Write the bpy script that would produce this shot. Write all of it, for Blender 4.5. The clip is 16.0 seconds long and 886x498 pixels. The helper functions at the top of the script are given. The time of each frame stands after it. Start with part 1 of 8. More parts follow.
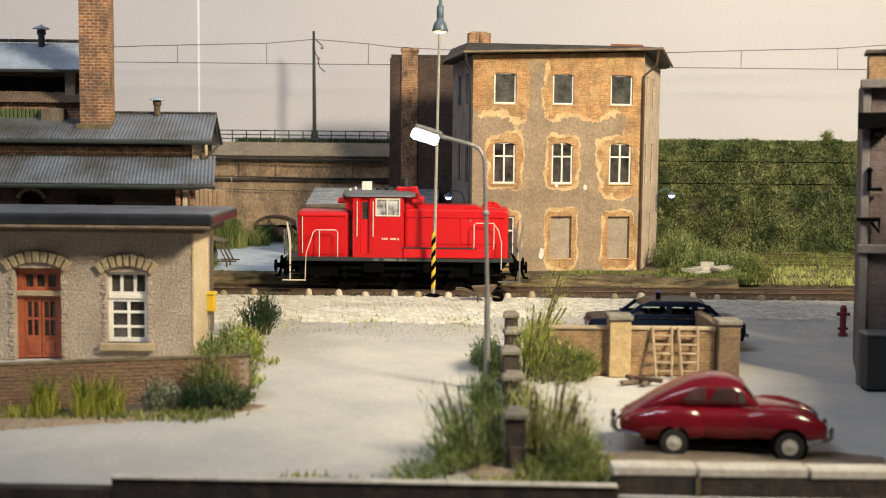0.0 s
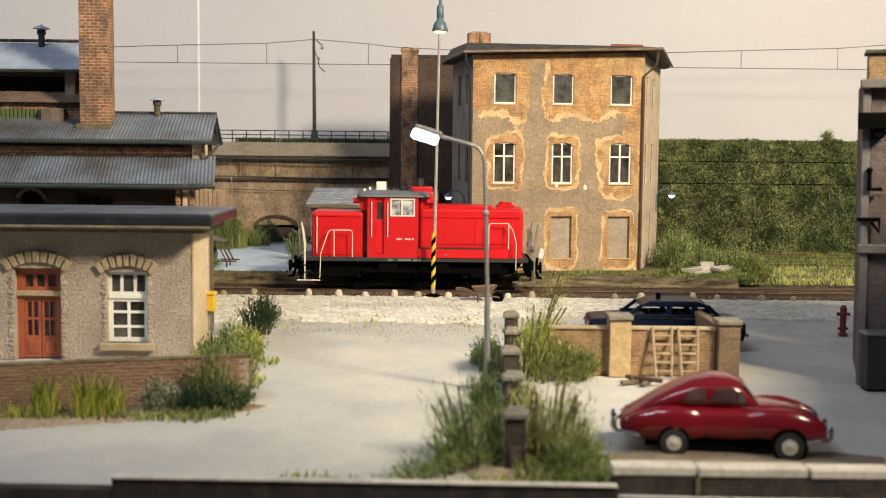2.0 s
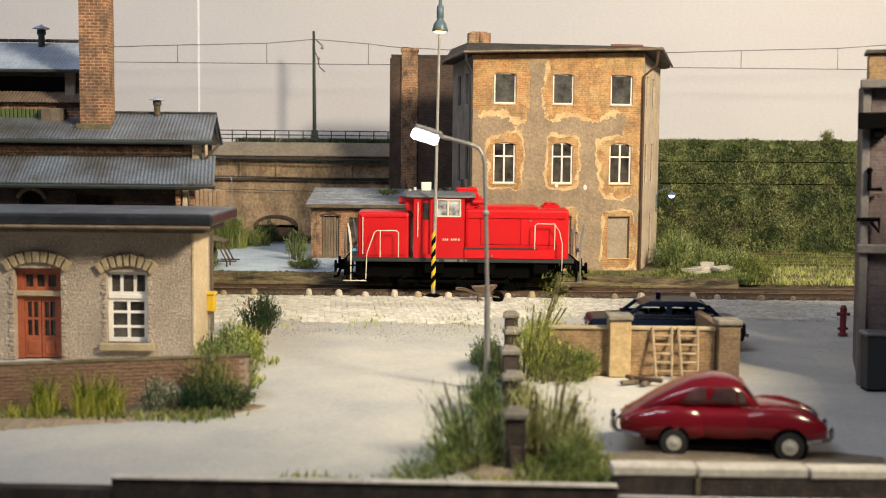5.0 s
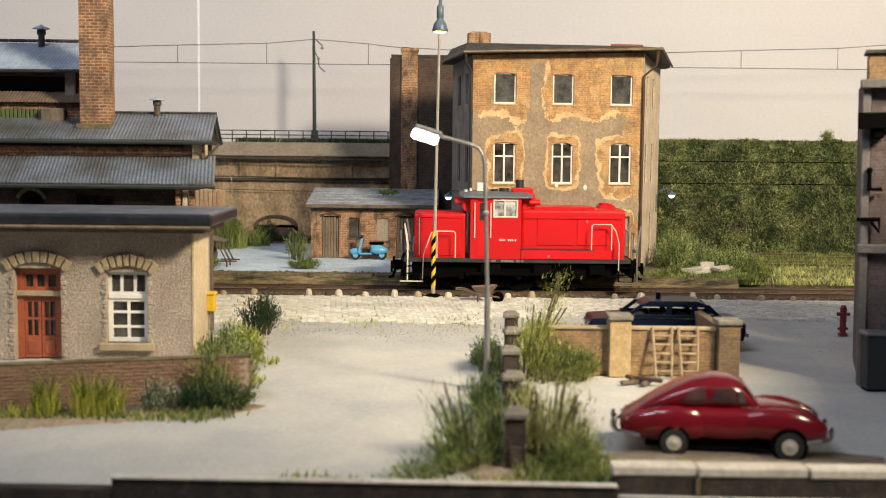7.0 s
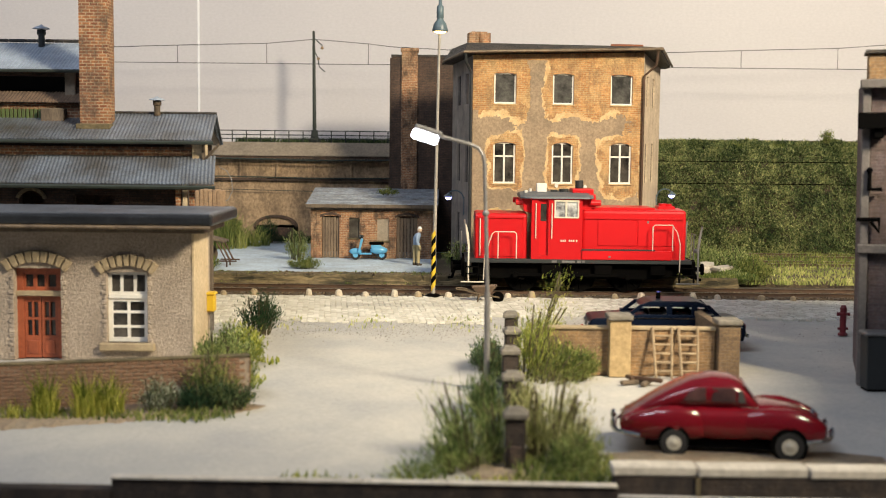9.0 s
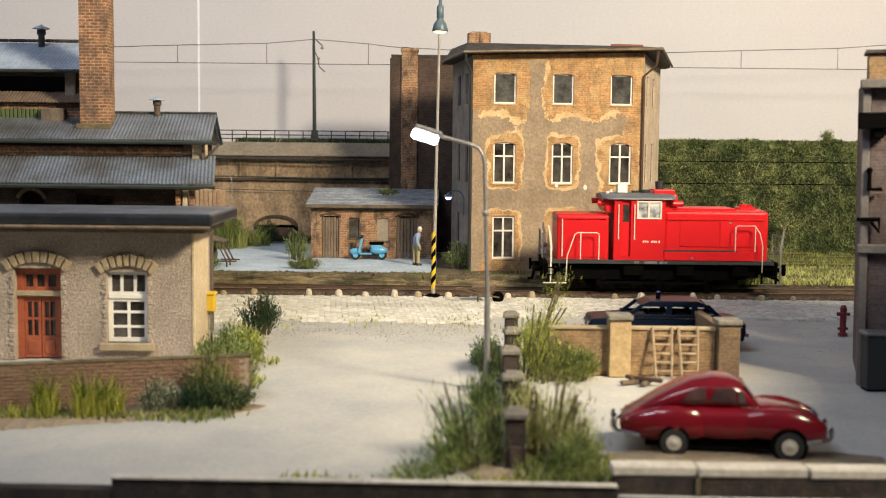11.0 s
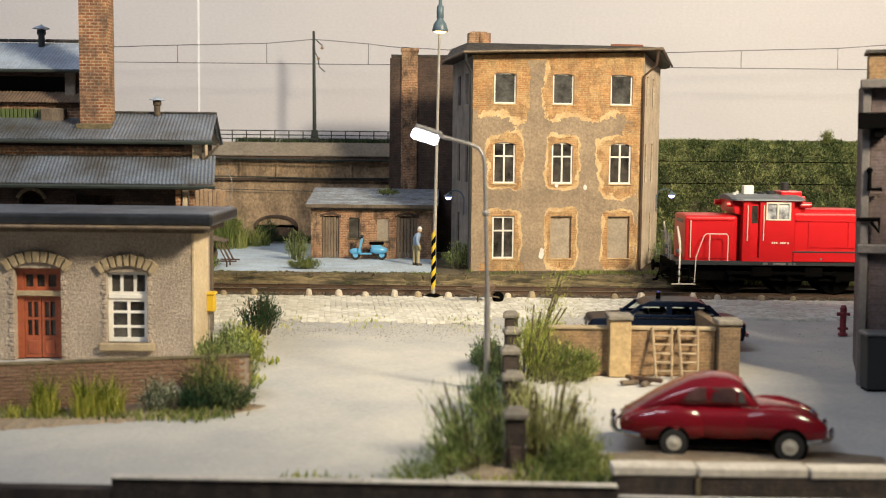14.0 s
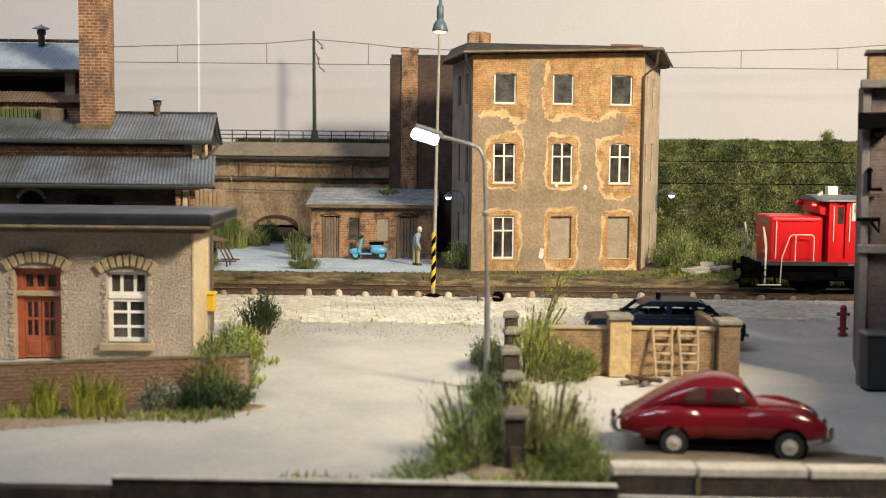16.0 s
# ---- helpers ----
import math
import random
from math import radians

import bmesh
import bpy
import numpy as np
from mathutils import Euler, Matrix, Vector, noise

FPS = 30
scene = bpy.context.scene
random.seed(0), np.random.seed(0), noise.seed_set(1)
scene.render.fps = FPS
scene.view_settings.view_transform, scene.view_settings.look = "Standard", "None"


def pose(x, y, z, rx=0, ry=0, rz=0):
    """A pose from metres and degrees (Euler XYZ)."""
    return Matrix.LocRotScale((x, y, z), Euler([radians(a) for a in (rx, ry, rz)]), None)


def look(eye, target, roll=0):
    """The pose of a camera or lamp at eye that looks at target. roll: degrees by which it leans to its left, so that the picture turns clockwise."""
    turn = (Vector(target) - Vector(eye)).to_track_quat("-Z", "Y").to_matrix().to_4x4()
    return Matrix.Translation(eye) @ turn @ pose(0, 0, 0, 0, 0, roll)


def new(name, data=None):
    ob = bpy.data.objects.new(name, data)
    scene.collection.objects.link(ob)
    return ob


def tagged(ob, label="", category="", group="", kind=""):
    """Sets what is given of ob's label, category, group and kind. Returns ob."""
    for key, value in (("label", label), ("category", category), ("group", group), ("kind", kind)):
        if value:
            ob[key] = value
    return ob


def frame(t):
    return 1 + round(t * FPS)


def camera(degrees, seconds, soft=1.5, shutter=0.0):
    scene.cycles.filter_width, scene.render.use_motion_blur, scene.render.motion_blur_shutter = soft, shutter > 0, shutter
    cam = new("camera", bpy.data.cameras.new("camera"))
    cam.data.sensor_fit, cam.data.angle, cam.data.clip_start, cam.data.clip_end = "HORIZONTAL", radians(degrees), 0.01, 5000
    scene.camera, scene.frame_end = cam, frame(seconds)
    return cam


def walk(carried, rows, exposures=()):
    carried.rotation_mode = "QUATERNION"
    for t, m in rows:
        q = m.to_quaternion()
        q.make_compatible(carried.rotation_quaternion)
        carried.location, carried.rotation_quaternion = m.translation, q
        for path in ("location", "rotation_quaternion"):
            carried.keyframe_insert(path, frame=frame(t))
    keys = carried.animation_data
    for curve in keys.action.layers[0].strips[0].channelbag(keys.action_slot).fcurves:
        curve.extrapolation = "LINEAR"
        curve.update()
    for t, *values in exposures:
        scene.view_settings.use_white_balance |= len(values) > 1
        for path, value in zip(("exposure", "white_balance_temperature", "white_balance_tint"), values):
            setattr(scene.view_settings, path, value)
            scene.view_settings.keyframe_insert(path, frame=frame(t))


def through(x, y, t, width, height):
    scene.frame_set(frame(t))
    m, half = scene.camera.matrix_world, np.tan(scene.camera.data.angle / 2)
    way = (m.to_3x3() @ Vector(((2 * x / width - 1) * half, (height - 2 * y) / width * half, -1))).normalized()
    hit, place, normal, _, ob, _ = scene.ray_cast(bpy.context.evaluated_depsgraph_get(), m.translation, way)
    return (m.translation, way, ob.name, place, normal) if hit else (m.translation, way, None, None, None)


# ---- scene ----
# A model railway yard. All sizes are given in metres of the full-size railway and built at 1:87.
K = 1 / 87
cam = camera(41.0, 16.0, soft=1.0, shutter=0.5)
EYE = (0, 0, 5.95)
cam.data.dof.use_dof = True
cam.data.dof.focus_distance = 48 * K
cam.data.dof.aperture_fstop = 32.0
CAM_POSE = Matrix.Translation(Vector(EYE) * K) @ pose(0, 0, 0, 90 - 5.069, 0, 0) @ pose(0, 0, 0, 0, 0, 0.6)
walk(cam, [(0.0, CAM_POSE), (16.0, CAM_POSE)], exposures=[(0.0, 0.0), (16.0, 0.0)])

# ---- light: a warm spot over the front of the layout, a cool room ----
world = bpy.data.worlds.new("room")
scene.world = world
world.use_nodes = True
wt = world.node_tree
w_co, w_sep, w_map, w_ramp = (wt.nodes.new("ShaderNode" + k) for k in ("TexCoord", "SeparateXYZ", "MapRange", "ValToRGB"))
wt.links.new(w_co.outputs["Generated"], w_sep.inputs[0])
wt.links.new(w_sep.outputs["Z"], w_map.inputs[0])
w_map.inputs[1].default_value = -0.3
wt.links.new(w_map.outputs[0], w_ramp.inputs[0])
w_ramp.color_ramp.elements[0].color = (0.10, 0.10, 0.11, 1)
w_ramp.color_ramp.elements[1].color = (0.62, 0.76, 1.0, 1)
wt.links.new(w_ramp.outputs[0], wt.nodes["Background"].inputs[0])
wt.nodes["Background"].inputs[1].default_value = 0.215


def lamp(name, kind, eye, target, energy, color):
    data = bpy.data.lights.new(name, kind)
    data.energy, data.color = energy, color
    ob = new(name, data)
    ob.matrix_world = look(Vector(eye) * K, Vector(target) * K)
    return data


key = lamp("spot_lamp", "SPOT", (29.5, 6, 32.6), (6, 56, 6), 32, (1.0, 0.865, 0.64))
key.spot_size, key.spot_blend, key.shadow_soft_size = radians(88), 0.75, 0.052
# the room's ceiling tube, behind and above the viewer
strip = lamp("ceiling_tube_lamp", "AREA", (-34, -6, 62), (2, 34, 0), 3.5, (0.80, 0.86, 1.0))
strip.shape, strip.size, strip.size_y = "RECTANGLE", 52 * K, 4 * K


# ---- materials ----
def node(nt, kind, **inputs):
    n = nt.nodes.new(kind)
    for name, value in inputs.items():
        n.inputs[name.replace("_", " ")].default_value = value
    return n


def mat(name, c1, c2=None, rough=0.7, metal=0.0, scale=1.2, fine=14.0, bump=0.25, grime=0.25, contrast=0.2, stretch=(1, 1, 1),
        emit=0.0, spec=0.5, coat=0.0):
    """Painted or weathered surface: two tones mixed by broad stains, a fine grain and a relief."""
    m = bpy.data.materials.new(name)
    m.use_nodes = True
    nt = m.node_tree
    L = nt.links.new
    b = nt.nodes["Principled BSDF"]
    c2 = c2 or tuple(v * 0.7 for v in c1)
    tc = nt.nodes.new("ShaderNodeTexCoord")
    mp = node(nt, "ShaderNodeMapping", Scale=tuple(87 * s for s in stretch))
    L(tc.outputs["Object"], mp.inputs["Vector"])
    n1 = node(nt, "ShaderNodeTexNoise", Scale=scale, Detail=6.0, Roughness=0.6)
    n2 = node(nt, "ShaderNodeTexNoise", Scale=fine, Detail=4.0, Roughness=0.65)
    for n in (n1, n2):
        L(mp.outputs["Vector"], n.inputs["Vector"])
    ramp = nt.nodes.new("ShaderNodeMapRange")
    ramp.inputs[1].default_value, ramp.inputs[2].default_value = 0.5 - contrast, 0.5 + contrast
    L(n1.outputs["Fac"], ramp.inputs[0])
    mix = nt.nodes.new("ShaderNodeMix")
    mix.data_type = "RGBA"
    mix.inputs["A"].default_value, mix.inputs["B"].default_value = (*c1, 1), (*c2, 1)
    L(ramp.outputs[0], mix.inputs["Factor"])
    grain = nt.nodes.new("ShaderNodeMapRange")
    grain.inputs[1].default_value, grain.inputs[2].default_value = 0.3, 0.7
    grain.inputs[3].default_value, grain.inputs[4].default_value = 1 - grime, 1 + grime * 0.5
    L(n2.outputs["Fac"], grain.inputs[0])
    info = nt.nodes.new("ShaderNodeObjectInfo")
    rnd = nt.nodes.new("ShaderNodeMapRange")
    rnd.inputs[3].default_value, rnd.inputs[4].default_value = 0.92, 1.06
    L(info.outputs["Random"], rnd.inputs[0])
    mul = nt.nodes.new("ShaderNodeMath")
    mul.operation = "MULTIPLY"
    L(grain.outputs[0], mul.inputs[0])
    L(rnd.outputs[0], mul.inputs[1])
    tint = nt.nodes.new("ShaderNodeVectorMath")
    tint.operation = "SCALE"
    L(mix.outputs["Result"], tint.inputs[0])
    L(mul.outputs[0], tint.inputs["Scale"])
    L(tint.outputs[0], b.inputs["Base Color"])
    b.inputs["Roughness"].default_value, b.inputs["Metallic"].default_value = rough, metal
    b.inputs["Specular IOR Level"].default_value = spec
    b.inputs["Coat Weight"].default_value = coat
    b.inputs["Coat Roughness"].default_value = 0.04
    if bump:
        bp = node(nt, "ShaderNodeBump", Strength=bump, Distance=0.05 * K)
        L(n2.outputs["Fac"], bp.inputs["Height"])
        L(bp.outputs[0], b.inputs["Normal"])
    if emit:
        b.inputs["Emission Color"].default_value, b.inputs["Emission Strength"].default_value = (*c1, 1), emit
    return m


def brick_mat(name, c1, c2, mortar, w=0.25, h=0.083, stain=(0.25, 0.2, 0.15), stains=0.5, joint=0.012, bump=0.7, soot=(0.09, 0.06, 0.04), sooty=0.5):
    """Small brickwork on an upright wall, weathered in broad stains."""
    m = bpy.data.materials.new(name)
    m.use_nodes = True
    nt = m.node_tree
    L = nt.links.new
    b = nt.nodes["Principled BSDF"]
    tc = nt.nodes.new("ShaderNodeTexCoord")
    mp = node(nt, "ShaderNodeMapping", Scale=(87, 87, 87))
    L(tc.outputs["Object"], mp.inputs["Vector"])
    sep = nt.nodes.new("ShaderNodeSeparateXYZ")
    L(mp.outputs[0], sep.inputs[0])
    add = nt.nodes.new("ShaderNodeMath")
    L(sep.outputs[0], add.inputs[0])
    L(sep.outputs[1], add.inputs[1])
    com = nt.nodes.new("ShaderNodeCombineXYZ")
    L(add.outputs[0], com.inputs[0])
    L(sep.outputs[2], com.inputs[1])
    br = node(nt, "ShaderNodeTexBrick", Scale=1.0, Color1=(*c1, 1), Color2=(*c2, 1), Mortar=(*mortar, 1), Bias=0.0)
    br.inputs["Mortar Size"].default_value = joint
    br.inputs["Mortar Smooth"].default_value = 0.3
    br.inputs["Brick Width"].default_value, br.inputs["Row Height"].default_value = w, h
    L(com.outputs[0], br.inputs["Vector"])
    n1 = node(nt, "ShaderNodeTexNoise", Scale=0.9, Detail=8.0, Roughness=0.65)
    n2 = node(nt, "ShaderNodeTexNoise", Scale=12.0, Detail=3.0)
    for n in (n1, n2):
        L(mp.outputs[0], n.inputs["Vector"])
    ramp = nt.nodes.new("ShaderNodeMapRange")
    ramp.inputs[1].default_value, ramp.inputs[2].default_value, ramp.inputs[4].default_value = 0.45, 0.7, stains
    L(n1.outputs["Fac"], ramp.inputs[0])
    mix = nt.nodes.new("ShaderNodeMix")
    mix.data_type = "RGBA"
    L(ramp.outputs[0], mix.inputs["Factor"])
    L(br.outputs["Color"], mix.inputs["A"])
    mix.inputs["B"].default_value = (*stain, 1)
    grain = nt.nodes.new("ShaderNodeMapRange")
    grain.inputs[1].default_value, grain.inputs[2].default_value = 0.3, 0.7
    grain.inputs[3].default_value, grain.inputs[4].default_value = 0.75, 1.15
    L(n2.outputs["Fac"], grain.inputs[0])
    tint = nt.nodes.new("ShaderNodeVectorMath")
    tint.operation = "SCALE"
    n3 = node(nt, "ShaderNodeTexNoise", Scale=2.4, Detail=9.0, Roughness=0.72)
    mp3 = node(nt, "ShaderNodeMapping", Location=(11, 4, 7), Scale=(1, 1, 0.6))
    L(mp.outputs[0], mp3.inputs[0])
    L(mp3.outputs[0], n3.inputs["Vector"])
    dirt = nt.nodes.new("ShaderNodeMapRange")
    dirt.inputs[1].default_value, dirt.inputs[2].default_value, dirt.inputs[4].default_value = 0.44, 0.62, sooty
    L(n3.outputs["Fac"], dirt.inputs[0])
    mix3 = nt.nodes.new("ShaderNodeMix")
    mix3.data_type = "RGBA"
    L(dirt.outputs[0], mix3.inputs["Factor"])
    L(mix.outputs["Result"], mix3.inputs["A"])
    mix3.inputs["B"].default_value = (*soot, 1)
    L(mix3.outputs["Result"], tint.inputs[0])
    L(grain.outputs[0], tint.inputs["Scale"])
    L(tint.outputs[0], b.inputs["Base Color"])
    b.inputs["Roughness"].default_value = 0.85
    inv = nt.nodes.new("ShaderNodeMath")
    inv.operation = "SUBTRACT"
    inv.inputs[0].default_value = 1.0
    L(br.outputs["Fac"], inv.inputs[1])
    sm = nt.nodes.new("ShaderNodeMath")
    L(inv.outputs[0], sm.inputs[0])
    L(n2.outputs["Fac"], sm.inputs[1])
    bp = node(nt, "ShaderNodeBump", Strength=bump, Distance=0.03 * K)
    L(sm.outputs[0], bp.inputs["Height"])
    L(bp.outputs[0], b.inputs["Normal"])
    return m


def island_mat(name, c1, c2, c3, rough=0.8, through=0.35):
    """Leaves, blades or stones whose colour varies from piece to piece."""
    m = bpy.data.materials.new(name)
    m.use_nodes = True
    nt = m.node_tree
    L = nt.links.new
    b = nt.nodes["Principled BSDF"]
    geo = nt.nodes.new("ShaderNodeNewGeometry")
    ramp = nt.nodes.new("ShaderNodeValToRGB")
    el = ramp.color_ramp.elements
    el[0].color, el[1].color = (*c1, 1), (*c3, 1)
    el.new(0.5).color = (*c2, 1)
    tc = nt.nodes.new("ShaderNodeTexCoord")
    n = node(nt, "ShaderNodeTexNoise", Scale=60.0, Detail=3.0)
    L(tc.outputs["Object"], n.inputs["Vector"])
    a = nt.nodes.new("ShaderNodeMath")
    a.operation = "MULTIPLY_ADD"
    a.inputs[1].default_value = 1.6
    L(n.outputs["Fac"], a.inputs[0])
    s = nt.nodes.new("ShaderNodeMath")
    s.operation = "MULTIPLY_ADD"
    s.inputs[1].default_value, s.inputs[2].default_value = 0.95, -0.78
    L(geo.outputs["Random Per Island"], s.inputs[0])
    L(s.outputs[0], a.inputs[2])
    L(a.outputs[0], ramp.inputs[0])
    L(ramp.outputs[0], b.inputs["Base Color"])
    b.inputs["Roughness"].default_value = rough
    b.inputs["Specular IOR Level"].default_value = 0.25
    if through:
        tr = nt.nodes.new("ShaderNodeBsdfTranslucent")
        L(ramp.outputs[0], tr.inputs["Color"])
        mx = nt.nodes.new("ShaderNodeMixShader")
        mx.inputs[0].default_value = through
        L(b.outputs[0], mx.inputs[1])
        L(tr.outputs[0], mx.inputs[2])
        L(mx.outputs[0], nt.nodes["Material Output"].inputs["Surface"])
    return m


M_ROAD = mat("road_dust", (0.56, 0.53, 0.46), (0.37, 0.365, 0.355), 0.95, scale=0.35, fine=9, bump=0.22, grime=0.13, contrast=0.24)
M_SOIL = mat("track_ballast", (0.11, 0.078, 0.046), (0.05, 0.038, 0.026), 0.95, scale=1.5, fine=10, bump=1.0, grime=0.5)
M_STONE = mat("platform_stone", (0.20, 0.15, 0.075), (0.045, 0.04, 0.02), 0.9, scale=1.4, fine=7, bump=0.6, grime=0.35)
M_SNOWY = mat("pale_concrete", (0.58, 0.69, 0.78), (0.42, 0.47, 0.50), 0.9, scale=0.9, fine=7, bump=0.4, grime=0.28)
M_COBBLE = island_mat("cobble_stone", (0.46, 0.43, 0.35), (0.56, 0.53, 0.45), (0.66, 0.63, 0.55), 0.9, 0)
M_RAIL = mat("rusty_rail", (0.12, 0.065, 0.035), (0.06, 0.036, 0.022), 0.6, 0.2, fine=20)
M_RAILTOP = mat("polished_rail_head", (0.45, 0.38, 0.30), (0.35, 0.3, 0.25), 0.3, 0.9, fine=20, bump=0)
M_TIMBER = mat("old_timber", (0.20, 0.15, 0.10), (0.09, 0.065, 0.045), 0.85, scale=2, fine=16, bump=0.5, grime=0.4, stretch=(1, 1, 0.3))
M_BOARD = mat("sawn_board", (0.36, 0.24, 0.14), (0.24, 0.155, 0.09), 0.8, scale=3, fine=16, bump=0.3)
M_PALEWOOD = mat("pale_wood", (0.40, 0.30, 0.18), (0.27, 0.19, 0.11), 0.8, scale=3, fine=16, bump=0.3)
M_BACKDROP = mat("backdrop_paint", (0.65, 0.625, 0.635), (0.61, 0.585, 0.60), 0.9, scale=0.08, fine=5.0, bump=0.08, grime=0.07, stretch=(1, 1, 1.8))
M_WHITE = mat("white_paint", (0.80, 0.77, 0.70), (0.66, 0.62, 0.54), 0.6, scale=3, fine=12, bump=0.1, grime=0.12)
M_SEAM = mat("seam_white", (0.95, 0.95, 0.95), (0.93, 0.93, 0.93), 0.7, bump=0, grime=0.02)
M_BRICK_O = brick_mat("ochre_brickwork", (0.42, 0.18, 0.055), (0.58, 0.32, 0.12), (0.50, 0.35, 0.18), stain=(0.60, 0.42, 0.20), stains=0.85, soot=(0.17, 0.105, 0.055), sooty=0.6)
M_BRICK_R = brick_mat("red_brickwork", (0.22, 0.072, 0.028), (0.42, 0.18, 0.07), (0.46, 0.33, 0.20), w=0.27, h=0.105, joint=0.02, stain=(0.12, 0.07, 0.045), stains=0.85, sooty=0.75)
M_BRICK_D = brick_mat("dark_brickwork", (0.10, 0.058, 0.04), (0.145, 0.085, 0.055), (0.06, 0.048, 0.038), stain=(0.035, 0.028, 0.022), stains=0.7, soot=(0.02, 0.016, 0.014), sooty=0.4)
M_BRICK_S = brick_mat("shed_brickwork", (0.30, 0.12, 0.05), (0.46, 0.22, 0.10), (0.48, 0.36, 0.23), stain=(0.40, 0.28, 0.16), stains=0.6, soot=(0.07, 0.045, 0.03), sooty=0.9)
M_WALLBRICK = mat("garden_wall_brick", (0.27, 0.155, 0.09), (0.16, 0.095, 0.06), 0.85, scale=2, fine=12, bump=0.4, grime=0.25)
M_MORTAR = mat("mortar", (0.34, 0.27, 0.20), (0.24, 0.19, 0.14), 0.9, fine=12, bump=0.4)
M_PLASTER = mat("brown_plaster", (0.41, 0.30, 0.19), (0.22, 0.165, 0.11), 0.92, scale=0.8, fine=8, bump=0.5, grime=0.3, contrast=0.2)
M_UNDERCOAT = mat("cream_undercoat", (0.70, 0.52, 0.28), (0.50, 0.31, 0.14), 0.92, scale=2.0, fine=9, bump=0.4, grime=0.2)
# right side wall: albedo raised so that the grazing face looks lit
M_PLASTER_S2 = mat("flaking_plaster_lightened", (0.74, 0.60, 0.44), (0.48, 0.37, 0.27), 0.92, scale=1.1, fine=8, bump=0.08, grime=0.25)
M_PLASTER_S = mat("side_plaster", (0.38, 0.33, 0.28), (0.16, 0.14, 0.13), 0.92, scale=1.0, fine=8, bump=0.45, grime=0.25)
M_ROUGHCAST = mat("roughcast_render", (0.49, 0.40, 0.31), (0.34, 0.275, 0.21), 0.95, scale=1.0, fine=15, bump=0.9, grime=0.42)
M_BROWNWALL = mat("stained_concrete", (0.52, 0.36, 0.21), (0.19, 0.13, 0.08), 0.9, scale=1.1, fine=7, bump=0.6, grime=0.5, stretch=(1, 1, 0.75))
M_COPING = mat("coping_concrete", (0.33, 0.27, 0.20), (0.22, 0.18, 0.13), 0.9, scale=1.2, fine=8, bump=0.3)
M_ROOF = mat("grey_tin_roof", (0.22, 0.26, 0.32), (0.085, 0.076, 0.065), 0.36, 0.2, scale=0.7, fine=13, bump=0.35, grime=0.5)
M_ROOF_DK = mat("tar_roof", (0.012, 0.011, 0.010), (0.06, 0.048, 0.036), 0.6, scale=3.0, fine=10, bump=0.9, grime=0.5, contrast=0.14)
M_ROOF_FELT = mat("felt_roof", (0.40, 0.44, 0.49), (0.20, 0.20, 0.20), 0.7, scale=1.6, fine=8, bump=0.5, grime=0.4)
M_GUTTER = mat("gutter_zinc", (0.22, 0.155, 0.09), (0.07, 0.05, 0.032), 0.5, 0.2, scale=2, fine=14)
# near-black colour that stands for shade inside openings and recesses
M_DARK = mat("dark_void_shade", (0.02, 0.017, 0.014), None, 0.9, bump=0)
M_GLASS = mat("window_glass", (0.018, 0.016, 0.014), (0.10, 0.088, 0.072), 0.08, scale=1.4, fine=6, bump=0.03, contrast=0.15, spec=0.6)
M_GLASS_G = mat("dusty_glass", (0.12, 0.115, 0.10), (0.02, 0.019, 0.017), 0.22, scale=1.3, fine=10, bump=0.05, contrast=0.16)
M_REDDOOR = mat("red_brown_door", (0.40, 0.105, 0.045), (0.28, 0.07, 0.03), 0.5, scale=2, fine=14, bump=0.15)
M_SANDSTONE = mat("sandstone", (0.42, 0.33, 0.20), (0.30, 0.23, 0.14), 0.85, scale=3, fine=12, bump=0.5)
M_CREAM = mat("cream_plaster", (0.62, 0.50, 0.33), (0.48, 0.37, 0.23), 0.9, scale=1.2, fine=8, bump=0.4)
M_BLIND = mat("bricked_up_render", (0.40, 0.33, 0.24), (0.31, 0.25, 0.18), 0.9, scale=1.2, fine=8, bump=0.3)
M_LOCO = mat("traffic_red_paint", (0.57, 0.007, 0.010), (0.52, 0.006, 0.009), 0.34, scale=1, fine=20, bump=0.0, grime=0.04)
M_LOCOGREY = mat("dark_grey_frame", (0.028, 0.031, 0.031), (0.02, 0.022, 0.022), 0.5, fine=20, bump=0)
M_BLACK = mat("black_running_gear", (0.0022, 0.0022, 0.0024), (0.004, 0.0035, 0.003), 0.8, fine=14, bump=0.1, spec=0.02)
M_CABROOF = mat("cab_roof_grey", (0.13, 0.14, 0.15), (0.10, 0.11, 0.12), 0.55, fine=14, bump=0)
M_TIMBER3 = mat("weathered_plank", (0.30, 0.22, 0.145), (0.15, 0.105, 0.07), 0.85, scale=2, fine=16, bump=0.5, grime=0.4, stretch=(1, 1, 0.3))
M_RUST = mat("rust_red_strip", (0.26, 0.09, 0.04), (0.15, 0.05, 0.025), 0.8, scale=3, fine=12, bump=0.3)
M_VERGE0 = mat("yard_earth", (0.16, 0.12, 0.07), (0.07, 0.06, 0.03), 0.95, scale=1.0, fine=9, bump=0.8, grime=0.35)
M_CREAMRAIL = mat("cream_handrail", (0.70, 0.62, 0.50), (0.62, 0.55, 0.44), 0.5, bump=0, grime=0.06)
M_STEEL = mat("grey_steel", (0.26, 0.25, 0.24), (0.18, 0.17, 0.16), 0.5, 0.4, fine=16, bump=0.1)
M_MASTGREEN = mat("mast_green", (0.035, 0.045, 0.035), (0.02, 0.025, 0.02), 0.6, fine=16, bump=0.1)
M_YELLOW = mat("yellow_paint", (0.75, 0.50, 0.03), (0.62, 0.40, 0.03), 0.5, bump=0, grime=0.1)
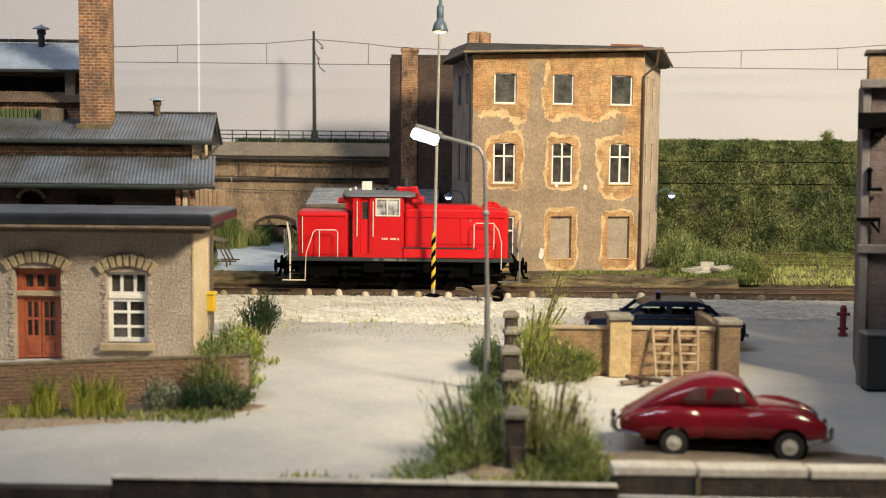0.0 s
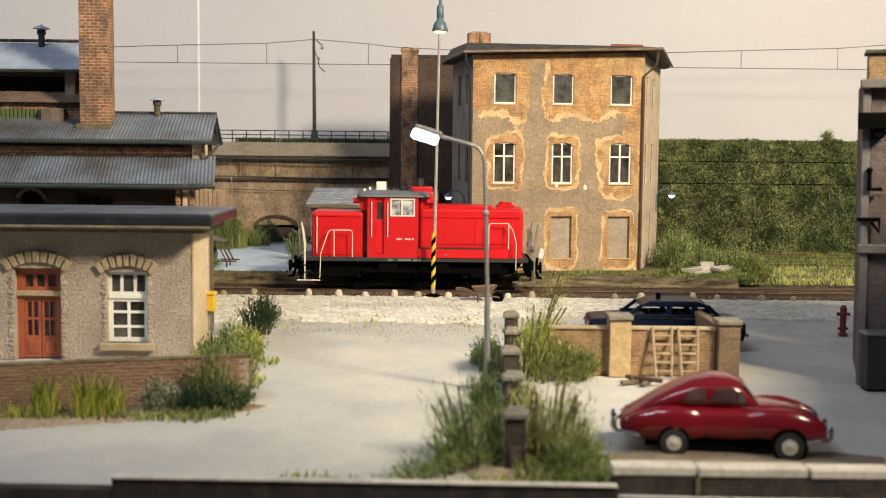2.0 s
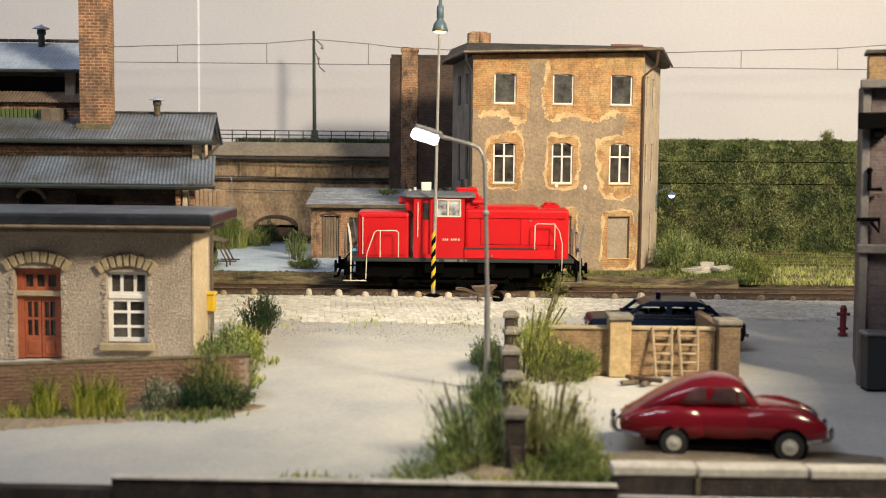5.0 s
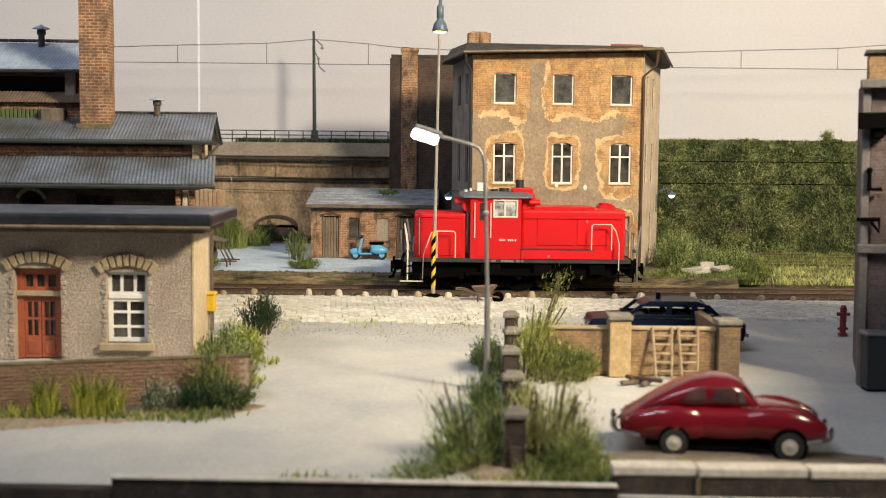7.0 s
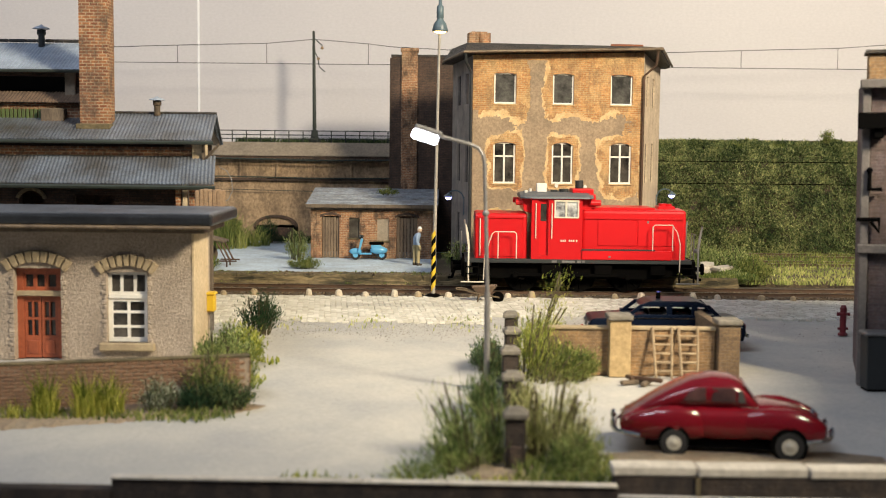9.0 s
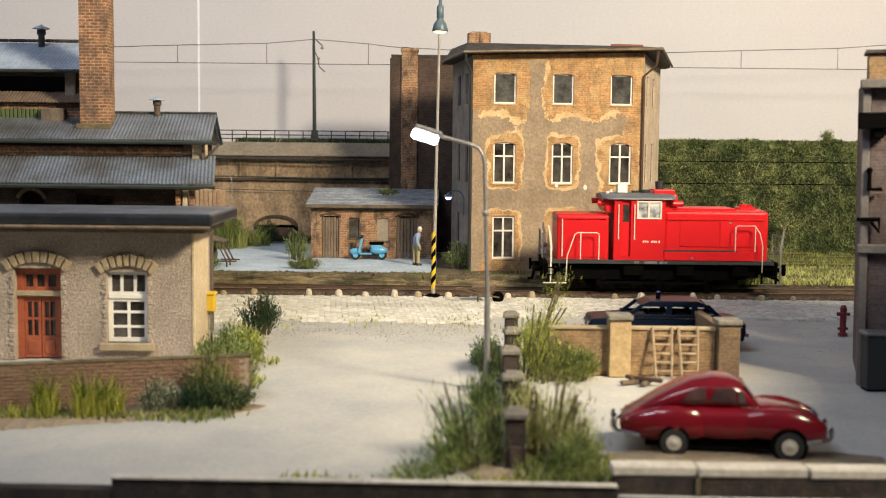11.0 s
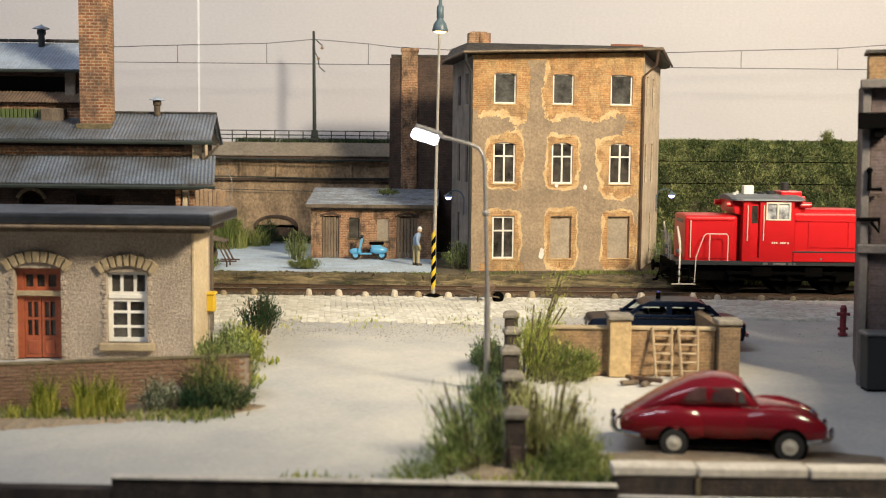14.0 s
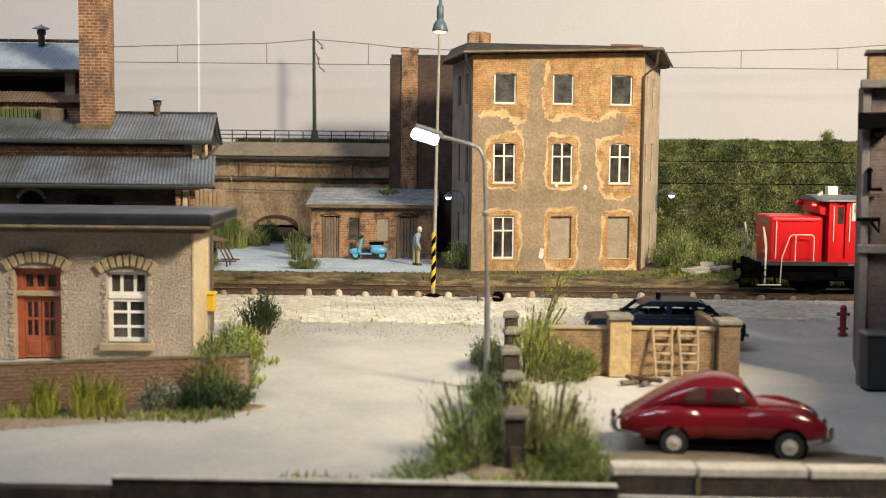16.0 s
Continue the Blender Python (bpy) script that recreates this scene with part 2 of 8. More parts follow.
M_BLUELAMP = mat("blue_grey_enamel", (0.10, 0.15, 0.17), (0.07, 0.10, 0.12), 0.4, bump=0)
M_GLOW = mat("lit_lamp_glass", (0.90, 0.90, 1.0), None, 0.3, bump=0, grime=0, emit=9)
M_GLOWBLUE = mat("lit_bluish_bulb", (0.42, 0.42, 1.0), None, 0.3, bump=0, grime=0, emit=4)
M_GLOWWARM = mat("lit_warm_bulb", (1.0, 0.72, 0.25), None, 0.3, bump=0, grime=0, emit=6)
M_CARRED = mat("maroon_car_paint", (0.15, 0.004, 0.009), (0.13, 0.0035, 0.008), 0.2, bump=0, grime=0.03, coat=0.4, spec=0.35)
M_CARBLACK = mat("blue_black_car_paint", (0.0045, 0.009, 0.022), None, 0.34, bump=0, grime=0.03, spec=0.12)
M_CHROME = mat("chrome", (0.6, 0.6, 0.6), (0.5, 0.5, 0.5), 0.2, 1.0, bump=0)
M_TYRE = mat("tyre_rubber", (0.018, 0.017, 0.016), None, 0.8, bump=0)
M_HUB = mat("hub_cap_cream", (0.50, 0.47, 0.40), (0.4, 0.37, 0.3), 0.4, bump=0)
M_SCOOTER = mat("sky_blue_enamel", (0.13, 0.42, 0.66), (0.11, 0.36, 0.58), 0.3, bump=0, grime=0.05)
M_HYDRANT = mat("hydrant_red", (0.17, 0.013, 0.02), (0.12, 0.01, 0.014), 0.5, bump=0)
M_LEAF = island_mat("bush_leaf", (0.06, 0.10, 0.025), (0.18, 0.22, 0.055), (0.38, 0.38, 0.12))
M_LEAF_Y = island_mat("yellow_green_leaf", (0.085, 0.125, 0.02), (0.29, 0.33, 0.055), (0.56, 0.54, 0.13))
M_LEAF_D = island_mat("dark_leaf", (0.012, 0.035, 0.016), (0.025, 0.06, 0.025), (0.05, 0.09, 0.035))
M_GRASS = island_mat("grass_blade", (0.16, 0.21, 0.05), (0.36, 0.39, 0.11), (0.60, 0.57, 0.22))
M_EMBANK = island_mat("embankment_weed", (0.016, 0.036, 0.016), (0.14, 0.19, 0.065), (0.48, 0.48, 0.20), 0.8, 0.25)
M_TWIG = mat("twig", (0.10, 0.08, 0.04), None, 0.9, bump=0)


# ---- building blocks ----
def thing(name, x=0.0, y=0.0, z=0.0, rz=0.0, label="", category="", group="", kind=""):
    ob = new(name)
    ob.empty_display_size = 0.002
    ob.matrix_basis = pose(x * K, y * K, z * K, 0, 0, rz)
    return tagged(ob, label, category, group, kind)


def part(name, bm, material, parent, label="", smooth=False, at=None):
    """One mesh object under a thing or a part; the bmesh is in full-size metres in the parent's space."""
    bmesh.ops.scale(bm, vec=(K, K, K), verts=bm.verts)
    bmesh.ops.recalc_face_normals(bm, faces=bm.faces)
    me = bpy.data.meshes.new(name)
    bm.to_mesh(me)
    bm.free()
    me.materials.append(material)
    if smooth:
        for p in me.polygons:
            p.use_smooth = True
    ob = new(name, me)
    ob.parent = parent
    if at:
        ob.matrix_basis = pose(*[v * K for v in at[:3]], *at[3:])
    return tagged(ob, label)


def whole(name, bm, material, label, category, kind="", group="", smooth=False):
    """A thing, or a piece of the setting, that is one mesh in world space."""
    ob = part(name, bm, material, None, smooth=smooth)
    return tagged(ob, label, category, group, kind)


def whole_raw(name, verts, faces, material, label, category, kind="", parent=None, smooth=False):
    me = bpy.data.meshes.new(name)
    me.from_pydata([(v[0] * K, v[1] * K, v[2] * K) for v in verts], [], faces)
    me.materials.append(material)
    if smooth:
        for p in me.polygons:
            p.use_smooth = True
    ob = new(name, me)
    ob.parent = parent
    return tagged(ob, label, category, "", kind)


def B():
    return bmesh.new()


def box(bm, x0, x1, y0, y1, z0, z1, bevel=0.0, seg=1):
    r = bmesh.ops.create_cube(bm, size=1.0)
    vs = r["verts"]
    bmesh.ops.scale(bm, vec=(x1 - x0, y1 - y0, z1 - z0), verts=vs)
    bmesh.ops.translate(bm, vec=((x0 + x1) / 2, (y0 + y1) / 2, (z0 + z1) / 2), verts=vs)
    if bevel:
        es = {e for v in vs for e in v.link_edges}
        bmesh.ops.bevel(bm, geom=list(es), offset=bevel, segments=seg, affect="EDGES", profile=0.5)
    return bm


def prism(bm, profile, axis, a, b, bevel=0.0, seg=2):
    """A polygon extruded along an axis: 'x' takes (y, z), 'y' takes (x, z), 'z' takes (x, y)."""
    def put(p, t):
        return {"x": (t, p[0], p[1]), "y": (p[0], t, p[1]), "z": (p[0], p[1], t)}[axis]
    va, vb = [bm.verts.new(put(p, a)) for p in profile], [bm.verts.new(put(p, b)) for p in profile]
    n = len(profile)
    fs = [bm.faces.new(va), bm.faces.new(vb[::-1])]
    for i in range(n):
        fs.append(bm.faces.new((va[i], vb[i], vb[(i + 1) % n], va[(i + 1) % n])))
    if bevel:
        es = {e for f in fs for e in f.edges}
        bmesh.ops.bevel(bm, geom=list(es), offset=bevel, segments=seg, affect="EDGES", profile=0.5)
    return bm


def rod(bm, p, q, r, r2=None, n=8):
    p, q = Vector(p), Vector(q)
    d = q - p
    m = Matrix.Translation((p + q) / 2) @ d.to_track_quat("Z", "Y").to_matrix().to_4x4()
    bmesh.ops.create_cone(bm, cap_ends=True, segments=n, radius1=r, radius2=r if r2 is None else r2, depth=d.length, matrix=m)
    return bm


def tube(bm, pts, r, n=6):
    """A bent round bar through the points, in one piece."""
    pts = [Vector(p) for p in pts]
    rings, side = [], None
    for i, p in enumerate(pts):
        d = (pts[min(i + 1, len(pts) - 1)] - pts[max(i - 1, 0)]).normalized()
        if side is None:
            side = d.orthogonal().normalized()
        side = (side - d * side.dot(d)).normalized()
        up = d.cross(side)
        k = 1.0
        if 0 < i < len(pts) - 1:
            k = 1 / max(0.6, ((pts[i + 1] - p).normalized()).dot(d))
        rings.append([bm.verts.new(p + (side * math.cos(2 * math.pi * a / n) + up * math.sin(2 * math.pi * a / n)) * r * min(k, 1.3)) for a in range(n)])
    for a, b in zip(rings, rings[1:]):
        for i in range(n):
            bm.faces.new((a[i], a[(i + 1) % n], b[(i + 1) % n], b[i]))
    bm.faces.new(rings[0][::-1])
    bm.faces.new(rings[-1])
    return bm


def ball(bm, p, r, n=8, squash=(1, 1, 1)):
    m = Matrix.Translation(p) @ Matrix.Diagonal((*squash, 1))
    bmesh.ops.create_uvsphere(bm, u_segments=n, v_segments=max(4, n // 2 + 1), radius=r, matrix=m)
    return bm


def lathe(bm, profile, x=0, y=0, z=0, n=20):
    """A turned shape: (radius, height) pairs round a vertical line."""
    rings = []
    for r, h in profile:
        rings.append([bm.verts.new((x + max(r, 1e-4) * math.cos(2 * math.pi * i / n), y + max(r, 1e-4) * math.sin(2 * math.pi * i / n), z + h)) for i in range(n)])
    for a, b in zip(rings, rings[1:]):
        for i in range(n):
            bm.faces.new((a[i], a[(i + 1) % n], b[(i + 1) % n], b[i]))
    bm.faces.new(rings[0][::-1])
    bm.faces.new(rings[-1])
    return bm


def wall_xz(bm, x0, x1, z0, z1, y0, y1, holes):
    """A wall in the xz plane from depth y0 to y1, in one piece, with rectangular openings (xa, xb, za, zb) that go through it."""
    xs = sorted({x0, x1, *[v for h in holes for v in h[:2]]})
    zs = sorted({z0, z1, *[v for h in holes for v in h[2:]]})
    solid = {(i, j) for i in range(len(xs) - 1) for j in range(len(zs) - 1)
             if not any(h[0] < (xs[i] + xs[i + 1]) / 2 < h[1] and h[2] < (zs[j] + zs[j + 1]) / 2 < h[3] for h in holes)}
    made = {}

    def v(i, j, k):
        if (i, j, k) not in made:
            made[i, j, k] = bm.verts.new((xs[i], (y0, y1)[k], zs[j]))
        return made[i, j, k]
    for i, j in sorted(solid):
        bm.faces.new((v(i, j, 0), v(i + 1, j, 0), v(i + 1, j + 1, 0), v(i, j + 1, 0)))
        bm.faces.new((v(i, j, 1), v(i, j + 1, 1), v(i + 1, j + 1, 1), v(i + 1, j, 1)))
        for n, p, q in (((i, j - 1), (i, j), (i + 1, j)), ((i, j + 1), (i, j + 1), (i + 1, j + 1)), ((i - 1, j), (i, j), (i, j + 1)), ((i + 1, j), (i + 1, j), (i + 1, j + 1))):
            if n not in solid:
                bm.faces.new((v(*p, 0), v(*q, 0), v(*q, 1), v(*p, 1)))
    return bm


def R(a, b):
    return random.uniform(a, b)


# ---- setting ----
def ground_sheet():
    """The street: a sheet with slight unevenness."""
    xs, ys = np.arange(-70, 70.1, 0.7), [19.75 + i * 0.512 for i in range(51)]
    vs, fs = [], []
    for y in ys:
        for x in xs:
            vs.append((x, min(y, 45.3), 0.05 * noise.noise(Vector((x * 0.25, y * 0.25, 3))) * (1 if y < 40 else 0.3) - 0.03))
    n = len(xs)
    for j in range(len(ys) - 1):
        for i in range(n - 1):
            a = j * n + i
            fs.append((a, a + 1, a + n + 1, a + n))
    return whole_raw("road", vs, fs, M_ROAD, "pale dusty grey yard road with worn patches", "road", "structure", smooth=True)


ground_sheet()
bm = B()
box(bm, -70, 70, 45.2, 74, -1.0, -0.12)
whole("ground", bm, M_SOIL, "dark brown earth and ballast under the tracks", "ground", "structure")
bm = B()
box(bm, -75, 75, 72, 72.5, -1, 46)
whole("backdrop", bm, M_BACKDROP, "plain pinkish grey painted backdrop board", "backdrop", "structure")
bm = B()
box(bm, -14.87, -14.75, 71.97, 71.997, 4, 30)
whole("trim", bm, M_SEAM, "thin white upright joint strip on the backdrop", "trim", "structure")

# platform behind the track, and the yard on it
bm = B()
prism(bm, [(-70, 49.78), (10.6, 49.78), (12.6, 51.5), (12.6, 66), (-70, 66)], "z", -0.2, 0.44)
platform = whole("pavement", bm, M_SNOWY, "pale bluish concrete yard behind the platform edge", "pavement", "structure")


def platform_edge():
    """Old edge stones, each a block of its own."""
    x = -14.0
    while x < 11.0:
        w = R(1.3, 2.2)
        bm = B()
        box(bm, 0.01, w - 0.01, R(-0.1, 0.02), 0.75, 0, R(0.455, 0.50), 0.05)
        for v in bm.verts:
            v.co += Vector((R(-0.015, 0.015), R(-0.03, 0.03), R(-0.008, 0.012)))
        part("edge_stone", bm, M_STONE, platform, at=(x, 49.1 + R(-0.04, 0.04), 0.0))
        x += w


platform_edge()
bm = B()
box(bm, -70, 70, -14, 19.9, -1.6, -1.5)
whole("floor", bm, M_TIMBER, "dark boards below the layout's front edge", "floor", "structure")


def crumbled_bank():
    """Earth, moss and rubble that have slumped over the platform edge."""
    xs, prof = np.arange(-14.5, 12.4, 0.09), [(48.55, 0.02), (48.72, 0.1), (48.9, 0.2), (49.0, 0.33), (49.1, 0.46), (49.35, 0.5), (49.7, 0.49), (50.15, 0.455), (50.5, 0.40)]
    vs, fs, m = [], [], len(prof)
    for x in xs:
        slump = 0.22 * noise.noise(Vector((x * 0.45, 0, 2))) + 0.1 * noise.noise(Vector((x * 1.9, 0, 5)))
        for k, (y, z) in enumerate(prof):
            f = noise.noise(Vector((x * 3.1, y * 5, 1))) * 0.06 + noise.noise(Vector((x * 8, y * 11, 4))) * 0.035
            vs.append((x, y + slump * (1 if k < 7 else 0.4) + f, z + f * (0.9 if 0 < k < 7 else 0.1) + (0.05 * noise.noise(Vector((x * 0.8, 9, 0))) if 2 < k < 7 else 0)))
    for i in range(len(xs) - 1):
        for j in range(m - 1):
            a = i * m + j
            fs.append((a, a + m, a + m + 1, a + 1))
    whole_raw("platform_bank", vs, fs, M_BANK, "crumbling mossy earth bank along the old platform edge", "bank", "structure")


M_BANK = mat("mossy_crumbled_bank", (0.27, 0.20, 0.10), (0.035, 0.03, 0.014), 0.95, scale=1.9, fine=6, bump=0.9, grime=0.55, contrast=0.13, stretch=(0.35, 1.6, 2.4))
crumbled_bank()
bm = B()
box(bm, -70, 70, 48.6, 49.3, -0.15, 0.1)
whole("trackside_bank", bm, M_SOIL, "dark oily ballast shoulder beside the platform", "ballast", "structure")


def track(name, y, z, x0, x1, label):
    t = thing(name, 0, y, z, 0, label, "railway track", "", "structure")
    for s in (-0.72, 0.72):
        bm = B()
        prism(bm, [(s - 0.07, -0.13), (s + 0.07, -0.13), (s + 0.02, -0.09), (s + 0.02, -0.03), (s + 0.036, 0.0), (s - 0.036, 0.0), (s - 0.02, -0.03), (s - 0.02, -0.09)], "x", x0, x1)
        rail = part("rail", bm, M_RAIL, t)
        bm = B()
        box(bm, x0, x1, s - 0.033, s + 0.033, 0.0, 0.006)
        part("rail_head", bm, M_RAILTOP, rail, "shiny worn running surface")
    x = x0
    bm0 = B()
    box(bm0, -0.12, 0.12, -1.25, 1.25, -0.26, -0.125, 0.02)
    first = part("sleeper", bm0, M_TIMBER, t, at=(x, 0, 0))
    while x < x1 - 0.7:
        x += 0.63
        o = new("sleeper", first.data)
        o.parent = t
        o.matrix_basis = pose((x + R(-0.03, 0.03)) * K, 0, 0, 0, 0, R(-1, 1))
    return t


bm = B()
box(bm, -70, 70, 45.9, 48.95, -0.15, 0.0)
whole("track_bed", bm, M_SOIL, "oily brown ballast filling the track to the rails", "ballast", "structure")
bm = B()
box(bm, -70, 10.4, 49.62, 50.3, 0.43, 0.452)
whole("edge_dirt", bm, M_STONE, "brown dirt strip behind the platform edge", "dirt", "structure")


bm = B()
box(bm, -0.3, 12.5, 50.31, 60, 0.43, 0.449)
whole("house_forecourt", bm, M_VERGE0, "dirty brown earth round the tall house", "earth", "structure")


track("main_track", 47.75, 0.13, -30, 40, "rusty yard track with shiny rail heads set beside cobbles")
track("rear_track", 58.2, 0.30, 11, 45, "overgrown rear siding track in grass")
track("far_track", 62.0, 0.33, 12, 45, "rusty far siding track at the foot of the embankment")
bm = B()
box(bm, 12.6, 60, 51.0, 66, -0.2, 0.16)
whole("ground", bm, M_SOIL, "brown earth under the grassy sidings", "ground", "structure")


# ---- the tall brick house ----
HX, HY, HZ, HA = 1.21, 51.28, 0.44, 8.0
WINS = [(0.93, 1.91), (3.52, 4.46), (6.10, 7.09)]
ROWS = [(7.27, 8.60), (3.83, 5.62), (0.55, 2.40)]


def window(parent, x0, x1, z0, z1, y, cols, bars, name="window", glass=None, arch=0.0, frame=0.07, mat_frame=None, w=0.04):
    """A window with casing, glazing bars and panes; bars: heights as shares."""
    mf = mat_frame or M_WHITE
    bm = B()
    for a, b, c, d in ((x0, x0 + frame, z0, z1), (x1 - frame, x1, z0, z1), (x0 + frame, x1 - frame, z0, z0 + frame), (x0 + frame, x1 - frame, z1 - frame, z1)):
        box(bm, a, b, y - 0.04, y + 0.05, c, d)
    win = part(name, bm, mf, parent)
    bm = B()
    for i in range(1, cols):
        x = x0 + (x1 - x0) * i / cols
        box(bm, x - w, x + w, y - 0.03, y + 0.04, z0 + frame, z1 - frame)
    for s in bars:
        z = z0 + (z1 - z0) * s
        box(bm, x0 + frame, x1 - frame, y - 0.034, y + 0.036, z - w * 0.9, z + w * 0.9)
    if cols > 1 or bars:
        part("glazing_bar", bm, mf, win)
    else:
        bm.free()
    edges = [0.0, *bars, 1.0]
    for i in range(cols):
        for s0, s1 in zip(edges, edges[1:]):
            bm = B()
            xa, xb = x0 + (x1 - x0) * i / cols, x0 + (x1 - x0) * (i + 1) / cols
            box(bm, xa + 0.01, xb - 0.01, y + 0.0, y + 0.02, z0 + (z1 - z0) * s0 + 0.01, z0 + (z1 - z0) * s1 - 0.01)
            part("pane", bm, glass or M_GLASS, win)
    return win


def plaster_layer(parent, spread=0.0, depth=0.02, material=None, label="patchy grey-brown plaster", name="plaster"):
    """What is left of the plaster on the street front: a ragged raised coat with the brick bare round the openings."""
    step, W, Hh = 0.03, 7.58, 9.16
    nx, nz = int(W / step), int(Hh / step)
    sh = Vector((3.7, 0, 9.1))

    def keep(x, z):
        wob = noise.fractal(Vector((x * 0.9, z * 0.9, 5)) + sh, 0.8, 2.0, 5) * 0.42 + noise.noise(Vector((x * 5, z * 5, 1))) * 0.14 + noise.noise(Vector((x * 14, z * 14, 3))) * 0.10
        if spread:
            wob += spread * (0.9 + 1.6 * noise.noise(Vector((x * 1.7, z * 1.7, 30)))) + 0.1 * noise.noise(Vector((x * 9, z * 9, 31)))
        for c, (xa, xb) in enumerate(WINS):
            for r, (za, zb) in enumerate(ROWS):
                if xa - 0.02 < x < xb + 0.02 and za - 0.06 < z < zb + 0.04:
                    return False
                mx, mt, mb = ((0.42, 0.35, 0.42), (0.33, 0.42, 0.28), (0.30, 0.34, 0.5))[r]
                if c == 2 and r == 1:
                    mx, mb = 0.55, 0.7
                if c == 0 and r == 0:
                    mx = 0.62
                dx = max(xa - x, x - xb, 0) / mx
                dz = max(za - z, 0) / mb if z < za else max(z - zb, 0) / mt
                if math.hypot(dx, dz) + wob < 1.0:
                    return False
        if z > 6.65 + wob * 0.9:
            return 2.45 + wob * 0.5 < x < 3.12 + wob * 0.5 or (x < 0.25 and z < 7)
        if x > 7.0 - wob and z > 5.4:
            return False
        if x > 7.35 + wob * 0.3:
            return False
        if z < 0.35 + wob * 0.5 and 0.4 < x < 2.3:
            return False
        return wob > -0.34
    vs, fs, index = [], [], {}

    def vert(i, j, top):
        k = (i, j, top)
        if k not in index:
            index[k] = len(vs)
            jx, jz = noise.noise(Vector((i * 3.1, j * 2.7, 8))) * 0.018, noise.noise(Vector((i * 2.3, j * 3.3, 4))) * 0.018
            vs.append((min(max(i * step + jx, 0), W), -depth - 0.3 * depth * noise.noise(Vector((i * 0.2, j * 0.2, 2))) if top else -0.001, min(max(j * step + jz, 0), Hh)))
        return index[k]
    grid = {(i, j) for i in range(nx) for j in range(nz) if keep((i + 0.5) * step, (j + 0.5) * step)}
    for i, j in grid:
        a, b, c, d = vert(i, j, 1), vert(i + 1, j, 1), vert(i + 1, j + 1, 1), vert(i, j + 1, 1)
        fs.append((a, b, c, d))
        for (di, dj), (p, q) in {(0, -1): ((i, j), (i + 1, j)), (1, 0): ((i + 1, j), (i + 1, j + 1)), (0, 1): ((i + 1, j + 1), (i, j + 1)), (-1, 0): ((i, j + 1), (i, j))}.items():
            if (i + di, j + dj) not in grid:
                fs.append((vert(*q, 1), vert(*p, 1), vert(*p, 0), vert(*q, 0)))
    whole_raw(name, vs, fs, material or M_PLASTER, label, "", parent=parent)


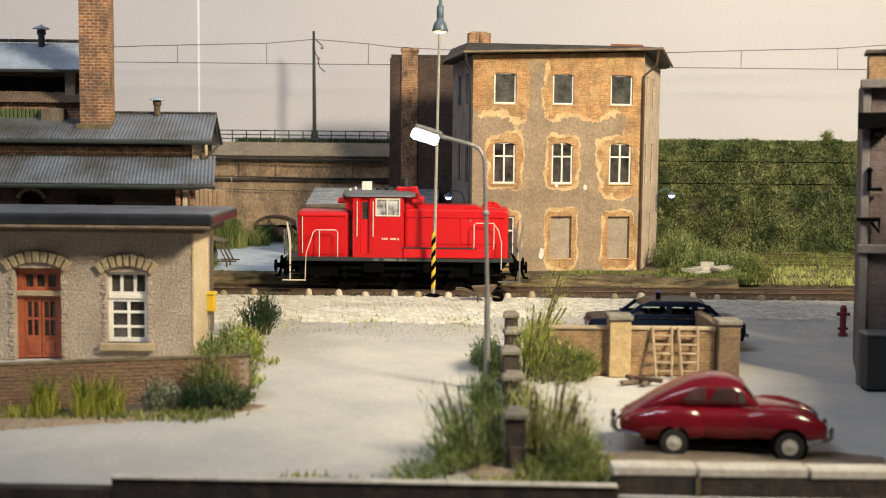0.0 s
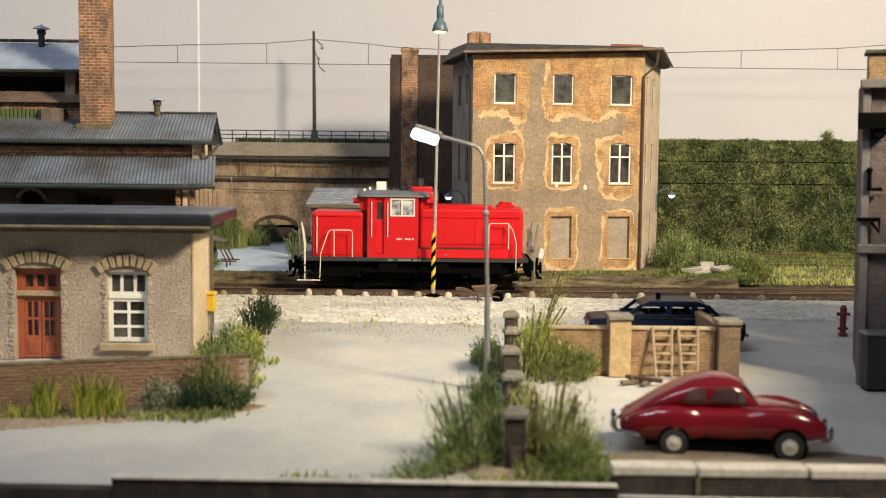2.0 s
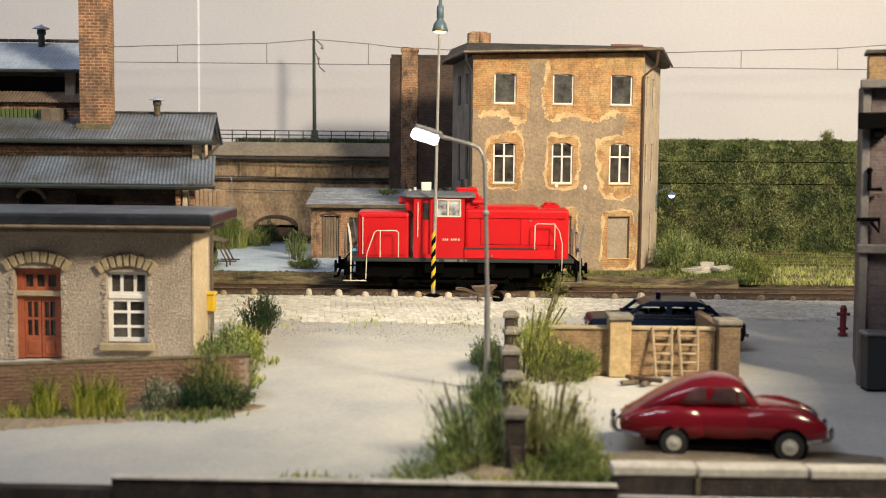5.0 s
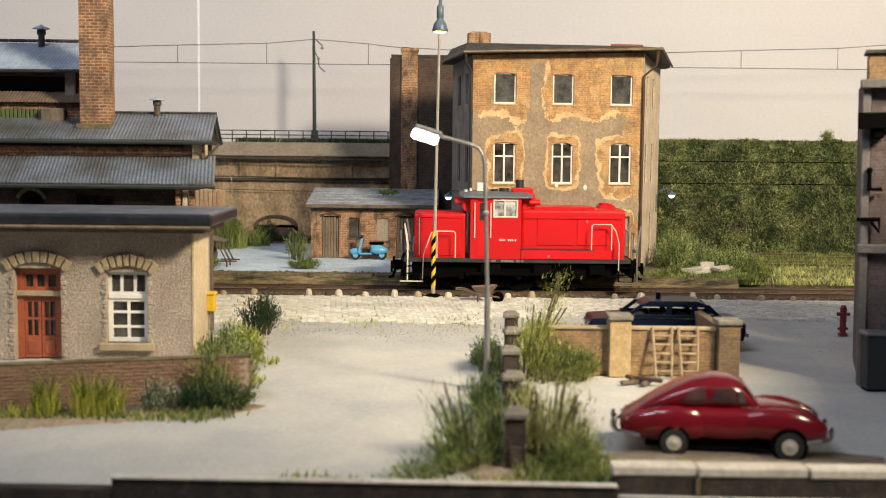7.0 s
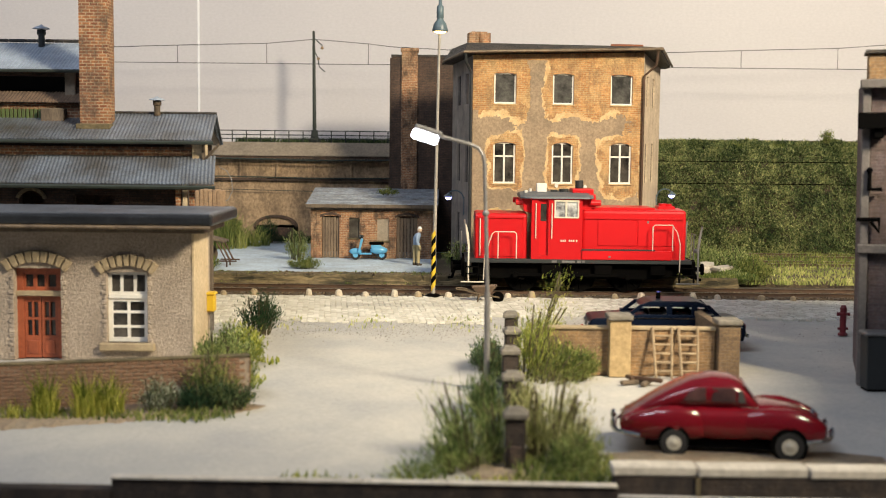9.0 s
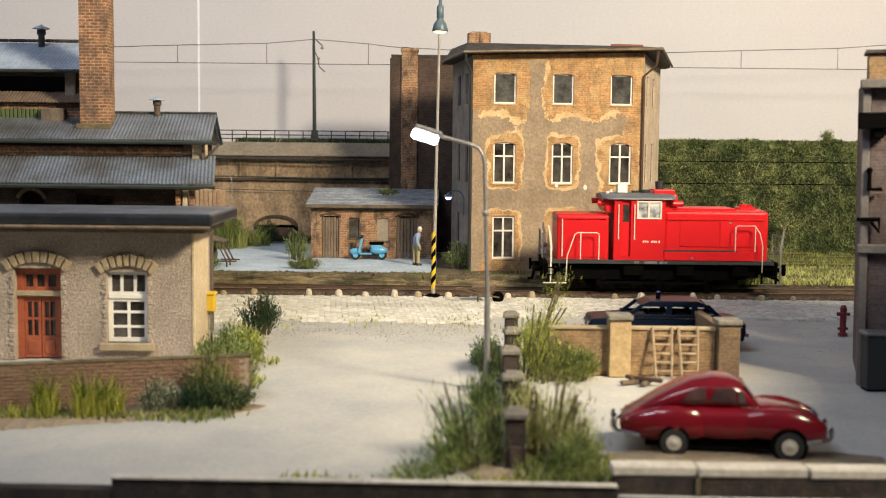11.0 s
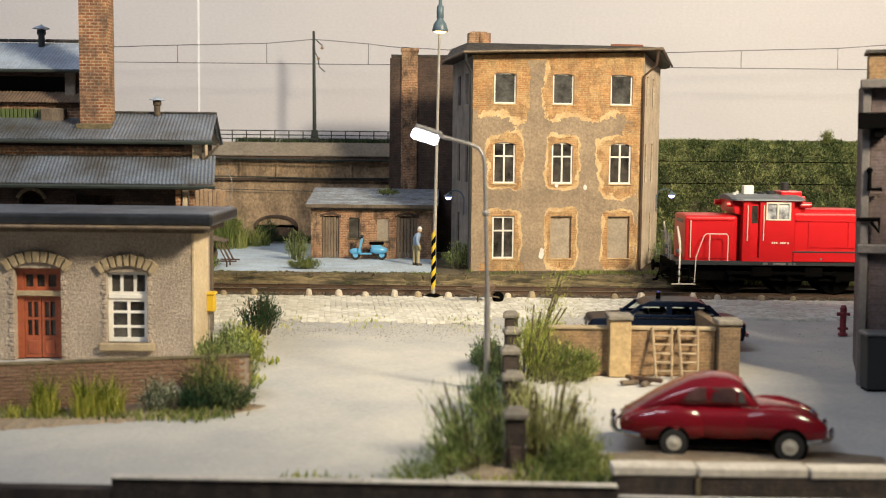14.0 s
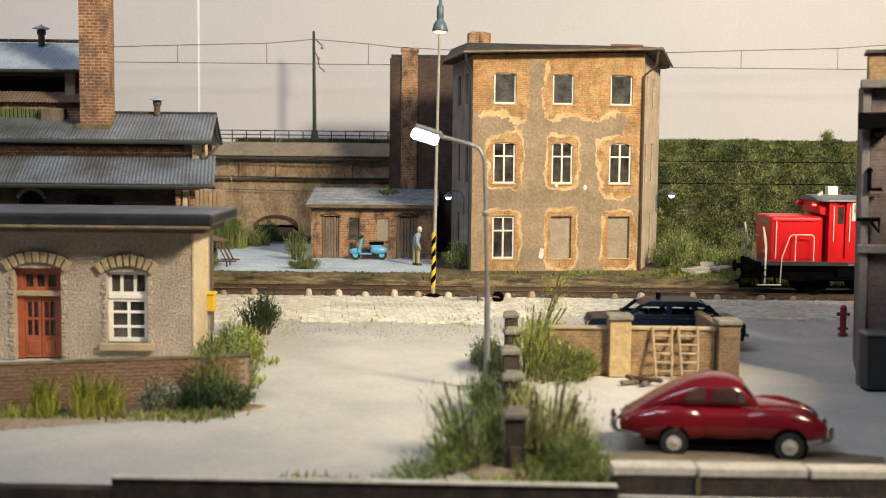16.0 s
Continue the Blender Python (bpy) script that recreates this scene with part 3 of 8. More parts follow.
def tall_house():
    t = thing("apartment_house", HX, HY, HZ, HA, "three-storey ochre brick house with crumbling brown plaster", "house")
    W, Hh, D = 7.58, 9.2, 5.2
    WR = 7.74
    holes = [(xa, xb, za, zb) for xa, xb in WINS for za, zb in ROWS]
    bm = B()
    wall_xz(bm, 0, W, 0, Hh, 0, 0.45, holes)
    prism(bm, [(0, Hh), (W, Hh), (W, Hh + 0.38), (0, Hh + 0.12)], "y", 0, 0.45)
    part("front_wall", bm, M_BRICK_O, t)
    # segmental brick heads over the openings
    for za, zb in ROWS[:2]:
        for xa, xb in WINS:
            bm = B()
            cx, hw = (xa + xb) / 2, (xb - xa) / 2
            for s in (-1, 1):
                prism(bm, [(cx + s * hw * 1.01, zb + 0.01)] + [(cx + s * hw * k / 6, zb - (0.07 if zb > 6 else 0.12) * (k / 6) ** 2) for k in range(6, -1, -1)] + [(cx, zb + 0.01)], "y", -0.012, 0.1)
            part("segmental_head", bm, M_BRICK_O, t)
    plaster_layer(t)
    plaster_layer(t, 0.3, 0.009, M_UNDERCOAT, "flaking pale cream undercoat", "undercoat")
    for s, x0, dx, m, lab in ((-1, 0.0, -0.1, M_PLASTER_S, "grey stained side wall"), (1, W, 2.46, M_PLASTER_S2, "pale flaking side wall, its colour raised to look lit")):
        side = thing("side_wall", 0, 0, 0)
        side.parent = t
        ang = math.degrees(math.atan2(D, dx))
        side.matrix_basis = pose(x0 * K, 0, 0, 0, 0, ang)
        Ls = math.hypot(D, dx)
        y0, y1 = (-0.4, 0.0) if s < 0 else (0.0, 0.4)
        hs = [(xx, xx + 0.75, za, zb) for xx in (1.0, 3.0) for za, zb in ROWS[:2]] + [(3.0, 3.75, 0.55, 2.4)]
        bm = B()
        wall_xz(bm, 0.02, Ls, 0, Hh, y0, y1, hs)
        up = 0.1 if s < 0 else 0.36
        prism(bm, [(0.02, Hh), (Ls, Hh), (Ls, Hh + 0.04), (0.02, Hh + up)], "y", y0, y1)
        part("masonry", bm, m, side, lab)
        for hx0, hx1, za, zb in hs:
            # near-black sheets stand for shade in the window openings; one per wall is timber
            bm = B()
            box(bm, hx0, hx1, -0.12, -0.08, za, zb) if s < 0 else box(bm, hx0, hx1, 0.08, 0.12, za, zb)
            part("shutter", bm, M_TIMBER if zb > 8 and hx0 < 2 else M_DARK, side)
    bm = B()
    box(bm, -0.05, W + 2.3, D - 0.2, D + 0.2, 0, Hh)
    part("rear_wall", bm, M_BRICK_D, t)
    for r, (za, zb) in enumerate(ROWS):
        for c, (xa, xb) in enumerate(WINS):
            if r == 0:
                window(t, xa, xb, za, zb, 0.12, 1, (), glass=M_GLASS_G, frame=0.07)
            elif r == 1 or c == 0:
                window(t, xa, xb, za, zb, 0.1, 2, (0.66,), frame=0.075, w=0.04)
            else:
                bm = B()
                box(bm, xa - 0.0, xb + 0.0, 0.16, 0.3, za, zb)
                part("bricked_up_door", bm, M_BLIND, t, "smooth rendered blind doorway")
            bm = B()
            box(bm, xa - 0.03, xb + 0.03, -0.045, 0.1, za - 0.055, za, 0.012)
            part("sill", bm, M_UNDERCOAT, t)
    # roof with overhang, fascia, gutter
    pts = [(-0.42, -0.48), (WR + 0.42, -0.48), (WR + 2.65, D - 0.4), (WR + 2.65, D + 0.3), (-0.6, D + 0.3), (-0.58, D - 0.4)]
    bm = B()
    rise = (0.16, 0.46, 0.08, 0.05, 0.05, 0.08)
    prism(bm, pts, "z", Hh, Hh + 0.10)
    bm.verts.ensure_lookup_table()
    for i, v in enumerate(bm.verts):
        v.co.z += rise[i % 6] - 0.01
    part("soffit", bm, M_ROOF_DK, t)
    bm = B()
    lo = [bm.verts.new((x, y, Hh + 0.10 + r)) for (x, y), r in zip(pts, rise)]
    cx, cy = W / 2, 2.7
    hi = [bm.verts.new((cx + (x - cx) * 0.93, cy + (y - cy) * 0.62, Hh + 0.70)) for x, y in pts]
    for i in range(6):
        bm.faces.new((lo[i], lo[(i + 1) % 6], hi[(i + 1) % 6], hi[i]))
    bm.faces.new(hi)
    bm.faces.new(lo[::-1])
    part("roof", bm, M_ROOF_DK, t, "dark tarred low hipped roof")
    bm = B()
    box(bm, 6.3, 7.75, 0.75, 0.85, Hh + 0.64, Hh + 0.78)
    part("ridge_flashing", bm, M_RUST, t, "rust-red ridge strip")
    bm = B()
    tube(bm, [(-0.66, D - 0.5, Hh + 0.13), (-0.48, -0.56, Hh + 0.21), (WR + 0.48, -0.56, Hh + 0.51), (WR + 2.7, D - 0.5, Hh + 0.13)], 0.055, 8)
    part("gutter", bm, M_GUTTER, t, "brown zinc gutter")
    for x, sx in ((-0.1, -0.3), (W - 0.02, 0.5)):
        bm = B()
        tube(bm, [(x + sx, -0.48, Hh + (0.45 if x > 1 else 0.15)), (x + sx * 0.9, -0.4, Hh - 0.2), (x, -0.1, Hh - 0.65), (x, -0.1, 0.02)], 0.06, 8)
        part("downpipe", bm, M_RAIL if x > 1 else M_LOCOGREY, t, "rusty downpipe" if x > 1 else "dark downpipe")
    for fx, fz, fs_ in ((4.95, 3.62, 0.7), (3.66, 3.72, 0.75), (3.0, 0.62, 1.0), (3.05, 0.82, 0.8)):
        bm = B()
        prism(bm, [(fx, fz), (fx + 0.12 * fs_, fz - 0.1 * fs_), (fx + 0.2 * fs_, fz - 0.05 * fs_), (fx + 0.24 * fs_, fz + 0.16 * fs_), (fx + 0.1 * fs_, fz + 0.26 * fs_), (fx + 0.03 * fs_, fz + 0.2 * fs_)], "y", -0.045, -0.02)
        part("lime_flake", bm, M_WHITE, t, "white flake of limewash")
    bm = B()
    for i, x in enumerate((0.15, 0.66)):
        box(bm, x, x + 0.49, 2.2, 2.7, Hh + 0.3, Hh + 1.28, 0.03)
    box(bm, 0.3, 1.0, 2.3, 2.55, Hh + 0.4, Hh + 1.33)
    part("chimney", bm, M_BRICK_S, t, "short twin-flue brick chimney")
    return t


tall_house()


def wall_lamp(x, y, z, rz, label):
    t = thing("wall_lamp", x, y, z, rz, label, "wall lamp", "wall lamps on the tall house")
    bm = B()
    box(bm, -0.05, 0.05, -0.05, 0.0, -0.5, 0.3, 0.01)
    part("bracket", bm, M_BLUELAMP, t)
    bm = B()
    arc = [(0, -0.05 - 0.38 + 0.38 * math.cos(a), 0.2 + 0.38 * math.sin(a)) for a in [i * math.pi / 10 for i in range(9)]]
    tube(bm, arc, 0.03, 6)
    part("swan_neck", bm, M_BLUELAMP, t)
    end = arc[-1]
    bm = B()
    lathe(bm, [(0.04, 0.1), (0.09, 0.04), (0.2, -0.05), (0.21, -0.08), (0.19, -0.08)], end[0], end[1], end[2] - 0.05)
    part("shade", bm, M_BLUELAMP, t, smooth=True)
    bm = B()
    ball(bm, (end[0], end[1], end[2] - 0.16), 0.13, 10, (1.15, 1.15, 0.9))
    part("bulb", bm, M_GLOWBLUE, t, "glowing bluish-white bulb")


def tower():
    t = thing("stair_tower", -2.65, 60.35, 0.44, 0, "windowless brick tower against the house, darkened for the house's shadow", "tower")
    # the dark brick colour stands in for the house's shadow on the tower
    bm = B()
    box(bm, 0, 4.2, 0, 2.4, 0, 9.86)
    part("wall", bm, M_BRICK_D, t)
    bm = B()
    box(bm, -0.06, 4.2, -0.06, 2.46, 9.86, 9.97)
    part("coping", bm, M_ROOF_DK, t)
    bm = B()
    box(bm, 0.47, 1.28, -0.12, 0.5, 3.0, 10.1, 0.02)
    box(bm, 0.42, 1.33, -0.16, 0.54, 10.1, 10.3, 0.03)
    part("chimney", bm, M_BRICK_S, t, "red brick flue with a capped top")
    bm = B()
    box(bm, -0.12, -0.001, -0.05, 1.0, 0, 9.8)
    part("side_buttress", bm, M_BRICK_D, t)


tower()


# ---- the low shed ----
SHY = 56.6


def shed():
    t = thing("brick_shed", 0, SHY, 0.44, 0, "low brick shed with grey felt roof and plank doors", "shed")
    s = SHY / 58
    x0, x1 = -6.5 * s, -0.35 * s
    d1, d2 = (-5.95 * s, -5.1 * s), (-2.29 * s, -1.28 * s)
    w1, w2 = (-4.62 * s, -4.11 * s), (-3.24 * s, -2.66 * s)
    holes = [(*d1, 0.0, 2.02), (*d2, 0.0, 2.04), (*w1, 0.98, 1.95), (*w2, 0.86, 1.92)]
    bm = B()
    wall_xz(bm, x0, x1, 0, 2.54, 0, 0.3, holes)
    part("front_wall", bm, M_BRICK_S, t)
    bm = B()
    box(bm, x0, x0 + 0.3, 0.3, 3.4, 0, 2.45)
    part("side_wall", bm, M_BRICK_S, t)
    bm = B()
    box(bm, x0, x1, 3.4, 3.7, 0, 2.9)
    part("rear_wall", bm, M_BRICK_D, t)
    for d in (d1, d2):
        n = 6
        for i in range(n):
            bm = B()
            a = d[0] + (d[1] - d[0]) * i / n
            box(bm, a + 0.012, a + (d[1] - d[0]) / n - 0.012, 0.1, 0.16, 0.02, 2.0 - R(0, 0.05), 0.008)
            part("door_plank", bm, M_TIMBER3, t)
        bm = B()
        c, hw = (d[0] + d[1]) / 2, (d[1] - d[0]) / 2 + 0.08
        prism(bm, [(c - hw + 2 * hw * k / 8, 1.96 + 0.14 * math.sin(math.pi * k / 8)) for k in range(9)] + [(c + hw - 2 * hw * k / 8, 2.06 + 0.16 * math.sin(math.pi * k / 8)) for k in range(9)], "y", -0.03, 0.1)
        part("arch", bm, M_BRICK_D, t)
    bm = B()
    box(bm, *w1, 0.1, 0.15, 0.98, 1.95)
    part("window", bm, M_GLASS, t, "dark unglazed window")
    bm = B()
    box(bm, *w2, 0.06, 0.15, 0.86, 1.92)
    part("window_board", bm, M_BLIND, t, "boarded-up window")
    for w, z in ((w1, 0.98), (w2, 0.86)):
        bm = B()
        box(bm, w[0] - 0.06, w[1] + 0.06, -0.05, 0.1, z - 0.07, z)
        part("sill", bm, M_STONE, t)
    bm = B()
    box(bm, x0, x1, -0.05, 0.05, 2.3, 2.42)
    part("lintel_beam", bm, M_TIMBER, t)
    # lean-to roof of felt strips
    n = 6
    for i in range(n):
        ya, yb = -0.35 + 4.2 * i / n, -0.35 + 4.2 * (i + 1) / n + 0.06
        za, zb = 2.54 + 0.64 * i / n, 2.54 + 0.64 * (i + 1) / n
        bm = B()
        prism(bm, [(ya, za + 0.012 * (n - i) % 0.02), (yb, zb), (yb, zb + 0.05), (ya, za + 0.075)], "x", x0 - 0.2 + i * 0.0, x1 + 0.1)
        part("felt_strip", bm, M_ROOF_FELT, t)
    bm = B()
    box(bm, x0 - 0.2, x1 + 0.1, -0.39, -0.352, 2.44, 2.6)
    part("fascia_board", bm, M_TIMBER, t)


shed()


# ---- retaining wall and bridge behind ----
def retaining_wall():
    t = thing("wall_north", 0, 66.0, 0.0, 0, "brown stained concrete railway retaining wall with arches", "wall", "", "structure")
    bm = B()
    wall_xz(bm, -40, 8, -0.1, 5.05, 0, 0.8, [(-10.55, -8.1, 0.0, 1.35), (-13.6, -11.3, 0.0, 1.35), (-7.3, -5.0, 0.0, 1.35)])
    part("wall_face", bm, M_BROWNWALL, t)
    for xa, xb in ((-10.55, -8.1), (-13.6, -11.3), (-7.3, -5.0)):
        c, r = (xa + xb) / 2, (xb - xa) / 2
        out = [(c + r * math.cos(a), 1.3 + 0.62 * math.sin(a)) for a in [i * math.pi / 12 for i in range(13)]]
        inn = [(c + (r - 0.14) * math.cos(a), 1.2 + 0.58 * math.sin(a)) for a in [i * math.pi / 12 for i in range(13)]]
        bm = B()
        prism(bm, out + inn[::-1], "y", -0.14, 0.02)
        part("arch_ring", bm, M_BRICK_D, t)
        bm = B()
        box(bm, xa, xb, 0.5, 0.6, 0, 1.4)
        part("arch_recess", bm, M_DARK, t)
        bm = B()
        box(bm, xa + 0.3, xb - 0.3, 0.2, 0.25, 0.6, 1.2)
        part("arch_board", bm, M_BRICK_D, t)
    bm = B()
    for i in range(24):
        box(bm, -38 + i * 2.05, -37.92 + i * 2.05, -0.12, -0.001, 3.9, 5.0)
    part("pilaster_strip", bm, M_BROWNWALL, t)
    bm = B()
    box(bm, -40, 8, -0.25, -0.002, 3.84, 3.96)
    part("string_course", bm, M_BRICK_D, t)
    # dark brick colour paints the shade under the parapet
    bm = B()
    box(bm, -40, 8, -0.6, 0.9, 5.05, 5.2)
    part("cornice", bm, M_BRICK_D, t, "cornice with its shadow put into a dark colour")
    bm = B()
    prism(bm, [(-0.7, 5.2), (-0.7, 5.26), (0.0, 5.95), (3.0, 5.95), (3.0, 5.2)], "x", -40, 8)
    part("parapet", bm, M_COPING, t)
    for y, z, r in ((-0.78, 5.02, 0.045), (-0.32, 4.02, 0.04), (-0.3, 3.3, 0.02)):
        bm = B()
        tube(bm, [(-40, y, z), (-20, y, z - 0.04), (-12, y, z + 0.03), (-7, y, z - 0.05), (-2, y, z), (8, y, z)], r, 6)
        part("cable", bm, M_MASTGREEN, t, "dark sagging cable along the wall")
    x = -40
    while x < 8:
        bm = B()
        box(bm, x, x + 0.055, 1.2, 1.28, 5.95, 6.62)
        part("railing_post", bm, M_MASTGREEN, t)
        x += 0.8
    for z in (6.6, 6.36, 6.14):
        bm = B()
        rod(bm, (-40, 1.25, z), (8, 1.25, z), 0.028)
        part("handrail", bm, M_MASTGREEN, t)


retaining_wall()
bm = B()
box(bm, -70, 75, 69.5, 71.95, -0.2, 5.95)
whole("upper_trackbed", bm, M_SOIL, "railway trackbed on top of the bank behind the houses", "trackbed", "structure")


def catenary():
    t = thing("catenary_mast", -7.4, 68.0, 5.95, 0, "tall dark green lattice catenary mast", "mast")
    bm = B()
    rod(bm, (0, 0, 0), (-0.06, 0, 6.3), 0.115, 0.075, 8)
    part("pole", bm, M_MASTGREEN, t)
    bm = B()
    lathe(bm, [(0.42, 0), (0.42, 0.16), (0.22, 0.3), (0.19, 0.7)], 0, 0, 0, 10)
    part("foot", bm, M_MASTGREEN, t)
    bm = B()
    tube(bm, [(-0.05, 0, 5.9), (0.42, 0, 5.5), (0.42, 0, 5.35)], 0.03)
    tube(bm, [(-0.02, 0, 5.2), (0.2, 0, 4.75), (0.25, 0, 4.3), (0.6, 0, 4.0)], 0.03)
    part("arm", bm, M_MASTGREEN, t)
    for zz in (5.35, 4.75):
        bm = B()
        ball(bm, (0.42 if zz > 5 else 0.2, 0, zz), 0.09, 8)
        part("insulator", bm, M_BROWNWALL, t)
    w = thing("overhead_wire", 0, 68.0, 0, 0, "thin black overhead wires with droppers", "wire")
    up = [(-40, 12.4), (-33, 11.6), (-27, 11.25), (-18.7, 11.25), (-15.19, 11.38), (-10.13, 11.53), (-7.45, 11.78), (-4.35, 11.56), (-3.07, 11.41), (4, 11.1), (9, 11.12), (13.23, 11.26), (16.82, 11.4), (22.3, 11.58), (25, 11.8), (32, 12.3)]
    bm = B()
    tube(bm, [(x, 0, z) for x, z in up], 0.018, 5)
    part("carrier_wire", bm, M_BLACK, w)
    bm = B()
    rod(bm, (-40, 0, 10.38), (40, 0, 10.42), 0.018, n=5)
    part("contact_wire", bm, M_BLACK, w)
    for x, z in ((-15.19, 11.38), (-10.13, 11.53), (-4.35, 11.56), (16.82, 11.4), (22.3, 11.58)):
        bm = B()
        rod(bm, (x, 0, 10.4), (x, 0, z), 0.016, n=5)
        part("dropper", bm, M_BLACK, w)
    v = thing("lower_wire", 0, 64.5, 0, 0, "thin black wires strung before the bank", "wire")
    for z in (3.95, 5.15):
        bm = B()
        rod(bm, (10, 0, z), (40, 0, z), 0.022, n=5)
        part("strand", bm, M_BLACK, v)


catenary()


# ---- embankment ----
def embankment():
    vs, fs = [], []
    xs = np.arange(9.5, 60, 0.5)
    prof = [(64.2, 0.1), (65.0, 1.2), (66.2, 2.8), (67.4, 4.3), (68.6, 5.5), (69.6, 6.0), (71.9, 6.05)]
    for x in xs:
        for y, z in prof:
            vs.append((x, y + 0.3 * noise.noise(Vector((x * 0.4, z, 0))), z + 0.18 * noise.noise(Vector((x * 0.5, y, 6)))))
    m = len(prof)
    for i in range(len(xs) - 1):
        for j in range(m - 1):
            a = i * m + j
            fs.append((a, a + m, a + m + 1, a + 1))
    whole_raw("embankment", vs, fs, M_SOIL, "earth railway embankment under thick weeds", "embankment", "structure", smooth=True)


embankment()
for yy in (70.6, 71.3):
    bm = B()
    box(bm, 8, 60, yy - 0.05, yy + 0.05, 5.95, 6.36)
    whole("upper_rail", bm, M_RAIL, "rusty rail on top of the bank", "rail", "structure")


# ---- the locomotive ----
LOCO_T = [0, 0.5, 1, 1.5, 2, 2.5, 3, 3.5, 4, 4.5, 5, 5.5, 6, 6.5, 7, 7.5, 8, 8.5, 9, 9.5, 10, 10.5, 11, 11.5, 12, 12.5, 13, 13.5, 14, 14.5, 15, 15.5, 16]
LOCO_P = [628, 630.5, 634.5, 643, 654, 666, 677, 688.5, 701.5, 717, 735.5, 757.5, 782.5, 809, 836, 863.5, 892, 918.5, 944, 976, 1012, 1050, 1090, 1130, 1168, 1205, 1243, 1280, 1318, 1356, 1395, 1432, 1470]
LOCO_X = [-1.53 + (p - 628) / 45.1 for p in LOCO_P]
WHEEL_R = 0.62
AXLES = (-2.35, -0.05, 1.85)


def loft(bm, rings):
    """Skin through closed rings of equal length."""
    vr = [[bm.verts.new(p) for p in r] for r in rings]
    n = len(rings[0])
    for a, b in zip(vr, vr[1:]):
        for i in range(n):
            bm.faces.new((a[i], a[(i + 1) % n], b[(i + 1) % n], b[i]))
    bm.faces.new(vr[0][::-1])
    bm.faces.new(vr[-1])
    return bm


def hood_profile(w, z0, z1, r=0.22, n=5):
    pts = [(-w, z0), (w, z0)]
    for i in range(n + 1):
        a = i / n * math.pi / 2
        pts.append((w - r + r * math.cos(a), z1 - r + r * math.sin(a)))
    pts.append((0, z1 + 0.05))
    for i in range(n + 1):
        a = math.pi / 2 + i / n * math.pi / 2
        pts.append((-w + r + r * math.cos(a), z1 - r + r * math.sin(a)))
    return pts


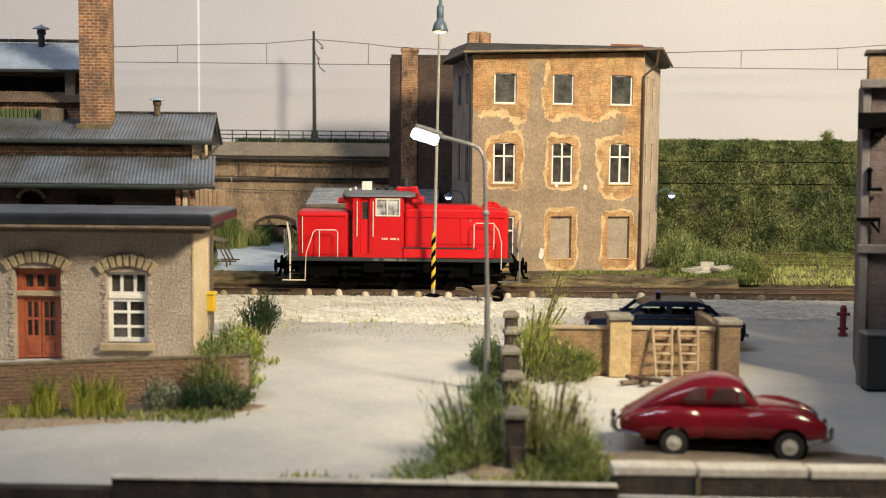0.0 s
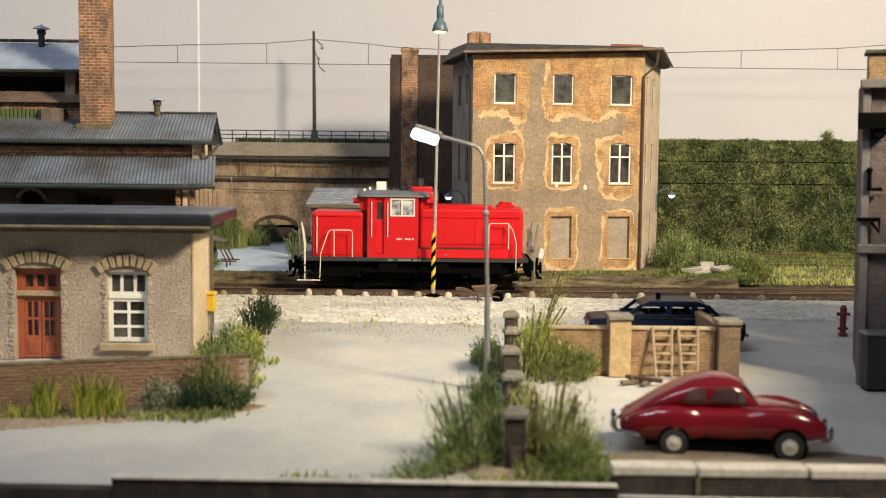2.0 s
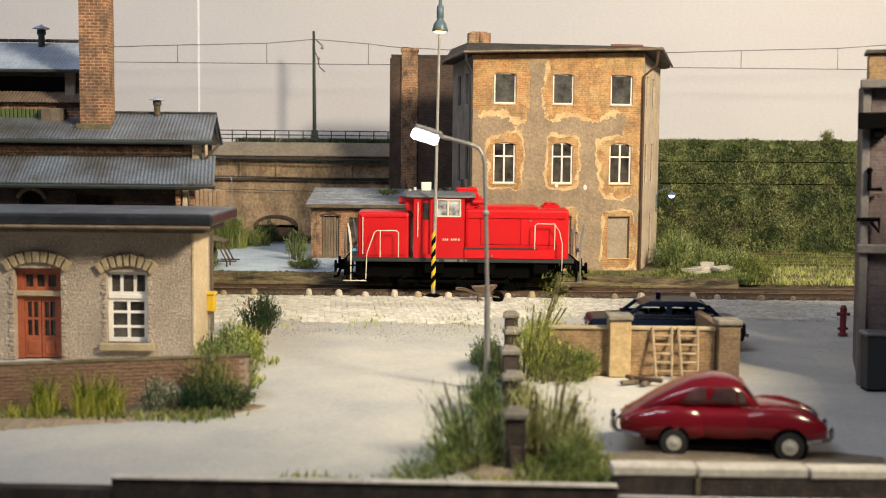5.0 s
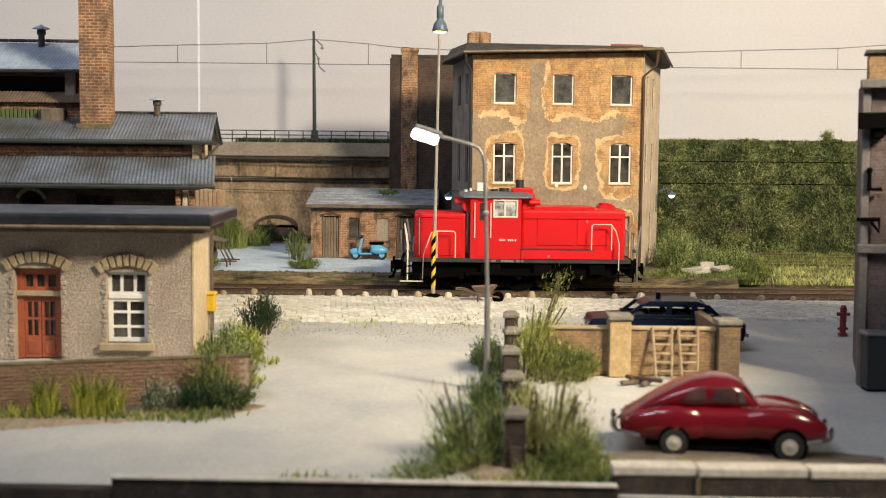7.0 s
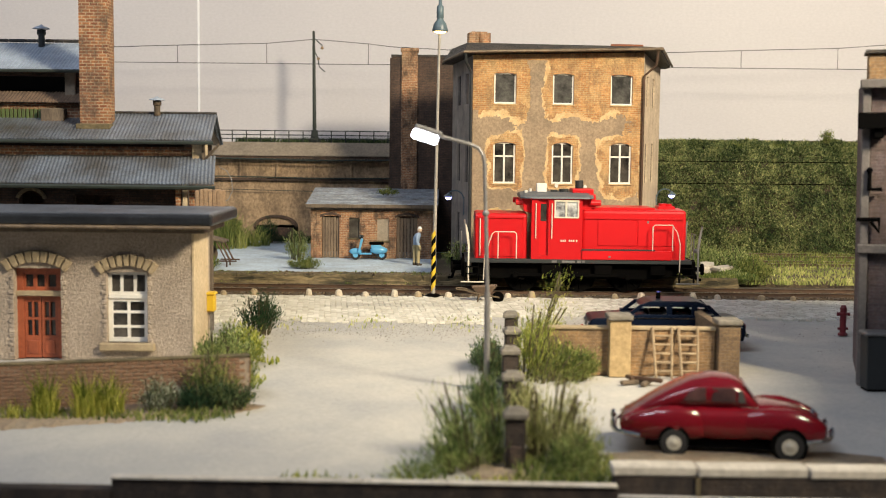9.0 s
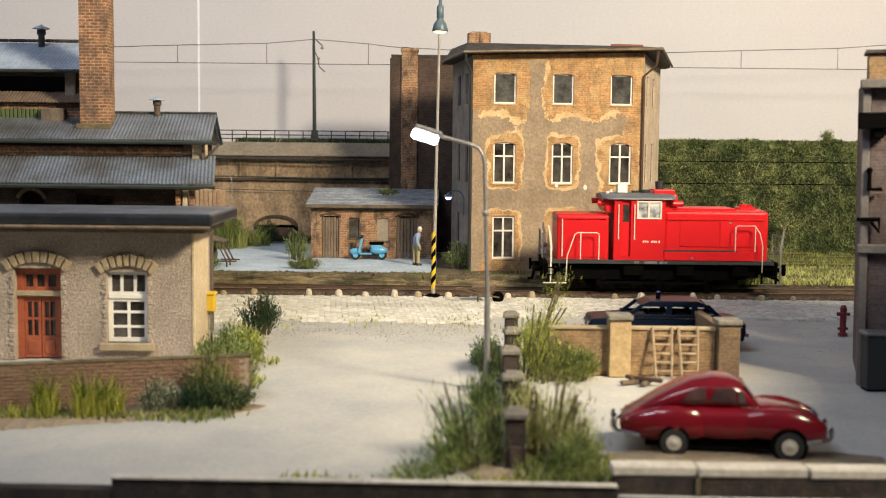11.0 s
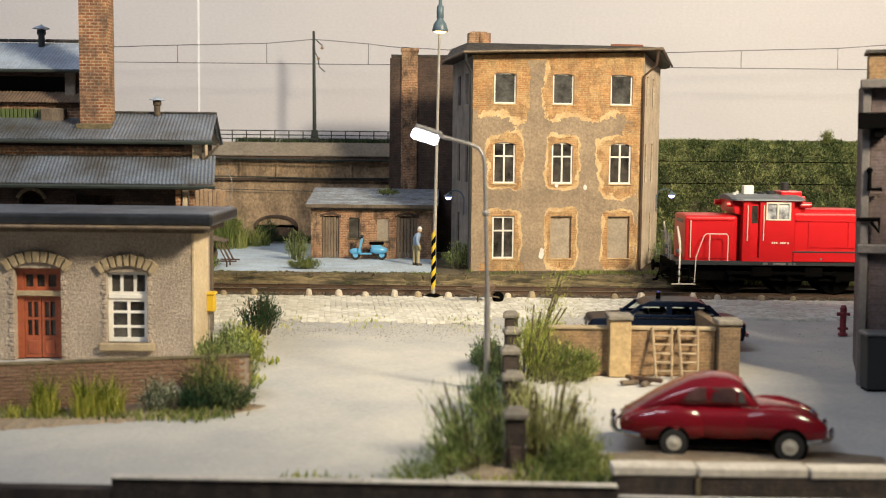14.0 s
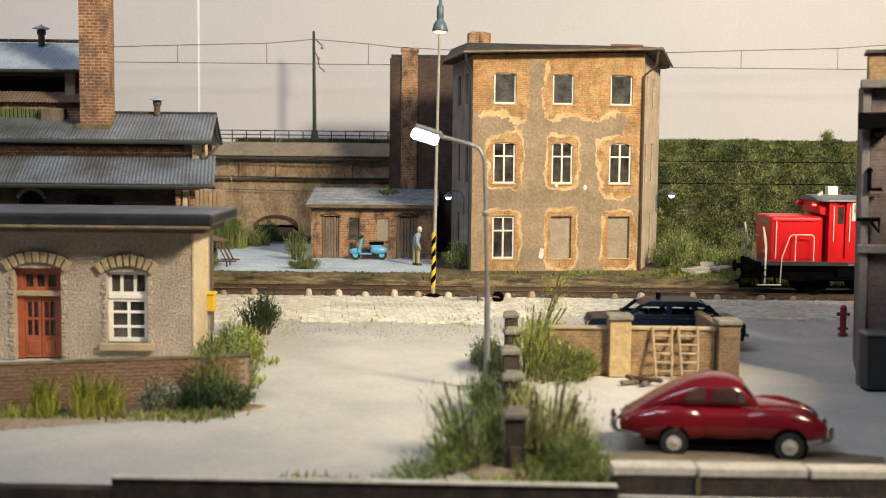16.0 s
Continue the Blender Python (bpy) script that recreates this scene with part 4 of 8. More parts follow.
def locomotive():
    t = thing("locomotive", LOCO_X[0], 47.75, 0.136, 0, "bright red diesel shunting locomotive with cream handrails", "locomotive")
    # frame and footplate
    bm = B()
    box(bm, -4.62, 4.30, -1.42, 1.42, 1.18, 1.34, 0.015)
    part("footplate", bm, M_LOCOGREY, t, "dark grey footplate with small white lettering bars")
    for s in (-1, 1):
        bm = B()
        prism(bm, [(-4.3, 1.18), (-4.3, 0.75), (-3.4, 0.55), (3.0, 0.55), (3.8, 0.75), (4.1, 1.18)], "y", s * 1.05 - 0.04, s * 1.05 + 0.04)
        part("side_frame", bm, M_BLACK, t)
        for x, w in ((-1.2, 0.8), (0.85, 0.7), (3.0, 0.6)):
            bm = B()
            box(bm, x - w / 2, x + w / 2, s * 1.1 - 0.12, s * 1.1 + 0.22 * s + 0.001, 0.72, 1.17, 0.03)
            part("equipment_box", bm, M_BLACK, t)
    for x in (-5.0 + 0.35, 4.62 - 0.25):
        bm = B()
        box(bm, x - 0.09, x + 0.09, -1.4, 1.4, 0.62, 1.3, 0.02)
        part("buffer_beam", bm, M_BLACK, t)
        sgn = -1 if x < 0 else 1
        for y in (-0.87, 0.87):
            bm = B()
            rod(bm, (x, y, 0.95), (x + sgn * 0.42, y, 0.95), 0.1, n=10)
            rod(bm, (x + sgn * 0.42, y, 0.95), (x + sgn * 0.5, y, 0.95), 0.23, n=14)
            part("buffer", bm, M_BLACK, t)
        bm = B()
        tube(bm, [(x + sgn * 0.05, 0, 0.8), (x + sgn * 0.35, 0, 0.75), (x + sgn * 0.45, 0, 0.45), (x + sgn * 0.62, 0, 0.42)], 0.05)
        part("coupling_hook", bm, M_BLACK, t)
    # steps at the corners
    for x, sgn in ((-4.35, -1), (4.12, 1)):
        for s in (-1, 1):
            bm = B()
            for z in (0.42, 0.72, 1.0):
                box(bm, x - 0.28, x + 0.28, s * 1.38 - 0.1, s * 1.38 + 0.1, z, z + 0.04)
            box(bm, x - 0.3, x - 0.26, s * 1.38 - 0.1, s * 1.38 + 0.1, 0.4, 1.2)
            box(bm, x + 0.26, x + 0.3, s * 1.38 - 0.1, s * 1.38 + 0.1, 0.4, 1.2)
            part("step", bm, M_BLACK, t)
            bm = B()
            tube(bm, [(x - 0.42, s * 1.5, 0.43), (x + 0.5, s * 1.5, 0.43)], 0.03)
            part("step_rail", bm, M_CREAMRAIL if sgn < 0 else M_STEEL, t)
    # hoods
    for name, xs, w, z1 in (("rear_hood", (-4.22, -2.16), 1.14, 3.2), ("engine_hood", (0.0, 4.1), 1.14, 3.38)):
        a, b = xs
        rings = []
        for x, k in ((a, 0.94), (a + 0.04, 0.98), (a + 0.12, 1.0), (b - 0.12, 1.0), (b - 0.04, 0.98), (b, 0.94)):
            rings.append([(x, y * k, 1.34 + (z - 1.34) * (1 - (1 - k) * 0.5)) for y, z in hood_profile(w, 1.34, z1, 0.14)])
        bm = B()
        loft(bm, rings)
        hood = part(name, bm, M_LOCO, t)
        for s in (-1, 1):
            spans = ((a + 0.2, b - 0.2),) if name == "rear_hood" else ((0.62, 2.15), (2.2, 3.7))
            for xa, xb in spans:
                bm = B()
                box(bm, xa, xb, s * 1.14 - 0.03, s * 1.14 + 0.03, 1.42 if name == "rear_hood" else 1.9, 2.97, 0.014)
                part("side_door", bm, M_LOCO, hood)
            bm = B()
            box(bm, a + 0.12, b - 0.15, s * 1.14 - 0.05, s * 1.14 + 0.05, 3.0, 3.05)
            part("rain_strip", bm, M_LOCO, hood)
        if name == "engine_hood":
            bm = B()
            box(bm, 0.35, 2.9, -0.95, 0.95, 3.36, 3.47, 0.03)
            part("roof_hatch", bm, M_LOCO, hood)
            bm = B()
            box(bm, 3.1, 3.8, -0.4, 0.4, 3.36, 3.52, 0.05)
            rod(bm, (3.35, 0, 3.5), (3.35, 0, 3.62), 0.16, n=12)
            rod(bm, (3.6, 0, 3.5), (3.6, 0, 3.6), 0.12, n=12)
            part("roof_fan", bm, M_LOCO, hood)
            bm = B()
            box(bm, -0.05, 2.85, -1.46, -1.24, 1.72, 1.77)
            part("running_board", bm, M_LOCOGREY, hood, "dark grey running board")
            for s in (-1, 1):
                bm = B()
                box(bm, -0.03, 3.5, s * 1.36 - 0.1, s * 1.36 + 0.1, 1.34, 1.72, 0.02)
                part("battery_box", bm, M_LOCO, hood)
    # cab
    bm = B()
    # cab sides with door recess and window openings
    for s in (-1, 1):
        y0, y1 = s * 1.4, s * 1.32
        wall_xz(bm, -2.02, -0.02, 1.34, 3.84, min(y0, y1), max(y0, y1), [(-1.72, -1.36, 1.5, 3.78), (-1.09, -0.2, 3.08, 3.74)])
    box(bm, -2.02, -1.94, -1.34, 1.34, 1.34, 3.84)
    box(bm, -0.1, -0.02, -1.34, 1.34, 1.34, 3.84)
    cabo = part("cab", bm, M_LOCO, t)
    for s in (-1, 1):
        bm = B()
        wall_xz(bm, -1.72, -1.36, 1.5, 3.78, s * 1.27 - 0.02, s * 1.27 + 0.02, [(-1.66, -1.42, 2.9, 3.62)])
        door = part("cab_door", bm, M_LOCO, cabo)
        bm = B()
        box(bm, -1.66, -1.42, s * 1.27 - 0.006, s * 1.27 + 0.006, 2.9, 3.62)
        part("door_pane", bm, M_GLASS, door)
        bm = B()
        for a, b, c, d in ((-1.13, -1.07, 3.04, 3.78), (-0.22, -0.16, 3.04, 3.78), (-1.07, -0.22, 3.04, 3.1), (-1.07, -0.22, 3.72, 3.78), (-0.7, -0.63, 3.1, 3.72)):
            box(bm, a, b, s * 1.4 - 0.025, s * 1.4 + 0.025, c, d)
        part("window_frame", bm, M_CREAMRAIL, cabo, "cream sliding window frame")
        bm = B()
        box(bm, -1.07, -0.22, s * 1.37 - 0.004, s * 1.37 + 0.004, 3.1, 3.72)
        part("window_pane", bm, M_PANE, cabo, "window pane with a white reflection painted on")
    for x in (-2.03, -0.02):
        for y in (-0.75, 0.75):
            bm = B()
            box(bm, x - 0.02, x + 0.02, y - 0.33, y + 0.33, 3.2, 3.68, 0.01)
            part("end_window", bm, M_GLASS, cabo, "dark end window")
    bm = B()
    box(bm, -1.8, -0.2, -1.1, 1.1, 1.5, 2.75)
    part("driving_desk", bm, M_CABROOF, cabo)
    # cab roof
    prof = [(-1.5, 3.84), (1.5, 3.84), (1.48, 3.90), (1.2, 3.99), (0.6, 4.06), (0, 4.09), (-0.6, 4.06), (-1.2, 3.99), (-1.48, 3.90)]
    bm = B()
    loft(bm, [[(x, y * k, z if z < 3.85 else 3.84 + (z - 3.84) * k) for y, z in prof] for x, k in ((-2.45, 0.8), (-2.3, 0.95), (-2.1, 1.0), (-0.1, 1.0), (0.25, 0.97), (0.42, 0.85))])
    part("cab_roof", bm, M_CABROOF, t, "grey curved cab roof")
    # sloping end of the cab over the rear hood, with lamp cluster
    bm = B()
    prism(bm, [(-2.02, 3.22), (-2.02, 3.82), (-2.4, 3.82), (-2.3, 3.3)], "y", -1.15, 1.15, 0.02)
    part("cab_end_fairing", bm, M_LOCO, t)
    for y in (-1.0, 1.0):
        for xa, xb in ((-2.62, -2.3), (0.3, 0.74)):
            bm = B()
            rod(bm, (xa, y, 3.66), (xb, y, 3.66), 0.12, n=12)
            part("head_lamp", bm, M_LOCO, t)
    bm = B()
    box(bm, 0.0, 0.55, -0.95, 0.95, 3.3, 4.02, 0.06, 2)
    box(bm, -0.35, 0.5, -0.6, 0.6, 3.95, 4.22, 0.05, 2)
    part("exhaust_housing", bm, M_LOCO, t)
    bm = B()
    rod(bm, (0.0, 0.1, 4.1), (-0.02, 0.1, 4.55), 0.16, 0.17, 12)
    part("exhaust_stack", bm, M_LOCOGREY, t)
    bm = B()
    rod(bm, (-0.65, -0.2, 4.05), (-0.65, -0.2, 4.2), 0.2, n=12)
    rod(bm, (-1.05, -0.2, 4.05), (-1.05, -0.2, 4.16), 0.15, n=12)
    part("roof_vent", bm, M_LOCOGREY, t)
    bm = B()
    box(bm, -1.75, -1.35, -0.3, 0.1, 4.02, 4.42, 0.02)
    part("air_conditioning_unit", bm, M_WHITE, t, "cream roof box")
    bm = B()
    rod(bm, (-2.2, -0.6, 3.95), (-2.2, -0.6, 4.14), 0.07, n=10)
    rod(bm, (-2.0, -0.2, 4.0), (-2.0, -0.2, 4.2), 0.06, n=10)
    part("beacon", bm, M_WHITE, t, "small pale beacon")
    # handrails
    for s in (-1, 1):
        bm = B()
        y = s * 1.47
        tube(bm, [(-3.88, y, 0.5), (-3.84, y, 1.5), (-3.55, y, 2.38), (-3.45, y, 2.46), (-2.68, y, 2.46), (-2.6, y, 2.38), (-2.6, y, 1.36)], 0.02)
        tube(bm, [(-3.32, y, 1.36), (-3.32, y, 2.46)], 0.02)
        part("handrail", bm, M_CREAMRAIL, t, "cream bent-tube handrail")
        bm = B()
        tube(bm, [(2.74, y, 1.74), (2.74, y, 2.72), (2.82, y, 2.8), (3.5, y, 2.8), (3.7, y, 2.5), (3.82, y, 2.0), (3.82, y, 0.9)], 0.02)
        tube(bm, [(3.52, y, 2.8), (3.52, y, 1.74)], 0.02)
        part("handrail", bm, M_CREAMRAIL, t, "cream bent-tube handrail")
        for x, za, zb in ((-4.02, 1.45, 3.0), (-1.85, 2.2, 3.65), (-1.22, 2.2, 3.65)):
            bm = B()
            yy = s * (1.2 if x < -3 else 1.44)
            tube(bm, [(x, yy, za), (x, yy, zb)], 0.021)
            part("grab_rail", bm, M_CREAMRAIL, t, "cream upright grab rail")
        for x, lean in ((-4.7, 1), (4.38, -1)):
            bm = B()
            xm = x + 0.2
            pts = [(-0.12, 2.74), (-0.07, 2.78), (0.03, 2.35), (0.075, 1.9), (0.05, 0.45), (0.0, 0.45), (0.0, 1.85)]
            prism(bm, [(xm + lean * px, pz) for px, pz in pts], "y", y * 0.97 - 0.03, y * 0.97 + 0.03, 0.01, 1)
            # the right rail's grey puts its shade into the colour
            part("corner_rail", bm, M_CREAMRAIL if lean > 0 else M_STEEL, t, "flat corner rail, pale left, greyed right for shade")
            bm = B()
            ball(bm, (x + 0.16 + lean * 0.05, y * 0.8, 1.72), 0.1, 10)
            part("marker_lamp", bm, M_STEEL, t, "grey marker lamp")
    for x in (-4.75, 4.45):
        bm = B()
        for yy in (-1.0, -0.5, 0.5, 1.0):
            tube(bm, [(x, yy, 1.34), (x, yy, 2.4)], 0.024)
        tube(bm, [(x, -1.35, 2.4), (x, -0.5, 2.4)], 0.024)
        tube(bm, [(x, 0.5, 2.4), (x, 1.35, 2.4)], 0.024)
        part("end_railing", bm, M_STEEL, t)
    # running number as plain bars, and data plates on the footplate
    bm = B()
    for x in (-0.87, -0.79, -0.71, -0.54, -0.46, -0.38, -0.26):
        box(bm, x, x + 0.05, -1.412, -1.401, 2.07, 2.155)
    part("number_bar", bm, M_CREAMRAIL, t, "plain pale bars in place of the number")
    bm = B()
    for x, w in ((-1.2, 0.2), (-0.8, 0.5), (-0.2, 0.15), (0.0, 0.1)):
        box(bm, x, x + w, -1.43, -1.421, 1.21, 1.3)
    part("data_bar", bm, M_STEEL, t, "small pale bars on the frame")
    for x, y, z in ((1.02, -1.466, 1.42), (2.55, -1.176, 2.85)):
        bm = B()
        box(bm, x, x + 0.08, y - 0.004, y + 0.004, z, z + 0.09)
        part("notice_bar", bm, M_STEEL, t, "tiny pale notice bar")
    bm = B()
    box(bm, -4.235, -4.2, -0.62, 0.62, 2.86, 3.02)
    part("end_plate", bm, M_STEEL, t, "pale plate across the hood's end")
    # wheels
    wheels, rods = [], []
    for x in AXLES:
        for s in (-1, 1):
            bm = B()
            y = s * 0.74
            m = Matrix.Rotation(math.pi / 2, 4, "X")
            bmesh.ops.create_cone(bm, cap_ends=True, segments=28, radius1=WHEEL_R, radius2=WHEEL_R, depth=0.12, matrix=Matrix.Translation((0, 0, 0)) @ m)
            bmesh.ops.create_cone(bm, cap_ends=True, segments=28, radius1=WHEEL_R + 0.04, radius2=WHEEL_R + 0.04, depth=0.03, matrix=Matrix.Translation((0, -s * 0.06, 0)) @ m)
            w = part("wheel", bm, M_BLACK, t)
            w.matrix_basis = pose(x * K, y * K, WHEEL_R * K)
            bm = B()
            for k in range(9):
                a = k * 2 * math.pi / 9
                rod(bm, (0, s * 0.07, 0), (0.5 * math.cos(a), s * 0.07, 0.5 * math.sin(a)), 0.035, n=5)
            part("spoke", bm, M_BLACK, w)
            bm = B()
            rod(bm, (0, s * 0.05, 0), (0, s * 0.48, 0), 0.12, n=10)
            box(bm, -0.1, 0.1, s * 0.42, s * 0.42 + 0.08, -0.1, 0.34, 0.03)
            part("crank", bm, M_BLACK, w)
            wheels.append((w, x, y))
    for s in (-1, 1):
        bm = B()
        box(bm, AXLES[0], AXLES[2], -0.03, 0.03, -0.06, 0.06, 0.01)
        for x in AXLES:
            rod(bm, (x, -0.05, 0), (x, 0.05, 0), 0.11, n=10)
        r = part("coupling_rod", bm, M_BLACK, t)
        rods.append((r, s * 1.27))
    return t, wheels, rods


# pale mottling in the colour stands for a white reflection
M_PANE = mat("pane_painted_reflection", (0.62, 0.62, 0.60), (0.10, 0.10, 0.11), 0.12, scale=2.6, fine=10, bump=0.02, contrast=0.14)
LOCO, WHEELS, RODS = locomotive()


def lower_the_top(factor=0.955, base=1.34):
    """The body above the footplate is a little lower than the drawing."""
    moving = {w for w, _, _ in WHEELS} | {r for r, _ in RODS}
    for ob in LOCO.children_recursive:
        if ob not in moving and ob.parent not in moving:
            for v in ob.data.vertices:
                if v.co.z > base * K:
                    v.co.z = base * K + (v.co.z - base * K) * factor


lower_the_top()


def roll_angle(x):
    return (x - LOCO_X[0]) / WHEEL_R


def motions():
    walk(LOCO, [(t, pose(x * K, 47.75 * K, 0.136 * K)) for t, x in zip(LOCO_T, LOCO_X)])
    for w, x, y in WHEELS:
        walk(w, [(t, pose(x * K, y * K, WHEEL_R * K, 0, math.degrees(roll_angle(lx)), 0)) for t, lx in zip(LOCO_T, LOCO_X)])
    for r, y in RODS:
        rows = []
        for t, lx in zip(LOCO_T, LOCO_X):
            a = roll_angle(lx)
            rows.append((t, pose(0.28 * math.sin(a) * K, y * K, (WHEEL_R + 0.28 * math.cos(a)) * K)))
        walk(r, rows)


# ---- plants ----
def leaf_cloud(pts, size, rs, dirs=None, slim=1.0):
    """Small narrow leaves at the points; dirs: the way that each one roughly points."""
    vs, fs = [], []
    for j, p in enumerate(pts):
        a = rs.uniform(0, 2 * math.pi)
        tilt = rs.uniform(-1, 1) * 1.2
        L, Wd = size * rs.uniform(0.7, 1.9), size * rs.uniform(0.13, 0.3) * slim
        d = Vector((math.cos(a) * math.cos(tilt), math.sin(a) * math.cos(tilt), math.sin(tilt)))
        if dirs:
            d = (dirs[j] + d * 0.55).normalized()
            L *= 1.25
        s = d.cross(Vector((rs.uniform(-0.6, 0.6), rs.uniform(-0.6, 0.6), 1))).normalized() * Wd
        p = Vector(p)
        i = len(vs)
        vs += [p, p + d * L * 0.5 + s, p + d * L, p + d * L * 0.5 - s]
        fs.append((i, i + 1, i + 2, i + 3))
    return vs, fs


def shrub(name, x, y, z, rx, ry, h, stems, leaves, size, material, label, seed, lean=(0, 0), category="shrub", upright=0.5, group="", slim=1.0):
    """A shrub: thin stems fanning out of the base, with loose leaves along them."""
    rs = random.Random(seed)
    size, leaves = size * 0.68, int(leaves * 2.1)
    t = thing(name, x, y, z, 0, label, category, group)
    pts, dirs, sv, sf = [], [], [], []
    for _ in range(stems):
        a, r = rs.uniform(0, 2 * math.pi), math.sqrt(rs.random())
        base = Vector((rx * 0.55 * r * math.cos(a), ry * 0.55 * r * math.sin(a), -0.02))
        tip = Vector((rx * r * math.cos(a) + lean[0] * h, ry * r * math.sin(a) + lean[1] * h, h * (1 - 0.55 * r * r) * rs.uniform(0.55 if slim == 1 else 0.3, 1.08 if slim == 1 else 1.15)))
        mid = base.lerp(tip, 0.5) + Vector((0, 0, h * 0.12 * upright))
        path = [base.lerp(mid, s * 2) if s < 0.5 else mid.lerp(tip, s * 2 - 1) for s in [k / 6 for k in range(7)]]
        w = 0.012 + 0.008 * h
        for p, q in zip(path, path[1:]):
            i = len(sv)
            sv += [p + Vector((-w, 0, 0)), p + Vector((w, 0, 0)), q + Vector((w * 0.7, 0.01, 0)), q + Vector((-w * 0.7, 0.01, 0))]
            sf.append((i, i + 1, i + 2, i + 3))
        for _ in range(leaves):
            s = rs.uniform(0.15, 1.0) ** 0.8
            k = min(int(s * 6), 5)
            p = path[k].lerp(path[k + 1], s * 6 - k)
            g = 0.10 * h + size * 1.4
            pts.append(p + Vector((rs.gauss(0, g * 0.6), rs.gauss(0, g * 0.6), rs.gauss(0, g * 0.4))))
            dirs.append((tip - base).normalized())
    pts = [p if p.z > 0.02 else Vector((p.x, p.y, 0.02 + rs.random() * 0.05)) for p in pts]
    whole_raw("stem", sv, sf, M_TWIG, "", "", "stuff", parent=t)
    vs, fs = leaf_cloud(pts, size, rs, dirs, slim)
    whole_raw("foliage", vs, fs, material, "", "", "stuff", parent=t)
    return t


def blades(vs, fs, x, y, z, h, w, rs, bend=0.5):
    a = rs.uniform(0, 2 * math.pi)
    d = Vector((math.cos(a), math.sin(a), 0))
    s = Vector((-d.y, d.x, 0)) * w if rs.random() < 0.5 else Vector((w, 0, 0))
    b = h * bend * rs.uniform(0.1, 1)
    p0, p1, p2 = Vector((x, y, z)), Vector((x, y, z + h * 0.55)) + d * b * 0.3, Vector((x, y, z + h * rs.uniform(0.85, 1))) + d * b
    i = len(vs)
    vs += [p0 - s, p0 + s, p1 + s * 0.8, p1 - s * 0.8, p2]
    fs += [(i, i + 1, i + 2, i + 3), (i + 3, i + 2, i + 4)]


def tuft(x, y, z, r, h, n, material, label, seed, name="grass_tuft", category="grass", bend=0.6, ry=None):
    rs = random.Random(seed)
    vs, fs = [], []
    for _ in range(n):
        a, q = rs.uniform(0, 2 * math.pi), math.sqrt(rs.random())
        blades(vs, fs, x + r * q * math.cos(a), y + (ry or r) * q * math.sin(a), z - 0.01, h * rs.uniform(0.5, 1.1) * (1.1 - 0.5 * q), 0.016, rs, bend)
    return whole_raw(name, vs, fs, material, label, category)


def grass_area(name, x0, x1, y0, y1, z, n, h, material, label, seed, clump=0.5):
    rs = random.Random(seed)
    vs, fs = [], []
    while n > 0:
        x, y = rs.uniform(x0, x1), rs.uniform(y0, y1)
        if noise.noise(Vector((x * 0.6, y * 0.6, seed))) + rs.uniform(-0.3, 0.3) < clump - 0.5:
            n -= 0.3
            continue
        blades(vs, fs, x, y, z, h * rs.uniform(0.4, 1.2), 0.018, rs, 0.8)
        n -= 1
    return whole_raw(name, vs, fs, material, label, "grass", "stuff")


# ---- the plastered house at the gate ----
GHY = 31.75


